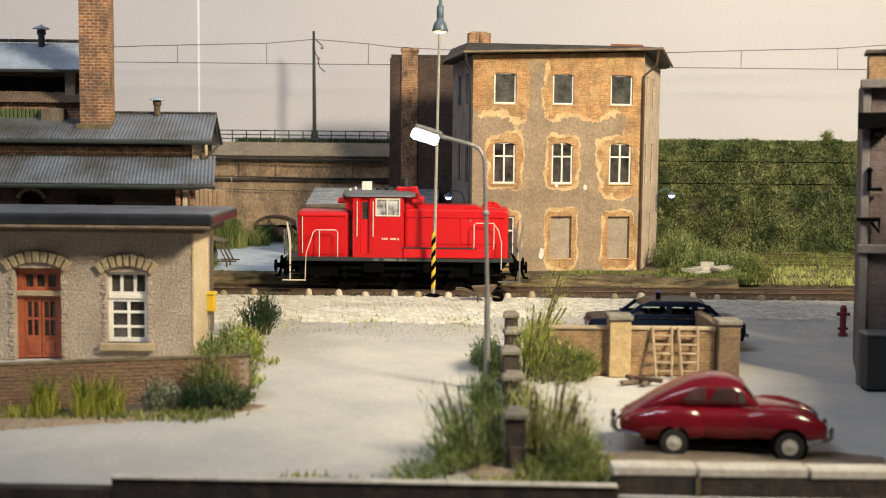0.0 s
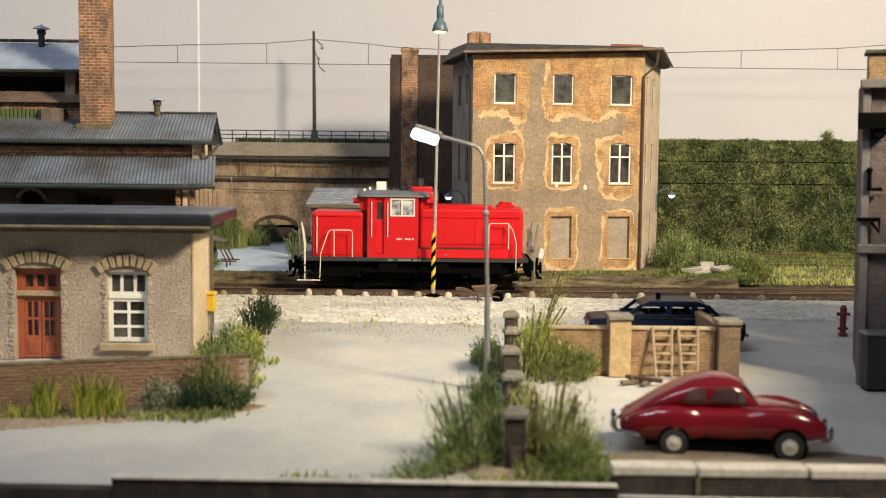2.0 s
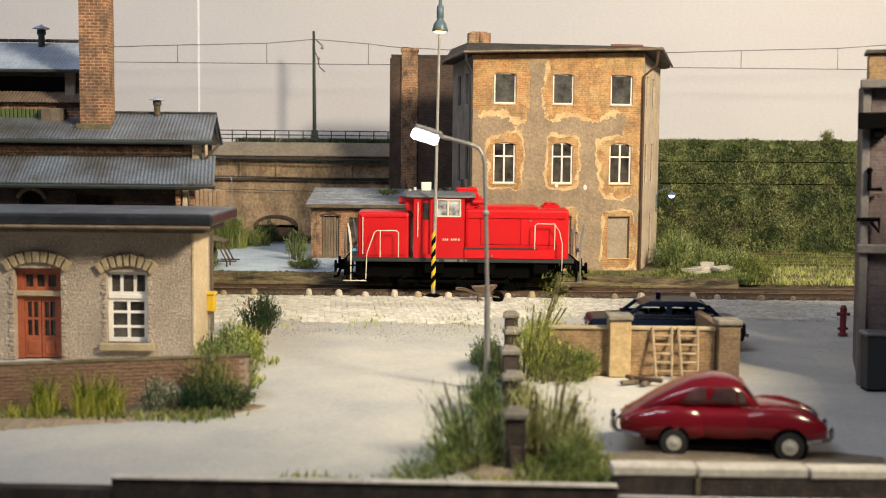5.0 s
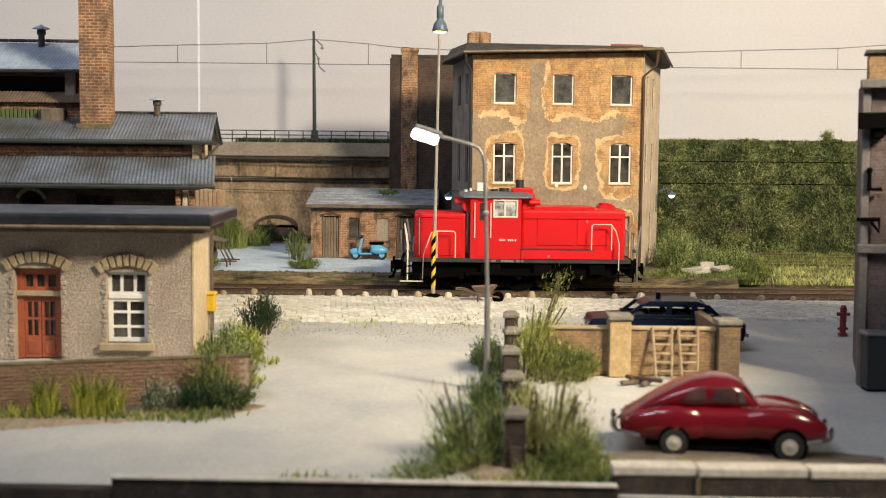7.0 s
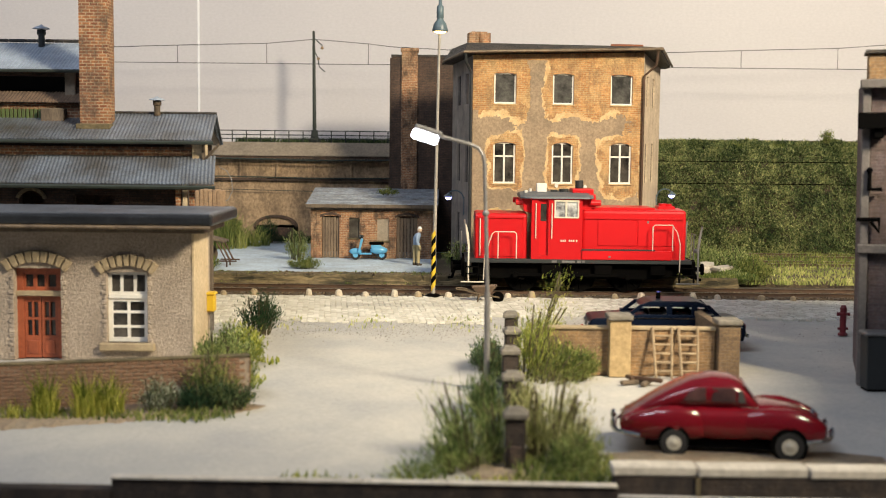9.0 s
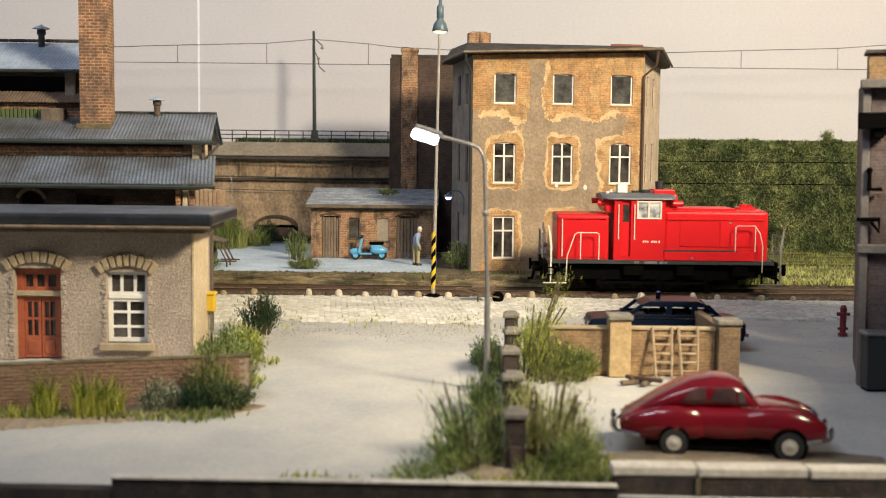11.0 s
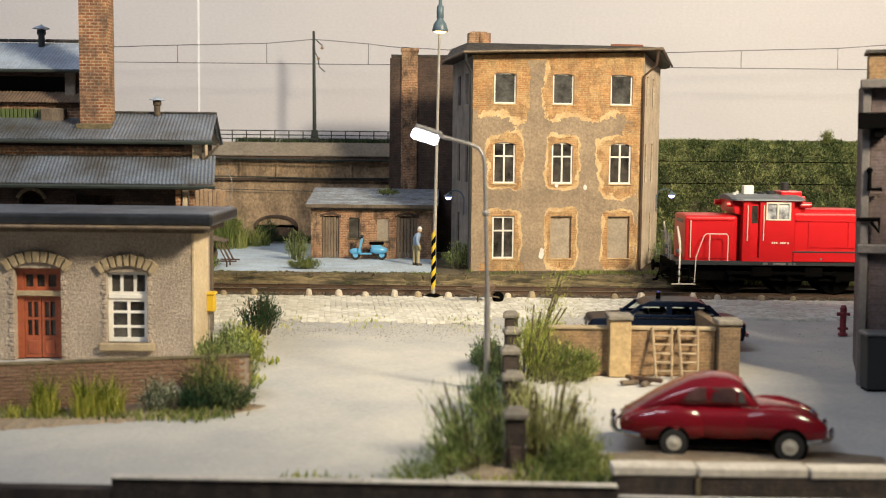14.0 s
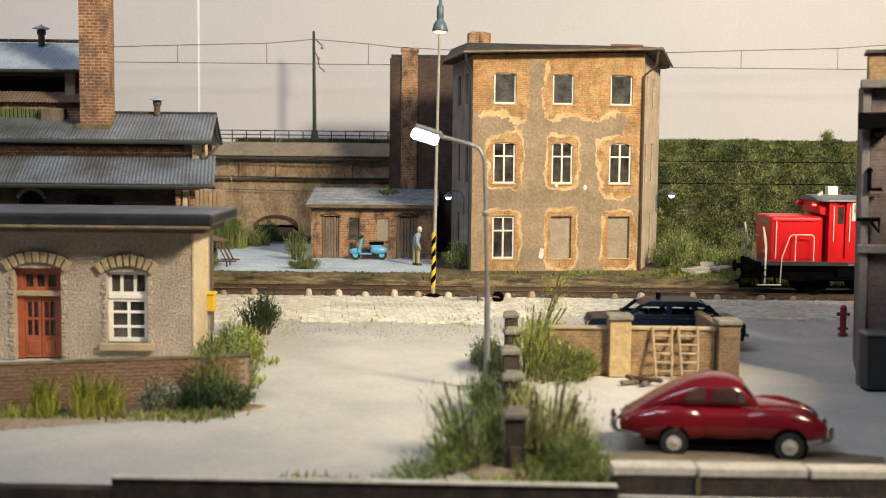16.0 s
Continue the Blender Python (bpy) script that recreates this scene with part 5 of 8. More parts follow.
def gate_house():
    t = thing("gatehouse", -6.7, GHY, 0, 0, "low roughcast gatehouse with arched openings and tarred roof", "house")
    W, D, Hh = 8.5, 1.9, 3.5
    door, win = (-4.87, -3.6, 0.0, 2.5), (-2.36, -1.27, 0.5, 2.42)
    bm = B()
    wall_xz(bm, -W, 0, 0, Hh, 0, 0.3, [door, win])
    part("front_wall", bm, M_ROUGHCAST, t)
    bm = B()
    box(bm, -0.3, 0.0, 0.3, D, 0, Hh)
    part("side_wall", bm, M_CREAM, t, "cream plastered side wall")
    bm = B()
    box(bm, -0.07, 0.025, -0.025, 0.3, 0.0, Hh, 0.02)
    part("corner_strip", bm, M_CREAM, t, "cream corner strip")
    bm = B()
    box(bm, -W, 0, D, D + 0.2, 0, Hh)
    part("rear_wall", bm, M_ROUGHCAST, t)
    # arches of wedge stones
    for xa, xb, zt in ((door[0], door[1], 2.5), (win[0], win[1], 2.42)):
        c, half = (xa + xb) / 2, (xb - xa) / 2 + 0.16
        n = 9
        rad = half / math.sin(radians(38))
        cz = zt + 0.05 + 0.14 - rad
        for i in range(n):
            a0, a1 = radians(-38 + 76 * i / n + 0.7), radians(-38 + 76 * (i + 1) / n - 0.7)
            r0, r1 = rad - 0.02, rad + 0.3
            pr = [(c + r0 * math.sin(a0), cz + r0 * math.cos(a0)), (c + r0 * math.sin(a1), cz + r0 * math.cos(a1)), (c + r1 * math.sin(a1), cz + r1 * math.cos(a1)), (c + r1 * math.sin(a0), cz + r1 * math.cos(a0))]
            bm = B()
            prism(bm, pr, "y", -0.09 - R(0, 0.03), 0.02, 0.02, 1)
            part("arch_stone", bm, M_SANDSTONE, t)
    # quoins beside the openings
    for xe, sgn in ((win[0], -1), (win[1], 1), (door[0], -1), (door[1], 1)):
        z = 0.5 if abs(xe) < 3 else 0.1
        while z < 2.3:
            bm = B()
            w = 0.09 if int(z * 8) % 2 else 0.14
            box(bm, min(xe, xe + sgn * w), max(xe, xe + sgn * w), -0.035, 0.02, z, z + 0.11, 0.01)
            part("jamb_stone", bm, M_ROUGHCAST, t)
            z += 0.13
    bm = B()
    box(bm, win[0] - 0.2, win[1] + 0.2, -0.16, 0.2, 0.28, 0.5, 0.03)
    part("sill", bm, M_SANDSTONE, t, "sandstone window sill")
    # white window with upper light
    w = window(t, win[0], win[1], 0.5, 1.72, 0.18, 2, (0.34, 0.67), frame=0.12, w=0.04)
    window(t, win[0], win[1], 1.78, 2.42, 0.18, 3, (), frame=0.09, w=0.04)
    bm = B()
    box(bm, win[0] + 0.02, win[1] - 0.02, 0.1, 0.24, 1.69, 1.81)
    part("transom", bm, M_WHITE, w)
    # near-black sheet that stands for the unlit room behind the panes
    bm = B()
    box(bm, win[0] + 0.12, win[1] - 0.12, 0.3, 0.32, 0.55, 2.4)
    part("curtain_dark", bm, M_DARK, w)
    # red-brown door with glazed panels
    d = thing("door", 0, 0.12, 0)
    d.parent = t
    bm = B()
    for a, b, c, e in ((-4.87, -4.7, 0, 2.5), (-3.77, -3.6, 0, 2.5), (-4.7, -3.77, 2.36, 2.5)):
        box(bm, a, b, 0.12, 0.26, c, e)
    part("door_frame", bm, M_REDDOOR, d)
    bm = B()
    box(bm, -4.9, -3.57, 0.02, 0.2, 1.72, 1.86, 0.015)
    part("door_transom", bm, M_SANDSTONE, d)
    for i in range(3):
        bm = B()
        a = -4.7 + 0.31 * i
        wall_xz(bm, a + 0.005, a + 0.305, 1.86, 2.36, 0.16, 0.22, [(a + 0.05, a + 0.26, 1.96, 2.3)])
        part("fanlight", bm, M_REDDOOR, d)
    for a in (-4.7, -4.235):
        bm = B()
        wall_xz(bm, a + 0.01, a + 0.455, 0.02, 1.7, 0.16, 0.23, [(a + 0.08, a + 0.21, 0.62, 1.05), (a + 0.25, a + 0.38, 0.62, 1.05), (a + 0.08, a + 0.21, 1.12, 1.55), (a + 0.25, a + 0.38, 1.12, 1.55)])
        leaf = part("door_leaf", bm, M_REDDOOR, d)
        bm = B()
        box(bm, a + 0.09, a + 0.37, 0.14, 0.165, 0.12, 0.5, 0.02)
        part("door_panel", bm, M_REDDOOR, leaf)
    bm = B()
    box(bm, -4.7, -3.77, 0.25, 0.28, 0.0, 2.4)
    part("door_glass", bm, M_GLASS, d)
    # roof slab with rounded tar edge, cornice below
    bm = B()
    box(bm, -W - 0.4, 0.66, -0.85, 3.0, 3.72, 4.05, 0.1, 3)
    part("roof", bm, M_ROOF_DK2, t, "dark tarred roof edge")
    # top sheet whose mottled blue colour imitates a sheen on the tar
    bm = B()
    box(bm, -W - 0.35, 0.58, -0.76, 2.95, 4.02, 4.062, 0.018)
    part("roof_sheet", bm, M_ROOF_G, t, "mottled roof top with a blue sheen in its colour")
    bm = B()
    box(bm, -W - 0.3, 0.35, -0.3, 2.6, 3.5, 3.72, 0.02)
    part("cornice", bm, M_TIMBER, t)
    bm = B()
    tube(bm, [(-W - 0.4, -0.82, 3.69), (0.6, -0.82, 3.69)], 0.05, 8)
    part("gutter", bm, M_GUTTER, t, "brown gutter under the roof edge")


M_STEELWARM = mat("galvanised_pole", (0.48, 0.44, 0.38), (0.36, 0.33, 0.28), 0.45, 0.3, scale=2, fine=14, bump=0.05)
M_ROOF_B = mat("pale_blue_tin", (0.42, 0.50, 0.60), (0.26, 0.30, 0.36), 0.36, 0.1, scale=0.9, fine=9, bump=0.2, grime=0.25)
M_ROOF_G = mat("mottled_blue_roof_sheen", (0.17, 0.195, 0.25), (0.035, 0.04, 0.05), 0.33, 0.1, scale=1.1, fine=6, bump=0.5, grime=0.45)
M_ROOF_DK2 = mat("bluish_tar_roof", (0.022, 0.024, 0.028), (0.010, 0.011, 0.013), 0.3, 0.0, scale=1.6, fine=8, bump=0.3, grime=0.3)
gate_house()
bm = B()
box(bm, -0.3, -0.06, 0, 0.3, 1.12, 1.6, 0.03)
box(bm, -0.33, -0.03, -0.04, 0.34, 1.6, 1.68, 0.03)
tb = thing("letter_box", -6.42, 33.4, 0.0, 0, "yellow letter box on a post", "letter box")
part("box_body", bm, M_YELLOW, tb)
bm = B()
box(bm, -0.2, -0.14, 0.1, 0.16, 0, 1.1)
part("post", bm, M_STEEL, tb)


# ---- the factory hall behind ----
def corrugated(parent, name, x0, x1, ya, za, yb, zb, material, label="", pitch=0.12, amp=0.014, skew=0.0):
    """A sheet-metal roof with real corrugations running down the slope."""
    vs, fs = [], []
    n = int((x1 - x0) / pitch * 4)
    for i in range(n + 1):
        x = x0 + (x1 - x0) * i / n
        d = amp * math.sin(i * math.pi / 2)
        vs += [(x, ya, za + d), (x + skew, yb, zb + d), (x + skew, yb, zb + d - 0.03), (x, ya, za + d - 0.03)]
    for i in range(n):
        a, b = i * 4, i * 4 + 4
        fs += [(a, b, b + 1, a + 1), (a + 3, a + 2, b + 2, b + 3), (a, a + 3, b + 3, b), (a + 1, b + 1, b + 2, a + 2)]
    fs += [(0, 1, 2, 3), (n * 4, n * 4 + 3, n * 4 + 2, n * 4 + 1)]
    return whole_raw(name, vs, fs, material, label, "", parent=parent)


def vent_pipe(parent, x, y, z, h, r, material):
    bm = B()
    lathe(bm, [(r, 0), (r, h * 0.55), (r * 1.35, h * 0.6), (r * 1.35, h * 0.82), (r * 0.8, h * 0.84)], x, y, z, 12)
    pipe = part("roof_vent", bm, material, parent, "round roof vent")
    # the pale blue colour stands for light reflected off the cap
    bm = B()
    lathe(bm, [(r * 2.6, h * 0.86), (r * 2.5, h * 0.9), (r * 0.7, h * 1.02), (r * 0.1, h * 1.08)], x, y, z, 14)
    part("vent_cap", bm, M_ROOF_B, pipe, "zinc cap with a pale blue reflection in its colour")


def factory():
    t = thing("factory_hall", 0, 0, 0, 0, "sooty brick factory hall with stepped tin roofs", "factory")
    bm = B()
    box(bm, -30, -8.6, 39.3, 44.0, 0, 6.0)
    part("hall_wall", bm, M_BRICK_D, t)
    # lean-to
    bm = B()
    wall_xz(bm, -30, -8.4, 0, 4.6, 38.1, 38.4, [(-13.65, -12.85, 2.2, 4.3), (-11.9, -10.6, 2.2, 4.2)])
    part("lean_to_wall", bm, M_BRICK_D, t)
    for i in range(9):
        a = math.radians(20 + 140 * i / 9)
        a2 = math.radians(20 + 140 * (i + 0.85) / 9)
        bm = B()
        c, r0, r1, cz = -13.25, 0.42, 0.53, 3.9
        prism(bm, [(c + r0 * math.cos(a), cz + r0 * math.sin(a)), (c + r0 * math.cos(a2), cz + r0 * math.sin(a2)), (c + r1 * math.cos(a2), cz + r1 * math.sin(a2)), (c + r1 * math.cos(a), cz + r1 * math.sin(a))], "y", 38.02, 38.1)
        part("arch_brick", bm, M_SANDSTONE, t)
    for i, x in enumerate((-8.42, -8.2, -7.98)):
        bm = B()
        box(bm, x - 0.09, x + 0.07, 37.55, 37.75, 0, 4.6, 0.02)
        part("corner_pier", bm, M_BRICK_R if i != 1 else M_CREAM, t)
    corrugated(t, "lean_to_roof", -30, -7.22, 37.3, 4.62, 39.3, 5.48, M_ROOF, "weathered grey corrugated lean-to roof", skew=-0.33)
    bm = B()
    tube(bm, [(-30, 37.28, 4.5), (-7.2, 37.28, 4.5)], 0.07)
    part("gutter", bm, M_MASTGREEN, t, "dark green gutter")
    # clerestory band between the roofs
    bm = B()
    box(bm, -30, -8.0, 39.2, 39.29, 5.45, 5.75)
    part("brick_band", bm, M_BRICK_R, t)
    bm = B()
    box(bm, -8.3, -7.85, 39.1, 39.5, 5.3, 6.05, 0.02)
    part("corner_pier", bm, M_CREAM, t)
    # main roof with gable
    corrugated(t, "main_roof", -30, -7.58, 38.7, 6.0, 41.5, 6.9, M_ROOF, "blue-grey corrugated main roof", skew=-0.34)
    corrugated(t, "main_roof", -30, -7.92, 41.5, 6.9, 44.4, 5.86, M_ROOF, skew=-0.33)
    bm = B()
    prism(bm, [(38.9, 5.9), (44.3, 5.8), (41.5, 6.86)], "x", -8.5, -8.3)
    part("gable", bm, M_ROOF_DK, t, "dark boarded gable")
    bm = B()
    tube(bm, [(-30, 38.66, 5.9), (-7.5, 38.66, 5.9)], 0.06)
    part("gutter", bm, M_MASTGREEN, t, "dark green gutter")
    bm = B()
    box(bm, -7.95, -7.85, 39.0, 39.1, 5.2, 5.95)
    tube(bm, [(-7.8, 39.0, 5.4), (-7.35, 38.8, 5.85)], 0.04)
    part("eaves_bracket", bm, M_TIMBER, t)
    bm = B()
    rod(bm, (-30, 41.5, 6.92), (-7.93, 41.5, 6.92), 0.05)
    part("ridge_cap", bm, M_ROOF_DK, t)
    # raised roof section
    bm = B()
    wall_xz(bm, -30, -12.3, 6.4, 8.3, 41.4, 41.7, [(-17.5, -12.9, 7.45, 8.15)])
    part("upper_wall", bm, M_BRICK_D, t)
    bm = B()
    box(bm, -30, -12.6, 42.2, 42.3, 6.6, 8.4)
    part("upper_recess", bm, M_DARK, t)
    # pale concrete colour makes this brick post look lit
    bm = B()
    box(bm, -13.12, -12.78, 41.25, 41.39, 7.3, 8.3)
    part("upper_post", bm, M_COPING, t, "brick post under the upper roof, pale to look lit")
    corrugated(t, "canopy_roof", -30, -12.25, 40.7, 7.25, 41.5, 7.62, M_TIMBER2, "brown rusty corrugated canopy")
    bm = B()
    box(bm, -30, -12.3, 40.9, 41.3, 6.45, 7.2)
    part("front_upstand", bm, M_BRICK_R, t)
    x = -17.0
    while x < -13.9:
        bm = B()
        box(bm, x, x + 0.1, 40.84, 40.92, 6.62, 7.0, 0.01)
        part("green_slat", bm, M_GREENPANEL, t, "green sheet panel")
        x += 0.14
    bm = B()
    box(bm, -13.75, -12.95, 40.55, 40.95, 6.5, 7.02, 0.03)
    part("wooden_chest", bm, M_TIMBER, t, "brown wooden box on the wall")
    corrugated(t, "upper_roof", -30, -12.3, 40.9, 8.35, 43.2, 9.42, M_ROOF_B, "pale blue-grey upper roof")
    bm = B()
    tube(bm, [(-30, 40.88, 8.3), (-12.3, 40.88, 8.3)], 0.06)
    part("gutter", bm, M_MASTGREEN, t)
    x = -20.0
    while x < -12.6:
        bm = B()
        rod(bm, (x, 43.2, 9.5), (x + 0.3, 43.2, 9.5), 0.06, n=8)
        part("ridge_tile", bm, M_ROOF_DK, t)
        x += 0.33
    bm = B()
    tube(bm, [(-7.2, 38.0, 5.15), (-6.95, 38.0, 5.02), (-6.8, 38.0, 4.75), (-6.76, 38.0, 4.4), (-6.9, 38.0, 4.1), (-7.3, 38.0, 3.9)], 0.014)
    part("bent_pipe", bm, M_STEEL, t, "thin grey bent pipe")
    vent_pipe(t, -14.45, 42.9, 9.25, 0.75, 0.115, M_LOCOGREY)
    vent_pipe(t, -9.95, 41.3, 6.82, 0.62, 0.11, M_GUTTER)
    # the tall chimney
    bm = B()
    box(bm, -12.2, -11.25, 39.9, 40.7, 6.35, 24)
    part("tall_chimney", bm, M_BRICK_R, t, "tall square red-brown brick chimney")
    bm = B()
    box(bm, -12.3, -11.15, 39.7, 41.1, 6.28, 6.5, 0.03)
    part("chimney_flashing", bm, M_STONE, t)


M_TIMBER2 = mat("brown_rusty_board", (0.17, 0.11, 0.07), (0.09, 0.06, 0.04), 0.8, scale=2, fine=12, bump=0.3)
M_GREENPANEL = mat("green_sheet", (0.10, 0.14, 0.035), (0.06, 0.08, 0.025), 0.6, scale=3, fine=12, bump=0.2)
factory()


def timber_stack():
    t = thing("timber_bundle", -7.05, 36.5, 3.94, 0, "bundle of sawn brown boards on a trestle", "timber")
    for i in range(6):
        bm = B()
        box(bm, -0.52 + i * 0.132, -0.40 + i * 0.132, -0.4, 0.4, 0, 0.55 - R(0, 0.04), 0.012)
        part("board", bm, M_BOARD, t)
    s = thing("loading_trestle", -7.05, 36.5, 0.0, 0, "grey wooden loading trestle beside the hall", "trestle")
    bm = B()
    box(bm, -0.6, 0.3, -0.7, 0.7, 3.8, 3.94)
    part("deck", bm, M_TIMBER, s)
    for x in (-0.5, -0.25):
        for y in (-0.6, 0.6):
            bm = B()
            box(bm, x - 0.07, x + 0.07, y - 0.07, y + 0.07, 0, 3.8)
            part("leg", bm, M_TIMBER, s)
    c = thing("hand_cart", -9.85, 52.4, 0.44, 0, "grey weathered flat hand cart with iron legs", "hand cart")
    for i in range(4):
        bm = B()
        prism(bm, [(-1.3, 1.42 - R(0, 0.03)), (0.28 - R(0, 0.1), 1.06), (0.28 - R(0, 0.1), 1.16), (-1.3, 1.54)], "y", -0.5 + i * 0.26, -0.26 + i * 0.26, 0.015, 1)
        part("plank", bm, M_TIMBER, c)
    for y in (-0.4, 0.4):
        bm = B()
        tube(bm, [(0.05, y, 1.12), (0.42, y, 0.35), (0.5, y, 0.26)], 0.04)
        tube(bm, [(-0.1, y, 0.26), (0.75, y, 0.26)], 0.035)
        tube(bm, [(-0.15, y, 1.15), (0.3, y, 0.28)], 0.035)
        part("shaft", bm, M_RAIL, c, "bent iron shaft")
        bm = B()
        m = Matrix.Translation((-0.75, y * 1.3, 0.5)) @ Matrix.Rotation(math.pi / 2, 4, "X")
        bmesh.ops.create_cone(bm, cap_ends=True, segments=16, radius1=0.5, radius2=0.5, depth=0.07, matrix=m)
        part("wheel", bm, M_TIMBER, c)
        bm = B()
        tube(bm, [(0.32, y, 0.26), (0.32, y, 0.0)], 0.035)
        part("leg", bm, M_RAIL, c)


timber_stack()


# ---- garden wall of single bricks ----
def garden_wall():
    ax, ay, bx, by = -4.42, 26.9, -10.3, 25.3
    L = math.hypot(bx - ax, by - ay)
    ang = math.degrees(math.atan2(ay - by, ax - bx))
    t = thing("garden_wall", bx, by, 0, ang, "low weathered red-brown brick garden wall", "wall")
    bm = B()
    box(bm, 0, L, 0.02, 0.2, -0.05, 1.02)
    part("mortar_core", bm, M_MORTAR, t)
    bm = B()
    box(bm, -0.03, L + 0.02, -0.015, 0.24, 1.02, 1.075, 0.015)
    part("coping", bm, M_STONE, t, "dark stone coping")
    bm = B()
    box(bm, 0.012, 0.238, 0.0, 0.03, 0.008, 0.077, 0.006)
    first = None
    for j in range(12):
        for i in range(int(L / 0.25)):
            x = i * 0.25 + (0.125 if j % 2 else 0)
            if x + 0.25 > L + 0.02:
                continue
            if first is None:
                first = part("brick", bm, M_WALLBRICK, t, at=(x, 0, j * 0.085))
            else:
                o = new("brick", first.data)
                o.parent = t
                o.matrix_basis = pose(x * K, R(-0.012, 0.006) * K, j * 0.085 * K)
    bm = B()
    box(bm, L - 0.001, L + 0.02, 0.0, 0.22, 0, 1.02)
    part("end_face", bm, M_BRICK_R, t)


# ---- fence posts, yard wall, front walls ----
M_COPING_L = mat("pale_coping", (0.68, 0.62, 0.52), (0.48, 0.43, 0.35), 0.85, scale=1.5, fine=8, bump=0.3)
M_CAP = mat("grey_cap_stone", (0.24, 0.21, 0.165), (0.14, 0.125, 0.10), 0.9, scale=3, fine=10, bump=0.4)
# near-black brown: the shade on the front faces is put into the colour
M_POST = brick_mat("shade_darkened_brick", (0.022, 0.016, 0.013), (0.034, 0.024, 0.018), (0.025, 0.02, 0.017), stain=(0.015, 0.012, 0.01), stains=0.6)


def fence_post(x, y, z=1.2):
    t = thing("fence_post", x, y, -0.03, R(-4, 4), "square brick fence post, darkened as if shaded, with pale stone cap", "post", "posts of the yard fence")
    bm = B()
    box(bm, -0.19, 0.19, -0.19, 0.19, 0, 0.98, 0.02)
    part("shaft", bm, M_POST, t)
    bm = B()
    prism(bm, [(-0.24, -0.24), (0.24, -0.24), (0.24, 0.24), (-0.24, 0.24)], "z", 0.98, 1.10, 0.025, 1)
    lo = [bm.verts.new((a, b, 1.10)) for a, b in ((-0.2, -0.2), (0.2, -0.2), (0.2, 0.2), (-0.2, 0.2))]
    hi = [bm.verts.new((a, b, 1.17)) for a, b in ((-0.13, -0.13), (0.13, -0.13), (0.13, 0.13), (-0.13, 0.13))]
    for i in range(4):
        bm.faces.new((lo[i], lo[(i + 1) % 4], hi[(i + 1) % 4], hi[i]))
    bm.faces.new(hi)
    part("cap", bm, M_CAP, t, "pale stone cap")


for px_, py_ in ((1.37, 21.45), (1.52, 24.95), (1.64, 28.1), (1.86, 31.1), (2.0, 34.1)):
    fence_post(px_, py_)
bm = B()
prism(bm, [(1.27, 21.2), (1.47, 21.2), (2.08, 34.4), (1.9, 34.4)], "z", -0.03, 0.45)
whole("fence_plinth", bm, M_BRICK_D, "low dark brick plinth under the fence posts", "plinth")


def yard_wall():
    t = thing("yard_wall", 0, 30.5, -0.02, 0, "ochre brick yard wall with two thick pillars", "wall")
    for x0, x1 in ((2.75, 4.32), (4.9, 7.1)):
        bm = B()
        box(bm, x0, x1, -0.05, 0.18, 0, 1.22, 0.015)
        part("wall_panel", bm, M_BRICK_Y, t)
        bm = B()
        box(bm, x0, x1, -0.09, 0.22, 1.22, 1.29, 0.01)
        part("coping", bm, M_SANDSTONE, t)
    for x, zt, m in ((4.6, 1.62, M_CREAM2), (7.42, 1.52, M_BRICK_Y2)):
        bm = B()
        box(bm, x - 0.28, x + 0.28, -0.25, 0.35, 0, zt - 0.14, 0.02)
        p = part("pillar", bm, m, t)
        bm = B()
        box(bm, x - 0.33, x + 0.33, -0.3, 0.4, zt - 0.14, zt, 0.04, 2)
        part("pillar_cap", bm, M_CAP, p)
    bm = B()
    box(bm, 7.35, 7.6, 0.35, 4.2, 0, 1.2, 0.015)
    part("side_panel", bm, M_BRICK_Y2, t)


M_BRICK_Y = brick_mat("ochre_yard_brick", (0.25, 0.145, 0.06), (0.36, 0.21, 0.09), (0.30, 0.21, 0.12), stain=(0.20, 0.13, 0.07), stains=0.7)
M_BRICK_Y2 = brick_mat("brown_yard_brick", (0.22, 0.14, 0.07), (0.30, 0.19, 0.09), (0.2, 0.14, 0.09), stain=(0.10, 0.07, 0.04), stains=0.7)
M_CREAM2 = mat("ochre_pillar_render", (0.50, 0.36, 0.18), (0.36, 0.25, 0.12), 0.9, scale=2, fine=9, bump=0.4)
yard_wall()


def ladder(x0, x1, y0, label):
    t = thing("ladder", (x0 + x1) / 2, y0, 0, 0, label, "ladder", "ladders against the yard wall")
    w = (x1 - x0) / 2
    for s in (-1, 1):
        bm = B()
        rod(bm, (s * w * 0.8, 0, 0), (s * w, 0.42, 1.28), 0.035, n=6)
        part("stile", bm, M_PALEWOOD, t)
    for i in range(5):
        k = 0.15 + i * 0.17
        bm = B()
        rod(bm, (-w * (0.8 + 0.2 * k), 0.42 * k, 1.28 * k), (w * (0.8 + 0.2 * k), 0.42 * k, 1.28 * k), 0.03, n=6)
        part("rung", bm, M_PALEWOOD, t)


ladder(5.45, 5.95, 29.98, "pale wooden ladder leaning on the yard wall")
ladder(6.12, 6.62, 29.98, "pale wooden ladder leaning on the yard wall")


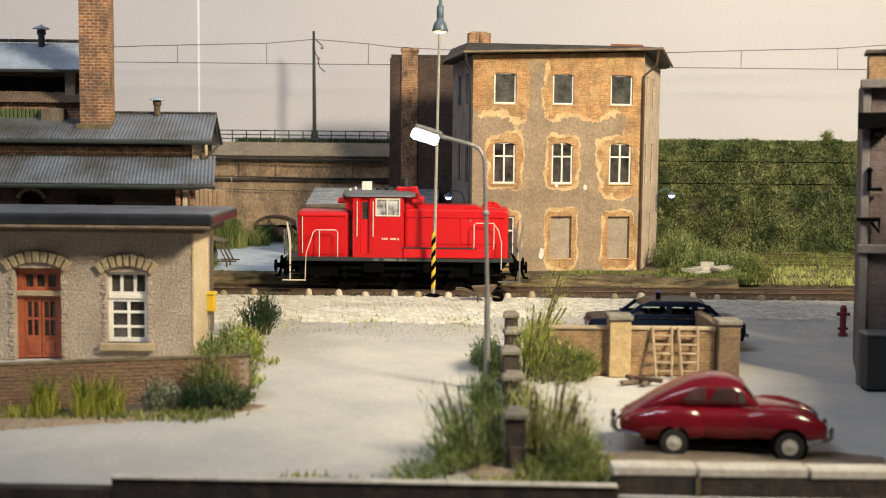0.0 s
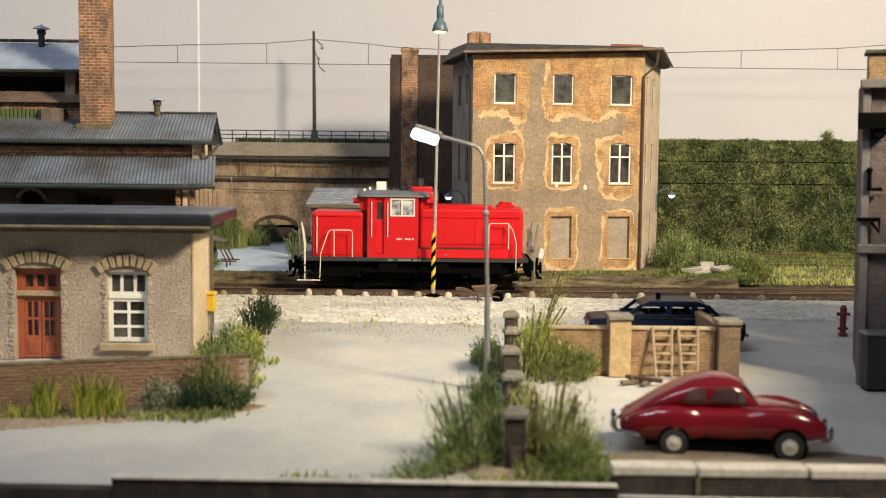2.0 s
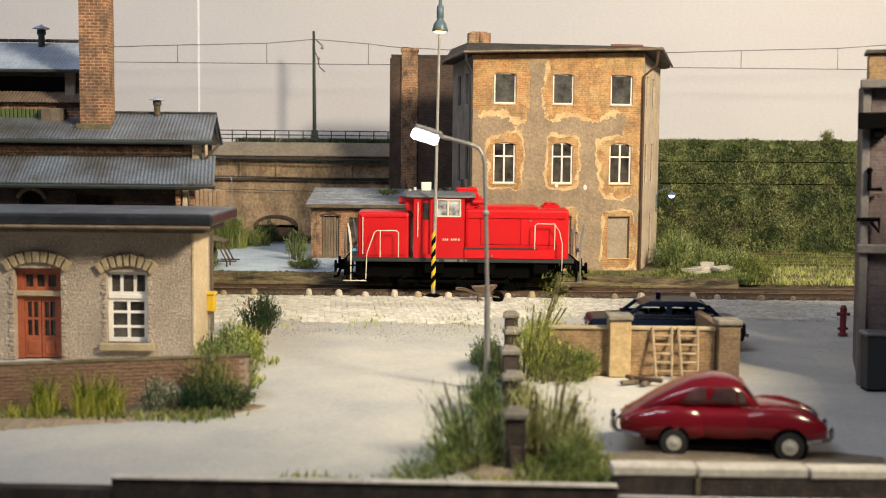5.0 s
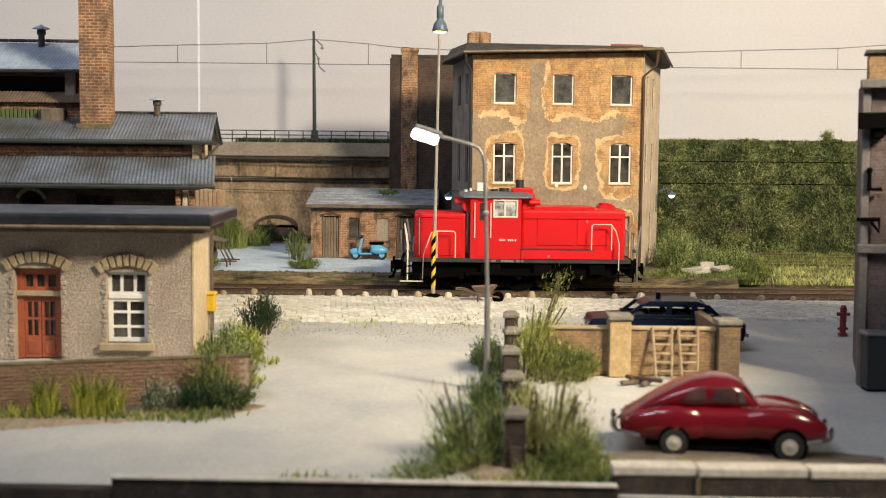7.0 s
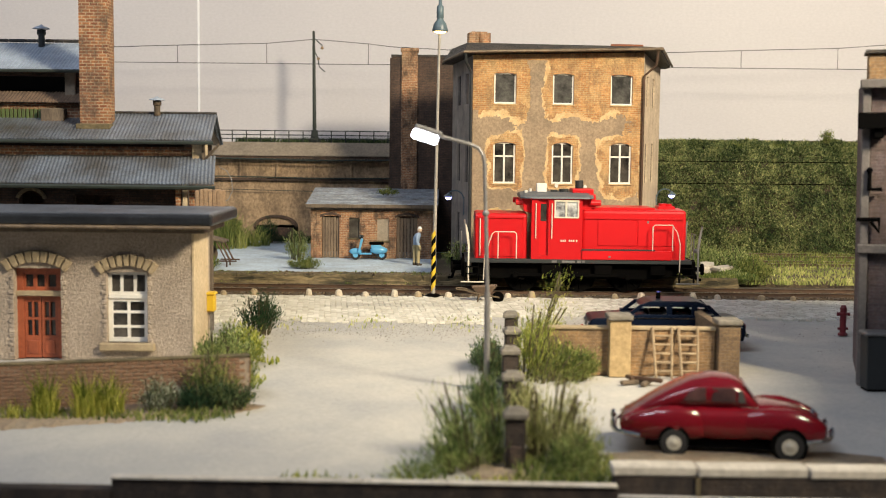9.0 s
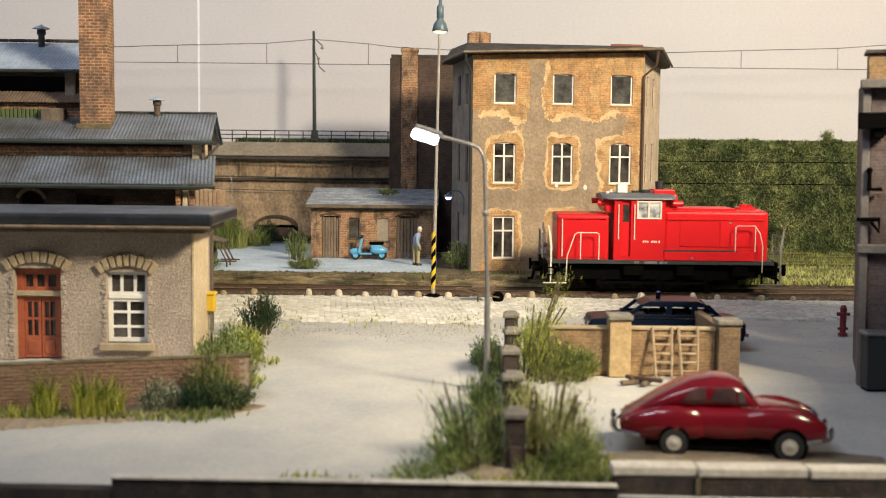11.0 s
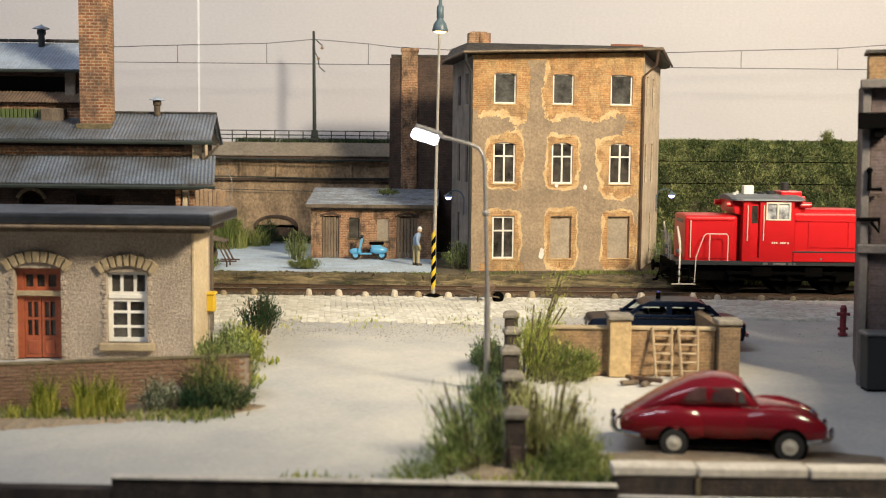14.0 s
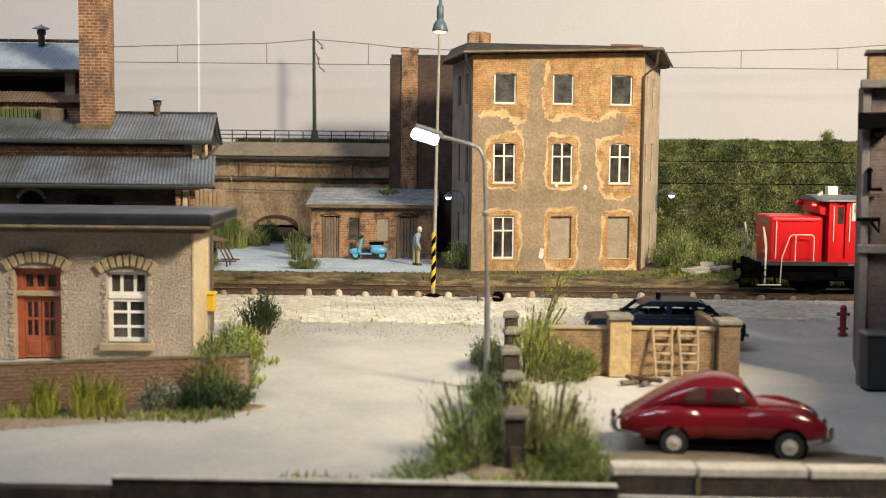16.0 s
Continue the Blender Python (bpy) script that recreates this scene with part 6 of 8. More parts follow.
def scrap():
    for i, (x, y, a, L) in enumerate(((4.9, 29.4, 25, 0.9), (5.15, 29.3, -30, 0.8), (5.1, 29.2, 60, 0.5), (4.75, 29.5, 100, 0.4))):
        t = thing("scrap_beam", x, y, 0.0, a, "dark rusty scrap beam lying on the ground", "scrap", "scrap by the yard wall")
        bm = B()
        box(bm, -L / 2, L / 2, -0.06, 0.06, 0.0 + 0.08 * (i % 2), 0.1 + 0.08 * (i % 2), 0.015)
        part("beam", bm, M_RAIL if i % 2 else M_TIMBER, t)


scrap()

def front_walls():
    a = thing("front_wall", 0, 19.6, 0, 0, "dark stone wall with pale coping along the front edge", "wall")
    bm = B()
    prism(bm, [(3.0, 0.33), (9, 0.17), (9, 0.6), (3.0, 0.78)], "z", -1.5, 0.31)
    part("masonry", bm, M_POST, a)
    for i, (x0, x1) in enumerate(((2.95, 4.40), (4.42, 6.3), (6.32, 8.4))):
        bm = B()
        box(bm, x0, x1, 0.3 - i * 0.05, 0.74 - i * 0.055, 0.31, 0.475, 0.025, 2)
        part("coping_stone", bm, M_COPING_L, a, "pale coping stone")
    bm = B()
    box(bm, 4.38, 4.45, 0.25, 0.31, -1.5, 0.3)
    part("wall_joint", bm, M_STONE, a, "pale mortar joint")
    b = thing("front_ledge", 0, 19.55, 0, -1.6, "low dark ledge with pale coping at the front edge", "ledge")
    bm = B()
    box(bm, -5.6, 3.0, 0.02, 0.3, -1.5, 0.22)
    part("masonry", bm, M_POST, b)
    for i in range(6):
        bm = B()
        box(bm, -5.62 + i * 1.435, -5.62 + (i + 1) * 1.435 - 0.012, -0.02, 0.17, 0.22, 0.265, 0.012)
        part("coping_stone", bm, M_COPING_L, b)
    bm = B()
    box(bm, -12, -5.62, 0.0, 0.3, -1.5, 0.03)
    part("kerb", bm, M_POST, b)


front_walls()


# ---- the building at the right edge ----
def warehouse():
    t = thing("warehouse", 10.52, 29.6, -0.02, 0, "dark brick warehouse with stone bands and iron fittings", "building")
    t.matrix_basis = pose(10.5 * K, 29.6 * K, -0.02 * K, 0, -1.0, -17)
    bm = B()
    wall_xz(bm, 0.22, 14, 0, 7.6, 0.12, 0.5, [(0.85, 1.8, 1.0, 3.0), (0.85, 1.8, 4.1, 6.4)])
    part("front_wall", bm, M_BRICK_V, t)
    bm = B()
    box(bm, 0.05, 0.4, 0.5, 4.0, 0, 7.6)
    part("side_wall", bm, M_BRICK_V, t)
    bm = B()
    box(bm, 0.0, 0.2, 0.0, 0.5, 0, 7.6, 0.02)
    part("corner_pilaster", bm, M_GREYSTONE, t, "grey stone corner pilaster")
    for z, d in ((7.45, 0.14), (3.35, 0.08)):
        bm = B()
        box(bm, -0.06, 14, -d, 0.11, z, z + 0.22, 0.02)
        part("stone_band", bm, M_GREYSTONE, t)
    # unseen block outside the view, added to shade the track and setts
    bm = B()
    box(bm, 4.4, 14, 0.55, 5.5, 0, 11.6)
    part("rear_wing", bm, M_BRICK_V, t)
    # unseen block outside the view, added to shade the right front road
    bm = B()
    box(bm, 6.2, 14, -11.5, 0.1, 0, 10.4)
    part("front_wing", bm, M_BRICK_V, t)
    bm = B()
    box(bm, 0.4, 2.6, 0.5, 4.0, 7.45, 7.6)
    part("flat_roof", bm, M_ROOF_DK, t)
    # ochre brick in place of the violet puts lamplight into the colour
    bm = B()
    box(bm, 0.12, 1.5, 0.1, 0.9, 7.67, 8.3, 0.02)
    part("parapet_pier", bm, M_BRICK_Y, t, "brick parapet pier, ochre to look lit")
    bm = B()
    box(bm, 0.05, 1.6, 0.03, 0.97, 8.3, 8.4, 0.02)
    part("pier_cap", bm, M_ROOF_DK, t)
    bm = B()
    box(bm, -0.1, 0.75, -0.3, 0.12, 6.45, 6.85, 0.02)
    box(bm, 0.25, 0.5, -0.22, 0.12, 6.2, 6.45, 0.04)
    part("hoist_box", bm, M_BLACK, t)
    bm = B()
    tube(bm, [(0.2, -0.04, 5.4), (0.2, -0.04, 4.95), (0.5, -0.04, 4.95)], 0.05)
    ball(bm, (0.2, -0.04, 5.42), 0.08, 8)
    part("hook", bm, M_BLACK, t)
    bm = B()
    tube(bm, [(-0.08, -0.05, 4.2), (0.45, -0.05, 4.2), (0.45, -0.05, 3.9), (0.25, -0.05, 4.15)], 0.05)
    part("bracket", bm, M_BLACK, t)
    bm = B()
    for a, b, c, d in ((0.85, 0.93, 1.0, 3.0), (0.93, 1.8, 2.92, 3.0), (0.85, 0.93, 4.1, 6.4), (0.93, 1.8, 6.3, 6.4)):
        box(bm, a, b, 0.08, 0.3, c, d)
    part("window_frame", bm, M_BLACK, t)
    bm = B()
    box(bm, 0.93, 1.8, 0.3, 0.34, 1.0, 6.3)
    part("window_pane", bm, M_GLASS, t)
    b = thing("waste_bin", 10.72, 29.0, -0.02, 0, "tall dark grey waste bin with a flat lid", "bin")
    bm = B()
    prism(bm, [(-0.26, 0.05), (0.26, 0.05), (0.3, 1.38), (-0.3, 1.38)], "y", -0.25, 0.25, 0.02, 1)
    part("body", bm, M_LOCOGREY, b)
    bm = B()
    box(bm, -0.34, 0.34, -0.3, 0.3, 1.38, 1.47, 0.03)
    part("lid", bm, M_STEEL, b)
    bm = B()
    box(bm, -0.24, 0.24, -0.22, 0.22, 0, 0.05)
    part("foot", bm, M_BLACK, b)


M_BRICK_V = brick_mat("violet_brick", (0.10, 0.07, 0.07), (0.14, 0.095, 0.09), (0.12, 0.10, 0.095), stain=(0.06, 0.05, 0.05), stains=0.5)
M_GREYSTONE = mat("grey_stone", (0.16, 0.14, 0.13), (0.11, 0.10, 0.09), 0.85, scale=2, fine=10, bump=0.3)
warehouse()


# ---- lamps ----
def street_lamp():
    t = thing("street_lamp", 1.1, 28.4, 0, 0, "tall grey street lamp with bent arm and glowing head", "street lamp")
    bm = B()
    tube(bm, [(0, 0, 0), (-0.02, 0, 2.4)], 0.072, 10)
    part("post_base", bm, M_STEEL, t)
    bm = B()
    tube(bm, [(-0.02, 0, 2.4), (-0.08, 0, 4.3)], 0.052, 10)
    ball(bm, (-0.08, 0, 4.3), 0.085, 8)
    tube(bm, [(-0.08, 0, 4.3), (-0.13, 0, 5.5)], 0.044, 8)
    part("post", bm, M_STEEL, t)
    bm = B()
    tube(bm, [(-0.13, 0, 5.5), (-0.17, 0, 5.7), (-0.28, 0, 5.86), (-0.48, 0, 5.95), (-0.8, 0, 6.03), (-1.2, 0, 6.14)], 0.045, 8)
    part("arm", bm, M_STEEL, t)
    h = thing("lamp_head", 0, 0, 0)
    h.parent = t
    h.matrix_basis = pose(-1.5 * K, 0, 6.2 * K, 0, 17, 0)
    bm = B()
    box(bm, -0.34, 0.36, -0.16, 0.16, 0.02, 0.14, 0.06, 3)
    part("housing", bm, M_STEEL, h)
    bm = B()
    box(bm, -0.36, 0.3, -0.15, 0.15, -0.22, 0.02, 0.09, 3)
    part("diffuser", bm, M_GLOW, h, "glowing white diffuser", smooth=True)


street_lamp()


def yard_lamp():
    t = thing("yard_lamp", -0.36, 45.75, 0, 0, "very tall yard lamp pole with black and yellow bands", "lamp post")
    bm = B()
    lathe(bm, [(0.3, 0), (0.3, 0.1), (0.2, 0.16), (0.1, 0.18)], 0, 0, -0.02, 14)
    part("foot", bm, M_BLACK, t)
    n = 9
    for i in range(n):
        bm = B()
        z0, z1 = 0.36 + i * 0.245, 0.36 + (i + 1) * 0.245
        ring = 10
        va = [bm.verts.new((0.09 * math.cos(2 * math.pi * k / ring), 0.09 * math.sin(2 * math.pi * k / ring), z0 + 0.13 * math.cos(2 * math.pi * k / ring))) for k in range(ring)]
        vb = [bm.verts.new((0.09 * math.cos(2 * math.pi * k / ring), 0.09 * math.sin(2 * math.pi * k / ring), z1 + 0.13 * math.cos(2 * math.pi * k / ring))) for k in range(ring)]
        for k in range(ring):
            bm.faces.new((va[k], va[(k + 1) % ring], vb[(k + 1) % ring], vb[k]))
        bm.faces.new(va)
        bm.faces.new(vb[::-1])
        part("band", bm, M_BLACK if i % 2 else M_YELLOW, t, "black band" if i % 2 else "yellow band")
    bm = B()
    rod(bm, (0, 0, 0.1), (0.14, 0, 10.2), 0.075, 0.05, 10)
    part("pole", bm, M_STEELWARM, t)
    bm = B()
    lathe(bm, [(0.30, 0.0), (0.31, 0.04), (0.24, 0.3), (0.14, 0.42), (0.12, 0.5), (0.14, 0.52), (0.13, 0.95), (0.07, 1.0), (0.04, 2.2)], 0.16, 0, 10.22, 16)
    part("shade", bm, M_BLUELAMP, t, "bell-shaped blue-grey shade", smooth=True)
    bm = B()
    lathe(bm, [(0.24, 0), (0.2, -0.05), (0.05, -0.08)], 0.16, 0, 10.22, 14)
    part("bulb", bm, M_GLOWWARM, t, "warm glowing bulb")


yard_lamp()
wall_lamp(0.94, 53.0, 3.3, -100, "small dark swan-neck wall lamp with bluish light")
wall_lamp(10.1, 56.4, 3.35, 78, "small dark swan-neck wall lamp with bluish light")


# ---- vehicles ----
def wheel_part(parent, x, y, r, w, hub):
    bm = B()
    m = Matrix.Rotation(math.pi / 2, 4, "X")
    bmesh.ops.create_cone(bm, cap_ends=True, segments=24, radius1=r, radius2=r, depth=w, matrix=m)
    bmesh.ops.bevel(bm, geom=[e for e in bm.edges if len({round(v.co.y, 3) for v in e.verts}) == 1], offset=w * 0.2, segments=2, affect="EDGES")
    wp = part("wheel", bm, M_TYRE, parent, smooth=False, at=(x, y, r))
    s = -1 if y < 0 else 1
    bm = B()
    bmesh.ops.create_cone(bm, cap_ends=True, segments=20, radius1=r * 0.5, radius2=r * 0.5, depth=0.03, matrix=Matrix.Translation((0, s * w / 2, 0)) @ m)
    ball(bm, (0, s * (w / 2 + 0.01), 0), r * 0.3, 12, (1, 0.35, 1))
    part("hub_cap", bm, hub, wp)


def section_loft(bm, secs, n=14, sharp=2.6):
    """A body from cross sections (x, half width, bottom, top, roundness)."""
    rings = []
    for x, w, z0, z1, e in secs:
        c, hh = (z0 + z1) / 2, (z1 - z0) / 2
        ring = []
        for k in range(n * 2):
            a = 2 * math.pi * k / (n * 2)
            ca, sa = math.cos(a), math.sin(a)
            ring.append((x, w * math.copysign(abs(ca) ** (2 / e), ca), c + hh * math.copysign(abs(sa) ** (2 / e), sa)))
        rings.append(ring)
    return loft(bm, rings)


def red_car():
    t = thing("saloon_car", 5.55, 23.05, -0.01, -8.5, "rounded maroon vintage saloon car with chrome bumpers", "car")
    # narrow body with a long bonnet
    bm = B()
    section_loft(bm, [(-2.0, 0.40, 0.42, 0.60, 2.2), (-1.9, 0.52, 0.36, 0.74, 2.3), (-1.6, 0.60, 0.32, 0.90, 2.5), (-1.2, 0.64, 0.30, 0.98, 2.8), (-0.6, 0.73, 0.27, 1.0, 3.4), (0.0, 0.76, 0.27, 1.0, 3.4), (0.5, 0.74, 0.27, 1.02, 3.2), (0.85, 0.63, 0.30, 1.03, 2.6), (1.25, 0.53, 0.32, 0.97, 2.5), (1.6, 0.42, 0.34, 0.86, 2.4), (1.83, 0.30, 0.38, 0.72, 2.2), (1.93, 0.18, 0.44, 0.60, 2.2)])
    part("body", bm, M_CARRED, t, smooth=True)
    bm = B()
    section_loft(bm, [(-1.85, 0.28, 0.55, 0.74, 2.2), (-1.6, 0.44, 0.6, 0.93, 2.3), (-1.3, 0.54, 0.7, 1.13, 2.4), (-1.0, 0.58, 0.8, 1.29, 2.5), (-0.65, 0.605, 0.8, 1.46, 2.6), (-0.25, 0.615, 0.8, 1.54, 2.6), (0.1, 0.61, 0.8, 1.52, 2.6), (0.33, 0.595, 0.8, 1.42, 2.6), (0.5, 0.58, 0.8, 1.22, 2.6), (0.66, 0.55, 0.8, 1.02, 2.4)])
    part("cabin", bm, M_CARRED, t, smooth=True)
    front_wing = [(0.15, 0.63, 0.62, 0.05, 0.16), (0.45, 0.64, 0.66, 0.12, 0.25), (0.85, 0.65, 0.68, 0.17, 0.31), (1.2, 0.65, 0.66, 0.19, 0.33), (1.55, 0.63, 0.60, 0.18, 0.29), (1.8, 0.59, 0.56, 0.14, 0.22), (1.92, 0.55, 0.54, 0.07, 0.12)]
    rear_wing = [(-0.3, 0.63, 0.55, 0.05, 0.18), (-0.52, 0.65, 0.62, 0.14, 0.29), (-0.9, 0.66, 0.64, 0.19, 0.34), (-1.3, 0.64, 0.60, 0.18, 0.33), (-1.7, 0.58, 0.53, 0.14, 0.25), (-1.98, 0.50, 0.47, 0.06, 0.13)]
    for s in (-1, 1):
        for wing in (front_wing, rear_wing):
            bm = B()
            loft(bm, [[(x, s * (yc + ry * math.cos(k * math.pi / 10)), zc + rz * math.sin(k * math.pi / 10)) for k in range(20)] for x, yc, zc, ry, rz in wing])
            part("wing", bm, M_CARRED, t, smooth=True)
        for pts in ([(-0.78, 1.07), (-0.36, 1.07), (-0.36, 1.33), (-0.52, 1.32), (-0.68, 1.24), (-0.76, 1.14)], [(-0.25, 1.07), (0.2, 1.07), (0.2, 1.31), (0.12, 1.34), (-0.25, 1.34)]):
            bm = B()
            prism(bm, pts, "y", s * 0.635, s * 0.5, 0.012, 1)
            for v in bm.verts:
                if abs(v.co.y) > 0.55:
                    v.co.y -= s * (v.co.z - 1.07) * 0.16
            part("side_window", bm, M_CARGLASS, t, "murky dark side window")
        bm = B()
        prism(bm, [(0.25, 1.07), (0.40, 1.07), (0.32, 1.27), (0.25, 1.29)], "y", s * 0.615, s * 0.5)
        part("quarter_light", bm, M_GLASS_G, t)
        for xc, r in ((-0.96, 0.30), (1.2, 0.345)):
            # black disc stands for the shade in the open wheel arch
            bm = B()
            rod(bm, (xc, s * 0.6, 0.32), (xc, s * 0.838, 0.32), r, n=28)
            part("wheel_arch", bm, M_BLACK, t)
            wheel_part(t, xc, s * 0.785, 0.285 if xc < 0 else 0.3, 0.14, M_HUB)
        bm = B()
        box(bm, 0.30, 0.62, s * 0.68 - 0.008, s * 0.68 + 0.008, 0.985, 1.0)
        part("belt_moulding", bm, M_CHROME, t)
        bm = B()
        ball(bm, (1.8, s * 0.56, 0.68), 0.095, 12, (0.7, 1, 1))
        part("headlight", bm, M_CHROME, t, smooth=True)
        bm = B()
        ball(bm, (-1.86, s * 0.56, 0.64), 0.05, 8)
        part("tail_light", bm, M_HYDRANT, t)
    bm = B()
    prism(bm, [(0.36, 1.37), (0.54, 1.09), (0.58, 1.09), (0.40, 1.37)], "y", -0.46, 0.46)
    part("windscreen", bm, M_CARGLASS, t)
    for x, w in ((-2.1, 1), (2.0, -1)):
        bm = B()
        tube(bm, [(x + w * 0.5, -0.82, 0.40), (x + w * 0.22, -0.74, 0.41), (x + w * 0.05, -0.58, 0.42), (x, -0.3, 0.42), (x, 0.3, 0.42), (x + w * 0.05, 0.58, 0.42), (x + w * 0.22, 0.74, 0.41), (x + w * 0.5, 0.82, 0.40)], 0.05, 8)
        part("bumper", bm, M_CHROME, t, "chrome bumper")
        for y in (-0.4, 0.4):
            bm = B()
            ball(bm, (x - w * 0.03, y, 0.5), 0.08, 8, (0.7, 0.7, 1.6))
            part("overrider", bm, M_CHROME, t)
    bm = B()
    box(bm, -1.5, 1.5, -0.6, 0.6, 0.16, 0.3)
    part("chassis", bm, M_BLACK, t)


M_CARGLASS = mat("tinted_car_glass", (0.025, 0.014, 0.014), (0.13, 0.06, 0.05), 0.08, bump=0, grime=0, spec=0.8)
red_car()


def clear_mat(name):
    m = bpy.data.materials.new(name)
    m.use_nodes = True
    b = m.node_tree.nodes["Principled BSDF"]
    b.inputs["Base Color"].default_value = (0.9, 0.95, 0.95, 1)
    b.inputs["Roughness"].default_value, b.inputs["IOR"].default_value = 0.0, 1.1
    b.inputs["Transmission Weight"].default_value = 1.0
    return m


M_CLEAR = clear_mat("clear_glass")


def black_car():
    t = thing("saloon_car", 6.3, 34.9, 0.0, -1, "dark blue-black angular vintage saloon car", "car")
    bm = B()
    prism(bm, [(-1.98, 0.32), (-2.0, 0.8), (-1.92, 0.93), (-0.95, 0.99), (1.75, 0.99), (2.48, 0.9), (2.56, 0.6), (2.5, 0.32)], "y", -0.78, 0.78, 0.06, 3)
    part("body", bm, M_CARBLACK, t)
    bm = B()
    prism(bm, [(-0.5, 1.28), (-0.42, 1.36), (-0.2, 1.45), (1.15, 1.45), (1.4, 1.36), (1.48, 1.28)], "y", -0.63, 0.63, 0.03, 2)
    part("car_roof", bm, M_CARBLACK, t)
    for s in (-1, 1):
        for a, b in (((-0.92, 0.97), (-0.44, 1.35)), ((0.32, 0.97), (0.32, 1.35)), ((1.05, 0.97), (1.05, 1.35)), ((1.8, 0.97), (1.4, 1.35))):
            bm = B()
            prism(bm, [(a[0] - 0.07, a[1]), (a[0] + 0.09, a[1]), (b[0] + 0.09, b[1]), (b[0] - 0.07, b[1])], "y", s * 0.64, s * 0.56)
            part("pillar", bm, M_CARBLACK, t)
        bm = B()
        prism(bm, [(-0.84, 0.99), (1.72, 0.99), (1.38, 1.34), (-0.42, 1.34)], "y", s * 0.585, s * 0.575)
        o = part("side_window", bm, M_CLEAR, t, "clear side glass")
        o.visible_shadow = False
        bm = B()
        box(bm, -0.95, 1.84, s * 0.68 - 0.06, s * 0.68 + 0.06, 0.96, 1.06, 0.03)
        part("door_top", bm, M_CARBLACK, t)
        bm = B()
        box(bm, 0.5 if s > 0 else -0.25, 1.15 if s > 0 else 0.2, -0.52, 0.52, 0.96, 1.1, 0.04)
        part("seat", bm, M_BLACK, t)
        bm = B()
        box(bm, -1.9, 2.45, s * 0.785 - 0.006, s * 0.785 + 0.006, 0.72, 0.75)
        part("side_moulding", bm, M_CHROME, t)
        bm = B()
        box(bm, -0.84, 1.7, s * 0.79 - 0.01, s * 0.79 + 0.01, 0.955, 0.975)
        part("belt_moulding", bm, M_CHROME, t)
        for xw in (-1.25, 1.6):
            wheel_part(t, xw, s * 0.68, 0.32, 0.17, M_CHROME)
        for x in (-2.0, 2.54):
            bm = B()
            ball(bm, (x, s * 0.55, 0.72), 0.1, 10, (0.5, 1, 1))
            part("headlight" if x < 0 else "tail_light", bm, M_CHROME if x < 0 else M_HYDRANT, t)
    for x in (-2.06, 2.6):
        bm = B()
        box(bm, x - 0.05, x + 0.05, -0.78, 0.78, 0.42, 0.54, 0.03)
        part("bumper", bm, M_CHROME, t)
    bm = B()
    rod(bm, (0.1, 0, 1.4), (0.1, 0, 1.64), 0.07, 0.06, n=10)
    beacon = part("roof_beacon", bm, M_BLACK, t, "black roof beacon post")
    bm = B()
    ball(bm, (0.1, 0, 1.64), 0.06, 10, (1, 1, 0.6))
    part("beacon_lens", bm, M_GLOWBLUE2, beacon, "small blue lens")


M_GLOWBLUE2 = mat("blue_beacon_glass", (0.15, 0.15, 0.6), None, 0.1, bump=0, grime=0)
black_car()


def scooter():
    t = thing("motor_scooter", -3.52, 55.9, 0.44, 3, "sky-blue motor scooter with black saddle", "scooter")
    for x in (-0.62, 0.62):
        bm = B()
        m = Matrix.Rotation(math.pi / 2, 4, "X")
        bmesh.ops.create_cone(bm, cap_ends=True, segments=18, radius1=0.24, radius2=0.24, depth=0.11, matrix=Matrix.Translation((x, 0, 0.24)) @ m)
        part("wheel", bm, M_TYRE, t)
        bm = B()
        bmesh.ops.create_cone(bm, cap_ends=True, segments=14, radius1=0.13, radius2=0.13, depth=0.13, matrix=Matrix.Translation((x, 0, 0.24)) @ m)
        part("rim", bm, M_SCOOTER, t)
    bm = B()
    ball(bm, (-0.62, 0, 0.4), 1.0, 14, (0.3, 0.13, 0.16))
    part("front_mudguard", bm, M_SCOOTER, t, smooth=True)
    bm = B()
    prism(bm, [(-0.52, 0.35), (-0.44, 0.35), (-0.26, 0.95), (-0.3, 1.05), (-0.38, 1.0)], "y", -0.24, 0.24, 0.03, 2)
    part("leg_shield", bm, M_SCOOTER, t)
    bm = B()
    box(bm, -0.45, 0.15, -0.2, 0.2, 0.26, 0.33, 0.03)
    part("footboard", bm, M_SCOOTER, t)
    bm = B()
    ball(bm, (0.48, 0, 0.46), 1.0, 16, (0.42, 0.22, 0.2))
    box(bm, 0.1, 0.6, -0.13, 0.13, 0.5, 0.72, 0.06, 2)
    part("rear_cowl", bm, M_SCOOTER, t, smooth=True)
    bm = B()
    box(bm, 0.02, 0.72, -0.14, 0.14, 0.72, 0.86, 0.05, 2)
    part("saddle", bm, M_BLACK, t, "black saddle")
    bm = B()
    tube(bm, [(-0.34, 0, 0.95), (-0.3, 0, 1.12)], 0.04)
    tube(bm, [(-0.26, -0.33, 1.14), (-0.32, 0, 1.14), (-0.26, 0.33, 1.14)], 0.03)
    ball(bm, (-0.4, 0, 1.1), 0.1, 10)
    part("handlebar", bm, M_LOCOGREY, t)


scooter()


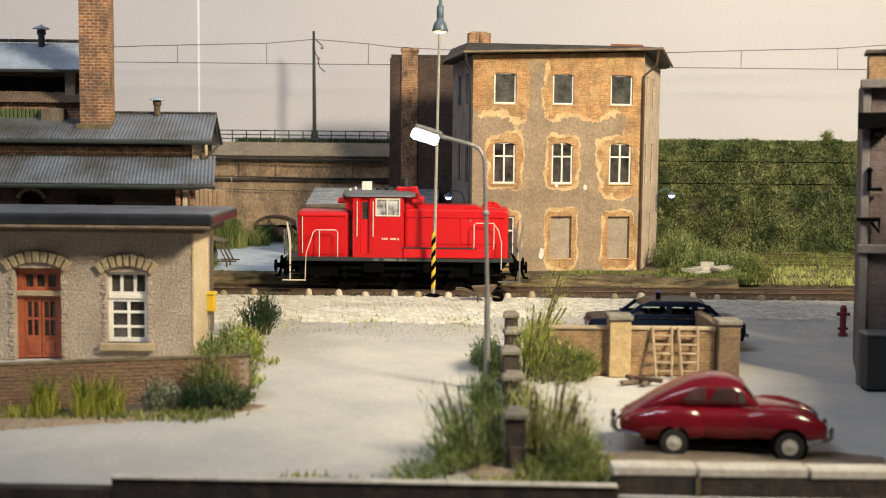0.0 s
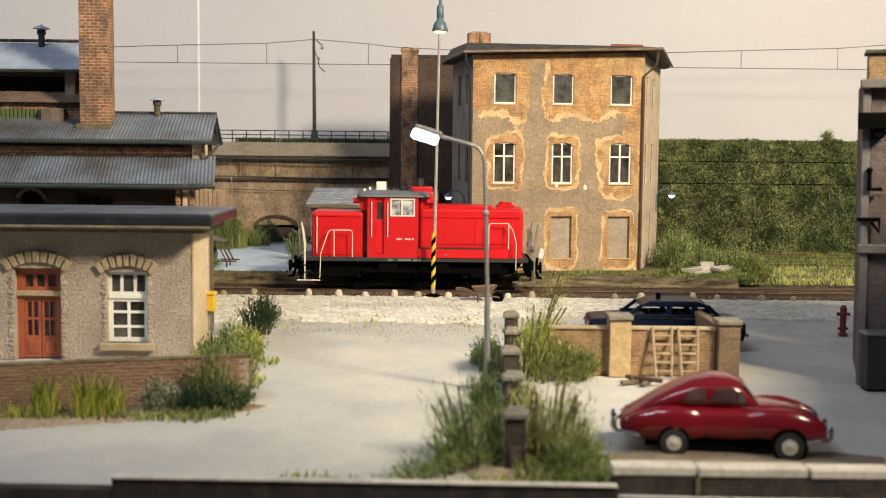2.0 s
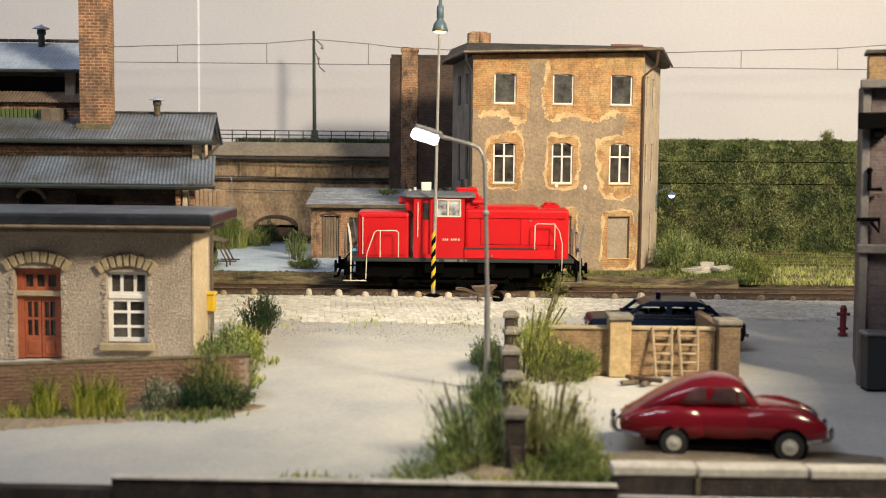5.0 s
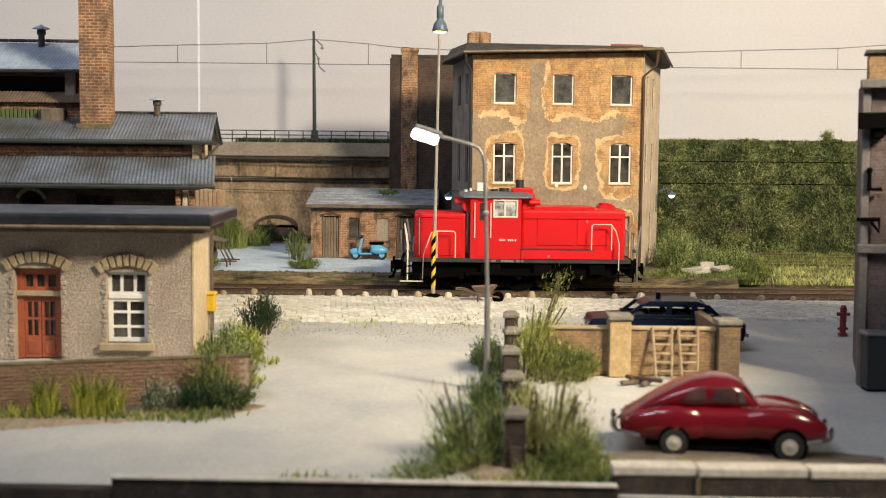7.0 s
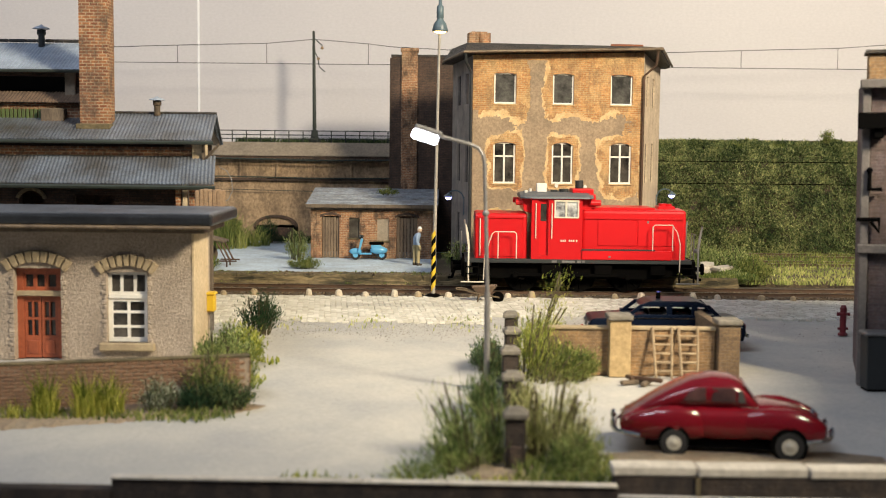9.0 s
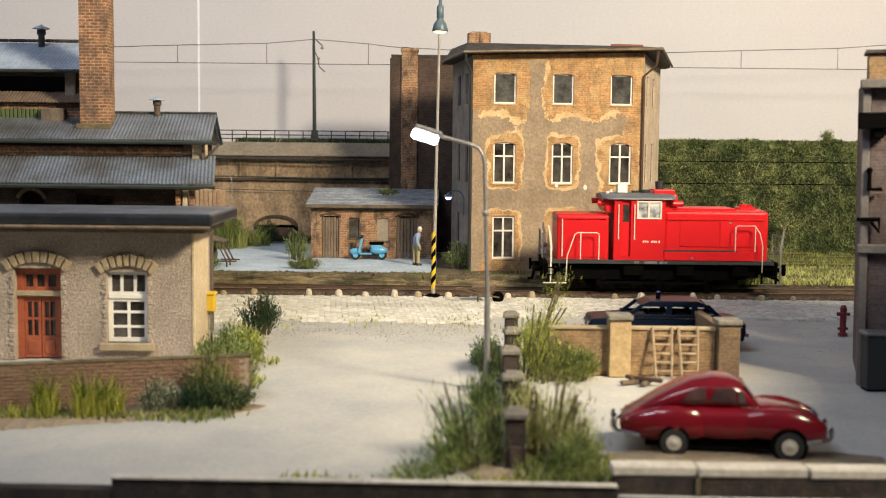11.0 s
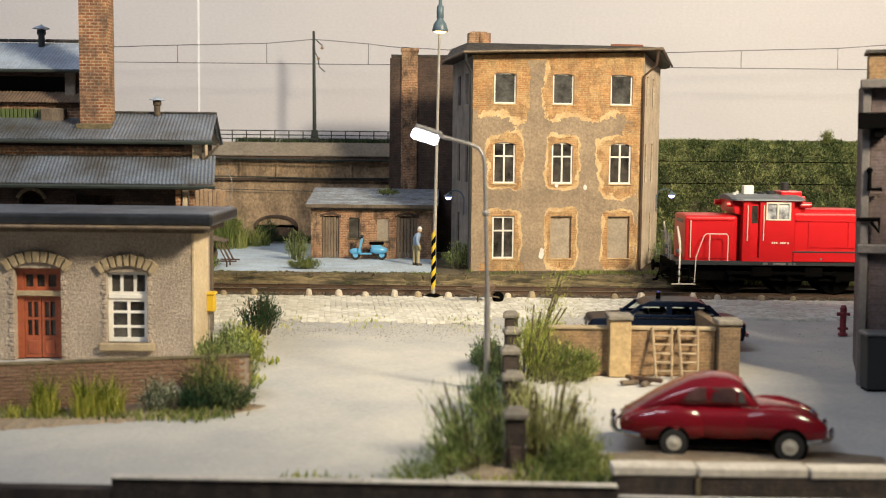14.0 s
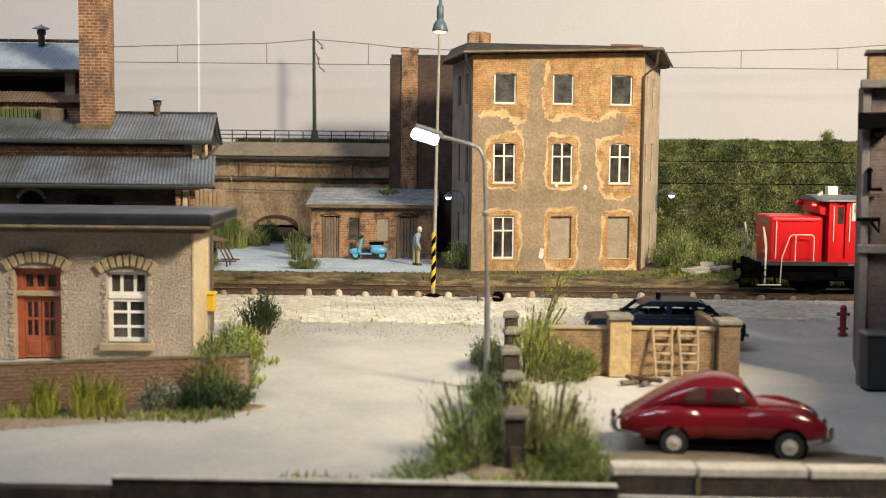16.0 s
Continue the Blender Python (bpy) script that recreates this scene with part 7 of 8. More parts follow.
def figure_mat():
    m = bpy.data.materials.new("painted_figure")
    m.use_nodes = True
    nt = m.node_tree
    tc, sep, mr, rp = (nt.nodes.new("ShaderNode" + k) for k in ("TexCoord", "SeparateXYZ", "MapRange", "ValToRGB"))
    nt.links.new(tc.outputs["Object"], sep.inputs[0])
    nt.links.new(sep.outputs["Z"], mr.inputs[0])
    mr.inputs[1].default_value, mr.inputs[2].default_value = 0.44 * K, 2.24 * K
    nt.links.new(mr.outputs[0], rp.inputs[0])
    rp.color_ramp.interpolation = "CONSTANT"
    bands = rp.color_ramp.elements
    bands[0].color = (0.05, 0.035, 0.02, 1)
    bands[1].position, bands[1].color = 0.93, (0.7, 0.7, 0.66, 1)
    for at, tone in ((0.065, (0.36, 0.29, 0.15, 1)), (0.52, (0.25, 0.33, 0.45, 1)), (0.83, (0.55, 0.40, 0.28, 1))):
        bands.new(at).color = tone
    nt.links.new(rp.outputs[0], nt.nodes["Principled BSDF"].inputs["Base Color"])
    nt.nodes["Principled BSDF"].inputs["Roughness"].default_value = 0.7
    return m


M_FIGURE = figure_mat()


def figurine():
    """A painted model figure, kept as one plain shape."""
    bm = B()
    x, y, z = -1.19, 53.6, 0.44
    for dx, dy in ((-0.1, 0.09), (0.07, -0.09)):
        lathe(bm, [(0.09, 0.0), (0.085, 0.1), (0.075, 0.12), (0.085, 0.45), (0.11, 0.85), (0.08, 0.95)], x + dx, y + dy, z, 10)
        box(bm, x + dx - 0.08, x + dx + 0.17, y + dy - 0.07, y + dy + 0.07, z, z + 0.09, 0.03, 1)
    torso = [(x - 0.01, 0.15, 0.84), (x - 0.03, 0.16, 1.0), (x - 0.02, 0.19, 1.2), (x + 0.03, 0.2, 1.36), (x + 0.06, 0.13, 1.46), (x + 0.09, 0.07, 1.5)]
    loft(bm, [[(cx + w * 0.8 * math.cos(k * math.pi / 6), y + w * 1.2 * math.sin(k * math.pi / 6), z + h) for k in range(12)] for cx, w, h in torso])
    ball(bm, (x + 0.13, y, z + 1.63), 0.125, 10, (1.0, 0.9, 1.15))
    for sy in (-1, 1):
        tube(bm, [(x + 0.03, y + sy * 0.25, z + 1.38), (x + 0.0, y + sy * 0.29, z + 1.1), (x + 0.13, y + sy * 0.27, z + 0.84), (x + 0.16, y + sy * 0.26, z + 0.74)], 0.062, 7)
    whole("figurine", bm, M_FIGURE, "small plain painted figurine standing by the shed door", "figurine", smooth=True)


figurine()


def hydrant():
    t = thing("fire_hydrant", 12.8, 37.5, -0.01, 0, "dark red pillar fire hydrant", "hydrant")
    bm = B()
    lathe(bm, [(0.15, 0), (0.15, 0.06), (0.1, 0.1), (0.1, 0.62), (0.13, 0.65), (0.13, 0.72), (0.1, 0.75), (0.11, 0.88), (0.06, 0.97)], 0, 0, 0, 14)
    part("barrel", bm, M_HYDRANT, t)
    for s in (-1, 1):
        bm = B()
        rod(bm, (0, 0, 0.68), (s * 0.2, -0.02, 0.68), 0.06, n=10)
        part("outlet", bm, M_HYDRANT, t)
        bm = B()
        rod(bm, (0, 0, 0.22), (s * 0.16, -0.02, 0.22), 0.04, n=8)
        part("lug", bm, M_HYDRANT, t)


hydrant()


# ---- edge stones and cobbles by the track ----
def marker_stones():
    rs = random.Random(4)
    for px in (-8.45, -7.3, -5.2, -4.05, -2.98, -1.9, -0.92, 0.22, 2.55, 3.5, 6.7, 7.75, 9.7, 10.7, 12.4, 13.6):
        bm = B()
        w, h = rs.uniform(0.13, 0.18), rs.uniform(0.26, 0.38)
        lathe(bm, [(w, 0), (w * 0.95, h * 0.5), (w * 0.75, h * 0.85), (w * 0.3, h)], 0, 0, 0, 8)
        ob = part("marker_stone", bm, M_SANDSTONE if rs.random() < 0.4 else M_WHITESTONE, None, at=(px + rs.uniform(-0.04, 0.04), 45.62, -0.12 + 0.06, rs.uniform(-5, 5), rs.uniform(-5, 5), rs.uniform(0, 90)))
        tagged(ob, "small pale rounded marker stone beside the rail", "stone", "marker stones along the track")


M_WHITESTONE = mat("limewashed_stone", (0.62, 0.54, 0.42), (0.46, 0.38, 0.28), 0.9, scale=4, fine=14, bump=0.3)
marker_stones()


def wheelbarrow():
    t = thing("wheelbarrow", 2.1, 44.5, -0.01, 0, "rusty brown wheelbarrow with a black wheel beside the track", "wheelbarrow")
    bm = B()
    m = Matrix.Translation((0, 0, 0.2)) @ Matrix.Rotation(math.pi / 2, 4, "X")
    bmesh.ops.create_cone(bm, cap_ends=True, segments=20, radius1=0.22, radius2=0.22, depth=0.16, matrix=m)
    bmesh.ops.bevel(bm, geom=[e for e in bm.edges if len({round(v.co.y, 3) for v in e.verts}) == 1], offset=0.045, segments=2, affect="EDGES")
    part("wheel", bm, M_BLACK, t)
    bm = B()
    lo = [bm.verts.new(p) for p in ((-0.78, -0.2, 0.36), (-0.3, -0.2, 0.36), (-0.3, 0.2, 0.36), (-0.78, 0.2, 0.36))]
    hi = [bm.verts.new(p) for p in ((-1.0, -0.32, 0.6), (-0.05, -0.32, 0.66), (-0.05, 0.32, 0.66), (-1.0, 0.32, 0.6))]
    inn = [bm.verts.new((v.co.x * 0.95 - 0.02, v.co.y * 0.93, v.co.z)) for v in hi]
    low = [bm.verts.new((v.co.x, v.co.y * 0.9, 0.4)) for v in lo]
    bm.faces.new(lo[::-1])
    bm.faces.new(low)
    for i in range(4):
        j = (i + 1) % 4
        bm.faces.new((lo[i], lo[j], hi[j], hi[i]))
        bm.faces.new((hi[i], hi[j], inn[j], inn[i]))
        bm.faces.new((inn[i], inn[j], low[j], low[i]))
    part("tub", bm, M_TIMBER2, t, "rusty brown tub")
    for s in (-1, 1):
        bm = B()
        tube(bm, [(0.05, s * 0.1, 0.2), (-0.7, s * 0.24, 0.34), (-1.3, s * 0.28, 0.5), (-1.6, s * 0.28, 0.52)], 0.03)
        part("handle", bm, M_GUTTER, t)
        bm = B()
        tube(bm, [(-0.7, s * 0.24, 0.36), (-0.8, s * 0.26, 0.0)], 0.028)
        part("leg", bm, M_GUTTER, t)


wheelbarrow()


def cobbles():
    """A band of small setts; the nearest to the gate are single pieces, the rest are joined."""
    road = bpy.data.objects["road"]
    rs = random.Random(11)
    bm = B()
    box(bm, -0.097, 0.097, -0.12, 0.12, -0.03, 0.05)
    top = [v for v in bm.verts if v.co.z > 0]
    for v in top:
        v.co.x *= 0.74
        v.co.y *= 0.8
    first = None
    vs, fs = [], []
    y = 38.6
    singles = 0
    while y < 45.8:
        x = -10.5 - (y - 42) * 0.10
        while x < 18:
            reach = 39.2 + 1.3 * noise.noise(Vector((x * 0.3, 2, 0))) + (1.6 if x > 1.5 else 0)
            if y > reach + rs.uniform(-0.25, 0.25):
                sx, sy, dz = rs.uniform(0.9, 1.06), rs.uniform(0.9, 1.08), rs.uniform(-0.016, 0.012)
                if 42.6 < y < 43.7 and -4.2 < x < 0.8 and singles < 290:
                    singles += 1
                    if first is None:
                        first = part("cobble", bm, M_COBBLE1, road, at=(x, y, 0))
                    o = new("cobble", first.data)
                    o.parent = road
                    o.matrix_basis = pose(x * K, y * K, dz * K, 0, 0, rs.uniform(-8, 8))
                else:
                    i = len(vs)
                    jx, jy = rs.uniform(-0.02, 0.02), rs.uniform(-0.03, 0.03)
                    for zz, k in ((-0.03, 1.0), (0.035, 0.94), (0.05, 0.68)):
                        for ax, ay in ((-1, -1), (1, -1), (1, 1), (-1, 1)):
                            vs.append((x + ax * 0.1 * sx * k + jx, y + ay * 0.124 * sy * k + jy, dz * 1.2 + zz * 0.95))
                    for r0 in (0, 4):
                        for k in range(4):
                            fs.append((i + r0 + k, i + r0 + (k + 1) % 4, i + r0 + 4 + (k + 1) % 4, i + r0 + 4 + k))
                    fs.append((i + 8, i + 9, i + 10, i + 11))
            x += 0.2
        y += 0.25
    whole_raw("cobble_paving", vs, fs, M_COBBLE, "", "", "stuff", parent=road)


M_COBBLE1 = mat("single_cobble", (0.60, 0.57, 0.49), (0.44, 0.41, 0.34), 0.9, scale=5, fine=20, bump=0.3)
cobbles()
garden_wall()

# ---- greenery ----
M_LEAF_L = island_mat("light_bush_leaf", (0.05, 0.09, 0.025), (0.24, 0.31, 0.10), (0.58, 0.60, 0.26), 0.8, 0.45)
M_GREYLEAF = island_mat("grey_green_leaf", (0.07, 0.10, 0.05), (0.20, 0.23, 0.13), (0.60, 0.60, 0.48))
M_GRASS_T = island_mat("tall_grass_blade", (0.07, 0.105, 0.012), (0.27, 0.30, 0.04), (0.62, 0.57, 0.12))
M_FEATHER_G = island_mat("green_feathery_leaf", (0.06, 0.11, 0.03), (0.24, 0.32, 0.09), (0.60, 0.62, 0.26), 0.8, 0.5)
M_FEATHER = island_mat("feathery_leaf", (0.18, 0.21, 0.065), (0.42, 0.43, 0.16), (0.68, 0.64, 0.33), 0.8, 0.5)
M_FEATHER_D = island_mat("dark_feathery_leaf", (0.03, 0.06, 0.02), (0.09, 0.14, 0.045), (0.22, 0.27, 0.10), 0.8, 0.4)
M_LEAF_D2 = island_mat("blue_green_leaf", (0.02, 0.045, 0.02), (0.07, 0.11, 0.045), (0.20, 0.24, 0.10))
shrub("shrub", -5.6, 30.3, 0, 0.7, 1.0, 1.3, 44, 60, 0.085, M_LEAF_L, "loose yellow-green shrub beside the gatehouse", 1)
shrub("shrub", -5.4, 31.6, 0, 0.5, 1.0, 0.95, 40, 60, 0.10, M_LEAF_Y, "low yellow-green shrub beside the gatehouse", 2)
shrub("shrub", -5.1, 27.6, 0, 0.7, 0.6, 1.25, 40, 60, 0.09, M_LEAF, "tangled olive shrub over the wall's end", 3)
shrub("shrub", -5.65, 36.5, 0, 0.62, 0.6, 1.35, 24, 60, 0.09, M_LEAF_D, "small dark green conifer shrub", 4)
shrub("shrub", -4.75, 26.0, 0, 0.7, 0.4, 0.7, 36, 50, 0.08, M_LEAF_D2, "dark olive shrub at the foot of the garden wall", 5)
shrub("shrub", -5.15, 26.25, 0, 0.5, 0.3, 1.35, 26, 30, 0.12, M_LEAF, "tangled olive creeper hanging on the garden wall", 17, slim=0.6)
shrub("shrub", -6.25, 25.6, 0, 0.5, 0.3, 0.85, 22, 34, 0.08, M_GREYLEAF, "grey-green flowering weed by the garden wall", 6)
shrub("shrub", -5.4, 25.7, 0, 0.4, 0.3, 0.6, 16, 50, 0.08, M_LEAF_D, "dark weed by the garden wall", 61)
for k, (x, y, r, h, n) in enumerate(((-8.5, 25.05, 0.26, 1.2, 170), (-7.65, 25.15, 0.3, 1.25, 190), (-7.2, 25.3, 0.3, 1.15, 120), (-9.1, 25.0, 0.3, 0.5, 60))):
    tuft(x, y, 0, r, h, n, M_GRASS_T, "tall yellow-green grass tuft by the garden wall", 20 + k)
grass_area("grass", -10, -4.2, 24.7, 25.5, 0, 700, 0.22, M_LEAF, "short dark grass along the garden wall", 31, 0.42)
grass_area("grass", -5.0, -4.4, 26, 32, 0, 300, 0.18, M_LEAF_Y, "short grass at the road's edge", 32, 0.5)
grass_area("grass", -7, 2, 37.2, 40.4, 0, 260, 0.16, M_GRASS, "sparse weeds along the cobbles' edge", 33, 0.62)

# along the fence
for k, (x, y, r, h, st, lean) in enumerate(((1.0, 21.75, 0.26, 1.4, 34, -0.05), (0.55, 21.4, 0.36, 1.15, 36, -0.1), (0.12, 21.15, 0.3, 0.7, 22, -0.2), (-0.45, 20.7, 0.45, 0.3, 16, -0.2), (0.4, 22.5, 0.4, 1.5, 14, -0.2))):
    shrub("shrub", x, y, 0, r, r * 1.1, h, st, 19, 0.16, M_FEATHER_G, "feathery green shrub along the fence", 80 + k, slim=0.36, lean=(lean, 0))
shrub("shrub", 0.95, 25.6, 0, 0.3, 1.3, 0.95, 50, 22, 0.15, M_FEATHER_D, "loose dark green shrub along the fence", 8, slim=0.42)
shrub("shrub", 1.2, 30.5, 0, 0.4, 1.8, 0.9, 40, 44, 0.09, M_LEAF_D2, "dark green weeds round the lamp post", 9)
for k, (x, y, r, h, st, lean) in enumerate(((1.8, 21.9, 0.24, 1.4, 26, 0.0), (2.2, 21.8, 0.32, 1.55, 34, 0.1), (2.45, 21.3, 0.3, 1.0, 30, 0.15), (2.2, 22.6, 0.4, 1.6, 12, 0.12))):
    shrub("shrub", x, y, 0, r, r * 1.1, h, st, 20, 0.16, M_FEATHER, "tall feathery pale green shrub by the fence", 90 + k, slim=0.34, lean=(lean, 0))
shrub("shrub", 1.75, 24.6, 0, 0.28, 1.2, 1.0, 36, 22, 0.17, M_FEATHER, "feathery pale green weeds between the fence posts", 73, slim=0.36)
shrub("shrub", 2.5, 21.0, 0, 0.45, 0.4, 0.7, 40, 20, 0.15, M_FEATHER_G, "low feathery green shrub by the fence", 11, slim=0.4)
shrub("shrub", 2.3, 29.9, 0, 0.42, 0.9, 1.55, 34, 26, 0.16, M_LEAF_Y, "bright yellow-green creeper by the fence", 12, slim=0.45, lean=(0.1, 0))
shrub("shrub", 2.75, 29.5, 0, 0.75, 0.7, 1.05, 30, 26, 0.13, M_LEAF, "sprawling green creeper before the yard wall", 16, slim=0.5, lean=(0.25, 0))
shrub("shrub", 3.35, 29.9, 0, 0.8, 0.5, 0.85, 46, 55, 0.09, M_LEAF, "green weeds before the yard wall", 13)
shrub("shrub", 2.5, 33.2, 0, 0.35, 0.7, 1.5, 22, 26, 0.17, M_LEAF_Y, "tall yellow-green shrub behind the fence", 14, lean=(0.12, 0), slim=0.45)
shrub("shrub", 2.72, 33.2, 0, 0.22, 0.2, 2.35, 7, 60, 0.12, M_LEAF_Y, "tall thin weed spike behind the fence", 15, lean=(0.26, 0), slim=0.5)
grass_area("grass", -2.8, 1.3, 19.95, 20.6, 0, 300, 0.2, M_LEAF_Y, "short yellow-green grass along the front ledge", 34, 0.5)
grass_area("grass", 1.3, 3.2, 20.2, 22, 0, 700, 0.3, M_LEAF, "short grass by the front wall", 35, 0.4)

# behind the track
for k, (x, y, rx, ry, h, s, m) in enumerate(((10.5, 53.2, 0.8, 0.7, 2.2, 44, M_LEAF_L), (11.7, 54.2, 1.1, 0.9, 1.7, 50, M_LEAF_L), (13.0, 52.4, 0.9, 0.6, 1.5, 44, M_LEAF_L), (9.9, 50.2, 0.7, 0.4, 0.7, 34, M_LEAF), (13.3, 50.6, 0.9, 0.5, 1.2, 40, M_LEAF), (10.9, 56.0, 0.7, 0.9, 2.4, 34, M_LEAF_L), (12.2, 50.0, 0.8, 0.3, 0.6, 30, M_LEAF_L))):
    shrub("shrub", x, y, 0.1, rx, ry, h, s, 70, 0.11, m, "loose green bush beside the house and track", 40 + k)
shrub("shrub", -10.2, 51.0, 0.44, 0.5, 0.3, 0.8, 22, 40, 0.09, M_LEAF, "small weed under the hand cart", 58)
shrub("shrub", -6.85, 55.7, 0.44, 0.6, 0.45, 1.5, 22, 44, 0.09, M_LEAF_L, "straggly green weed at the shed corner", 50)
shrub("shrub", -6.0, 51.6, 0.44, 0.8, 0.35, 0.5, 30, 46, 0.08, M_LEAF, "low green weed on the yard", 51)
shrub("shrub", 0.8, 52.1, 0.44, 0.75, 0.4, 1.2, 30, 50, 0.09, M_LEAF_L, "green weed at the house corner", 52)
shrub("shrub", -11.6, 63.5, 0.44, 1.0, 0.8, 1.9, 40, 60, 0.10, M_LEAF, "green bush by the retaining wall", 53)
shrub("shrub", -9.6, 64.8, 0.44, 0.5, 0.4, 1.4, 20, 60, 0.09, M_LEAF_D, "dark green bush by the retaining wall arch", 54)
shrub("shrub", -8.1, 64.6, 0.44, 1.4, 0.4, 0.6, 40, 60, 0.08, M_LEAF_D, "dark ground cover along the retaining wall", 55)
tuft(-11.2, 61.5, 0.44, 1.0, 2.3, 320, M_LEAF, "tall arching green grass by the retaining wall", 71, bend=1.1)
tuft(-9.9, 63.0, 0.44, 0.7, 1.4, 180, M_LEAF, "arching green grass by the retaining wall", 72, bend=1.1)
shrub("shrub", -2.7, 57.6, 3.45, 0.5, 0.3, 0.35, 16, 40, 0.07, M_LEAF, "small green weed on the shed roof", 56)
grass_area("grass", 12.5, 30, 49.9, 57.2, 0.12, 7500, 0.22, M_GRASS, "bright yellow-green grass between the sidings", 36, 0.3)
grass_area("grass", 13.5, 30, 57.0, 64.2, 0.16, 6000, 0.3, M_LEAF, "green weeds on the far sidings", 37, 0.4)
grass_area("grass", 9.0, 13.2, 49.1, 51.2, 0.44, 1500, 0.22, M_LEAF, "rough grass and weeds at the end of the platform", 41, 0.4)
grass_area("grass", -14, 10, 49.15, 50.3, 0.45, 2600, 0.10, M_LEAF, "patchy moss and low weeds on the platform edge", 42, 0.72)
grass_area("grass", 1.0, 10.2, 50.5, 51.15, 0.44, 700, 0.2, M_LEAF, "thin weeds along the foot of the tall house", 43, 0.55)
grass_area("grass", -14, 11, 48.8, 49.2, 0.1, 1400, 0.14, M_LEAF, "sparse moss and weeds on the platform face", 38, 0.5)


def stone_heap():
    """Flat pale slabs dumped beside the house."""
    rs = random.Random(21)
    t = thing("stone_heap", 11.2, 51.3, 0.3, 0, "heap of pale broken concrete slabs in the weeds", "rubble")
    for k in range(9):
        bm = B()
        w, d = rs.uniform(0.3, 0.75), rs.uniform(0.2, 0.4)
        prism(bm, [(-w, -d), (w * 0.8, -d * rs.uniform(0.7, 1)), (w, d * 0.7), (w * rs.uniform(-0.2, 0.5), d), (-w * 0.8, d * 0.8)], "z", 0.0, rs.uniform(0.1, 0.22), 0.02, 1)
        part("slab", bm, M_SLAB, t, at=(rs.uniform(-1.1, 1.1), rs.uniform(-0.5, 0.5), 0.02 + 0.045 * k, rs.uniform(-9, 9), rs.uniform(-7, 7), rs.uniform(0, 360)))


M_SLAB = mat("pale_broken_concrete", (0.52, 0.48, 0.40), (0.34, 0.30, 0.24), 0.9, scale=2, fine=9, bump=0.5)
stone_heap()


def bank_growth():
    """Thick weeds all over the embankment."""
    rs = random.Random(77)
    prof = [(64.2, 0.1), (65.0, 1.2), (66.2, 2.8), (67.4, 4.3), (68.6, 5.5), (69.6, 6.0), (70.4, 6.05)]
    pts = []
    for _ in range(150000):
        x = rs.uniform(9.8, 27)
        s = rs.random() * (len(prof) - 1)
        k = int(s)
        (ya, za), (yb, zb) = prof[k], prof[k + 1]
        f = s - k
        d = 0.34 * noise.noise(Vector((x * 0.9, s * 1.5, 3))) + 0.2 * noise.noise(Vector((x * 3, s * 5, 9)))
        pts.append((x, ya + (yb - ya) * f - 0.15 - d - rs.random() * 0.22, za + (zb - za) * f + 0.08 + d * 0.6 + rs.random() * 0.14))
    vs, fs = leaf_cloud(pts, 0.12, rs)
    whole_raw("weeds", vs, fs, M_EMBANK, "dense dark and olive green weeds on the bank", "weeds", "stuff")


bank_growth()
grass_area("grass", -12, -2.4, 67.6, 68.6, 5.95, 2600, 0.3, M_LEAF_D2, "blue-green grass strip behind the railing", 40, 0.3)
grass_area("grass", 9.5, 28, 68.9, 70.3, 5.85, 6000, 0.36, M_LEAF, "rough blue-green grass along the top of the bank", 39, 0.35)


def scatter_gravel():
    """Loose gravel between the setts and the smooth road."""
    rs = random.Random(5)
    vs, fs = [], []
    for _ in range(5200):
        x = rs.uniform(-6.5, 15)
        y = rs.gauss(38.0 if x < 2 else 39.0, 1.1)
        if x > 8:
            if rs.random() < 0.9:
                continue
            y = rs.uniform(31, 42)
        r = rs.uniform(0.01, 0.03)
        a = rs.uniform(0, 6.28)
        i = len(vs)
        for k in range(4):
            vs.append((x + r * math.cos(a + k * 1.57), y + r * math.sin(a + k * 1.57), -0.01))
        vs.append((x + r * 0.2, y, r * 0.8))
        fs += [(i + k, i + (k + 1) % 4, i + 4) for k in range(4)]
    whole_raw("gravel", vs, fs, M_GRAVEL, "loose grey gravel and crumbs on the road", "gravel", "stuff")


M_GRAVEL = island_mat("gravel_stone", (0.20, 0.185, 0.16), (0.34, 0.32, 0.28), (0.52, 0.49, 0.43), 0.9, 0)
scatter_gravel()


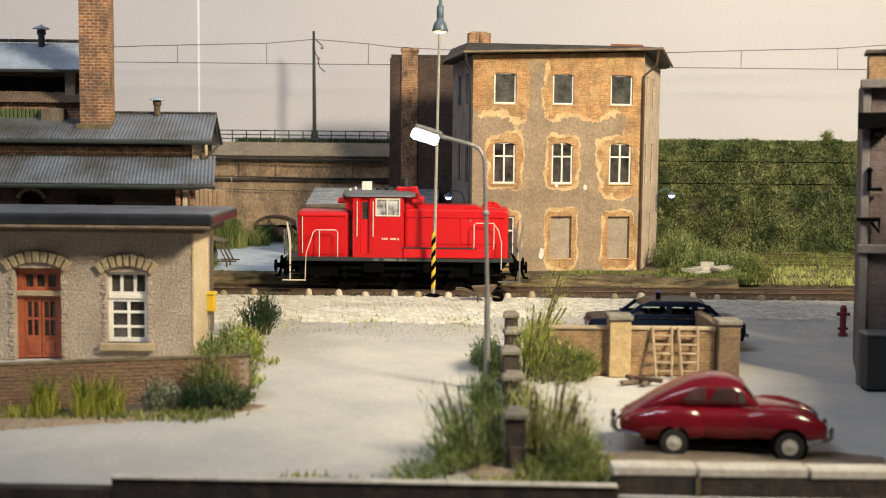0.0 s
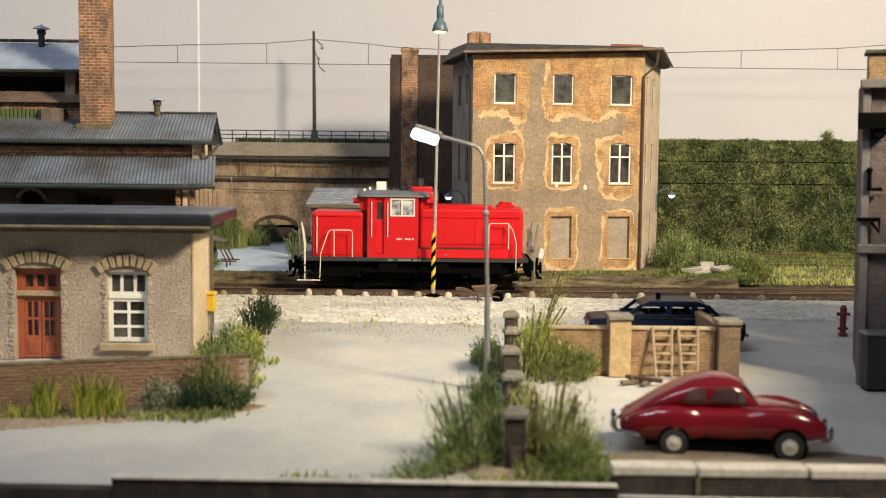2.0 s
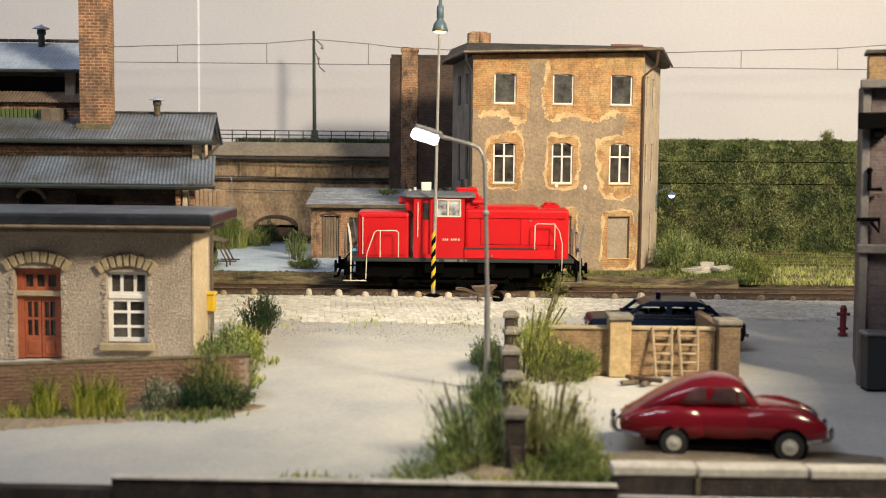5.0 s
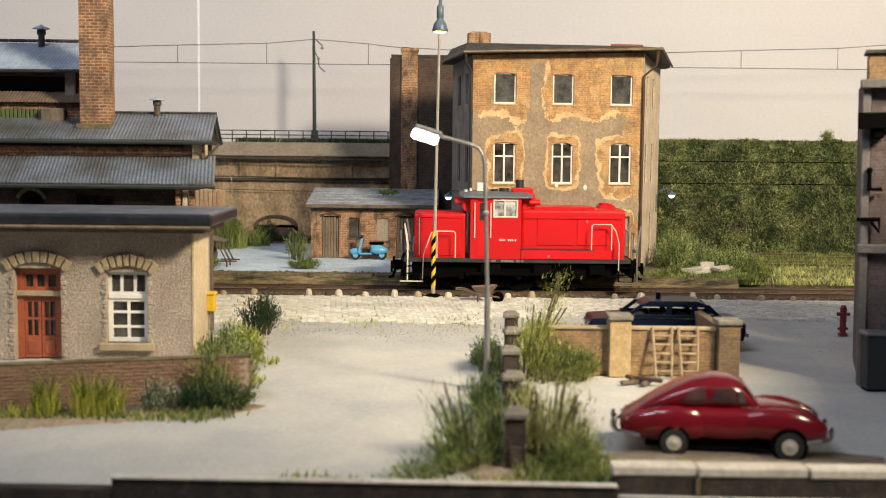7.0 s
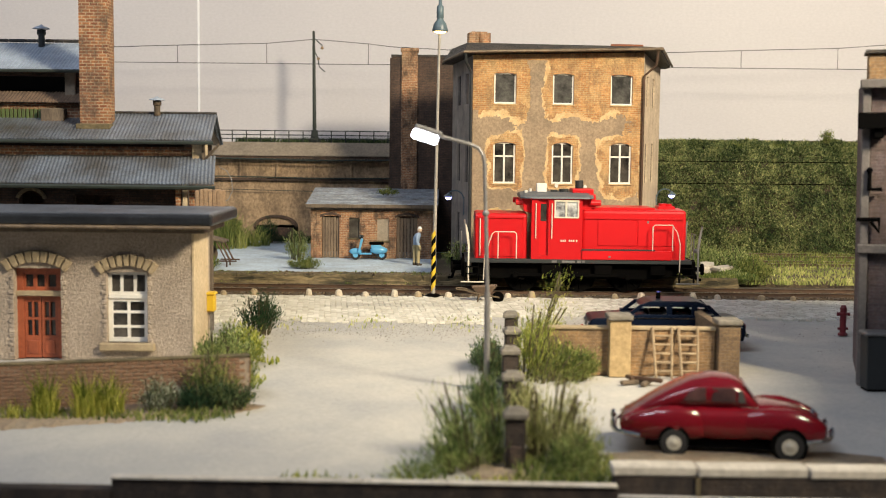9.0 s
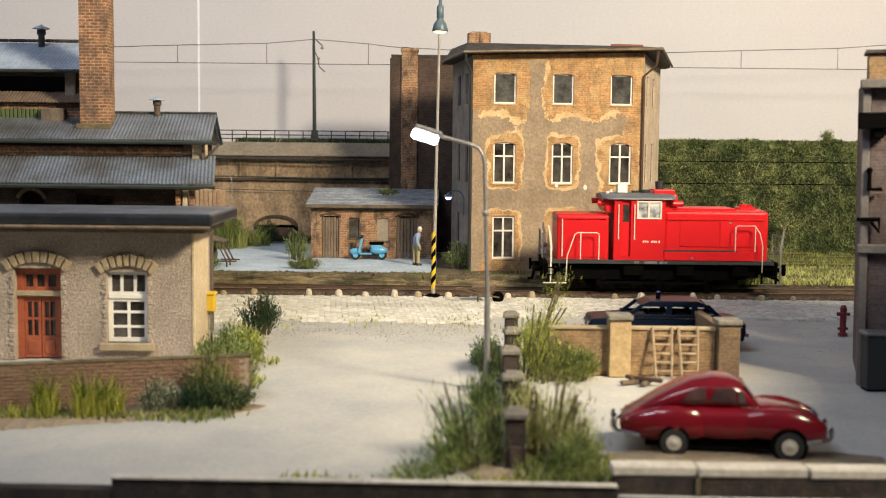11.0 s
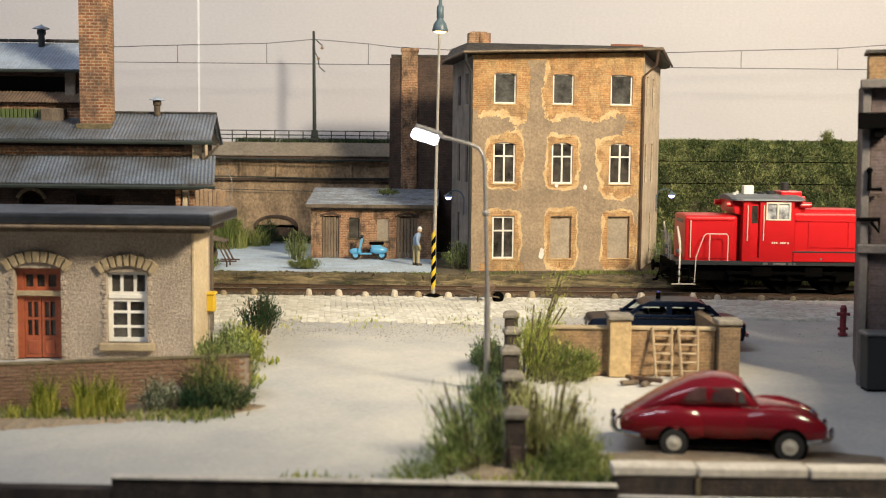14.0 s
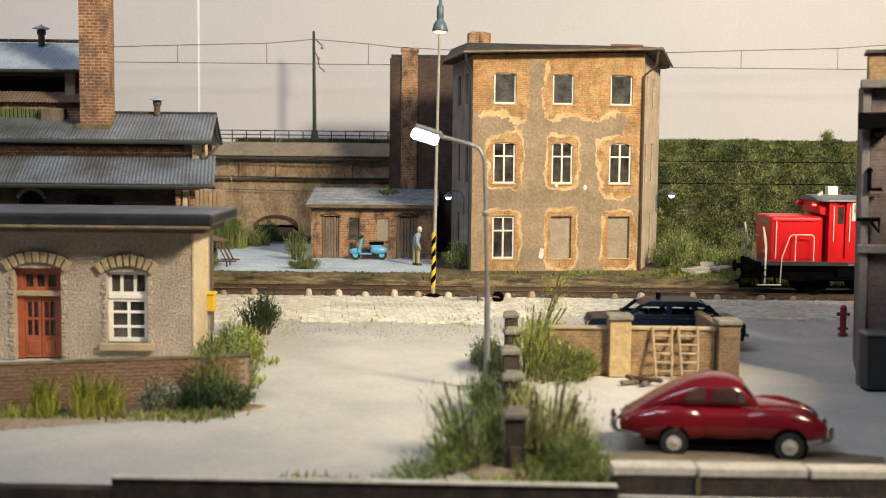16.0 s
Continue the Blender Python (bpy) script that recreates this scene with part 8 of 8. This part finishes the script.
def rubble():
    """Oily stones and crumbs along the platform face and in the track."""
    rs = random.Random(8)
    vs, fs = [], []
    for _ in range(5200):
        x = rs.uniform(-14, 22)
        y = rs.choice((rs.uniform(48.6, 49.05), rs.uniform(47.2, 48.4), rs.uniform(45.85, 46.85), rs.uniform(49.1, 50.2)))
        r = rs.uniform(0.03, 0.085)
        z = 0.46 if y > 49.08 and x < 11 else 0.1 if 48.6 < y and x < 12 else 0.0
        a, i = rs.uniform(0, 6.28), len(vs)
        for k in range(5):
            vs.append((x + r * math.cos(a + k * 1.257), y + r * math.sin(a + k * 1.257), z - 0.01))
        vs.append((x + r * 0.2, y, z + r * rs.uniform(0.6, 1.1)))
        fs += [(i + k, i + (k + 1) % 5, i + 5) for k in range(5)]
    whole_raw("ballast_stones", vs, fs, M_BALLAST, "dark oily ballast stones in the track", "ballast", "stuff")


M_BALLAST = island_mat("ballast_stone", (0.025, 0.018, 0.012), (0.085, 0.06, 0.036), (0.20, 0.15, 0.09), 0.9, 0)
rubble()


def verge(name, x0, x1, edge, back, z, label, slope=0.0):
    """A strip of bare earth with a ragged edge."""
    vs, fs = [], []
    n = 160
    for i in range(n + 1):
        x = x0 + (x1 - x0) * i / n
        f = edge + slope * (x - x0) + 0.3 * noise.noise(Vector((x * 0.7, 5, 0))) + 0.16 * noise.noise(Vector((x * 4, 5, 0))) + 0.1 * noise.noise(Vector((x * 13, 5, 0)))
        e = min(1.0, 6 * min(i, n - i) / n)
        f = back - (back - f) * math.sqrt(e)
        vs += [(x, f, z - 0.05), (x, min(f + 0.12, back), z + 0.035 * e - 0.03 * (1 - e)), (x, back, z + 0.06 * e - 0.03 * (1 - e)), (x, back, z - 0.1)]
    for i in range(n):
        for k in range(3):
            a = i * 4 + k
            fs.append((a, a + 4, a + 5, a + 1))
    whole_raw(name, vs, fs, M_VERGE, label, "verge", "structure", smooth=True)


M_VERGE = mat("verge_earth", (0.26, 0.18, 0.11), (0.36, 0.29, 0.20), 0.95, scale=1.2, fine=10, bump=0.8, grime=0.35)
verge("verge", -10.8, -4.0, 23.5, 26.6, 0.0, "brown earth verge before the garden wall", 0.3)
verge("verge", 3.1, 8.6, 21.0, 22.6, 0.0, "sandy brown earth where the car stands")
verge("verge", 0.2, 3.1, 20.4, 22.4, 0.0, "brown earth verge at the fence's end")
shrub("shrub", 22.2, 69.2, 6.0, 0.35, 0.3, 1.1, 12, 40, 0.10, M_LEAF, "small bush on top of the bank", 57)


motions()
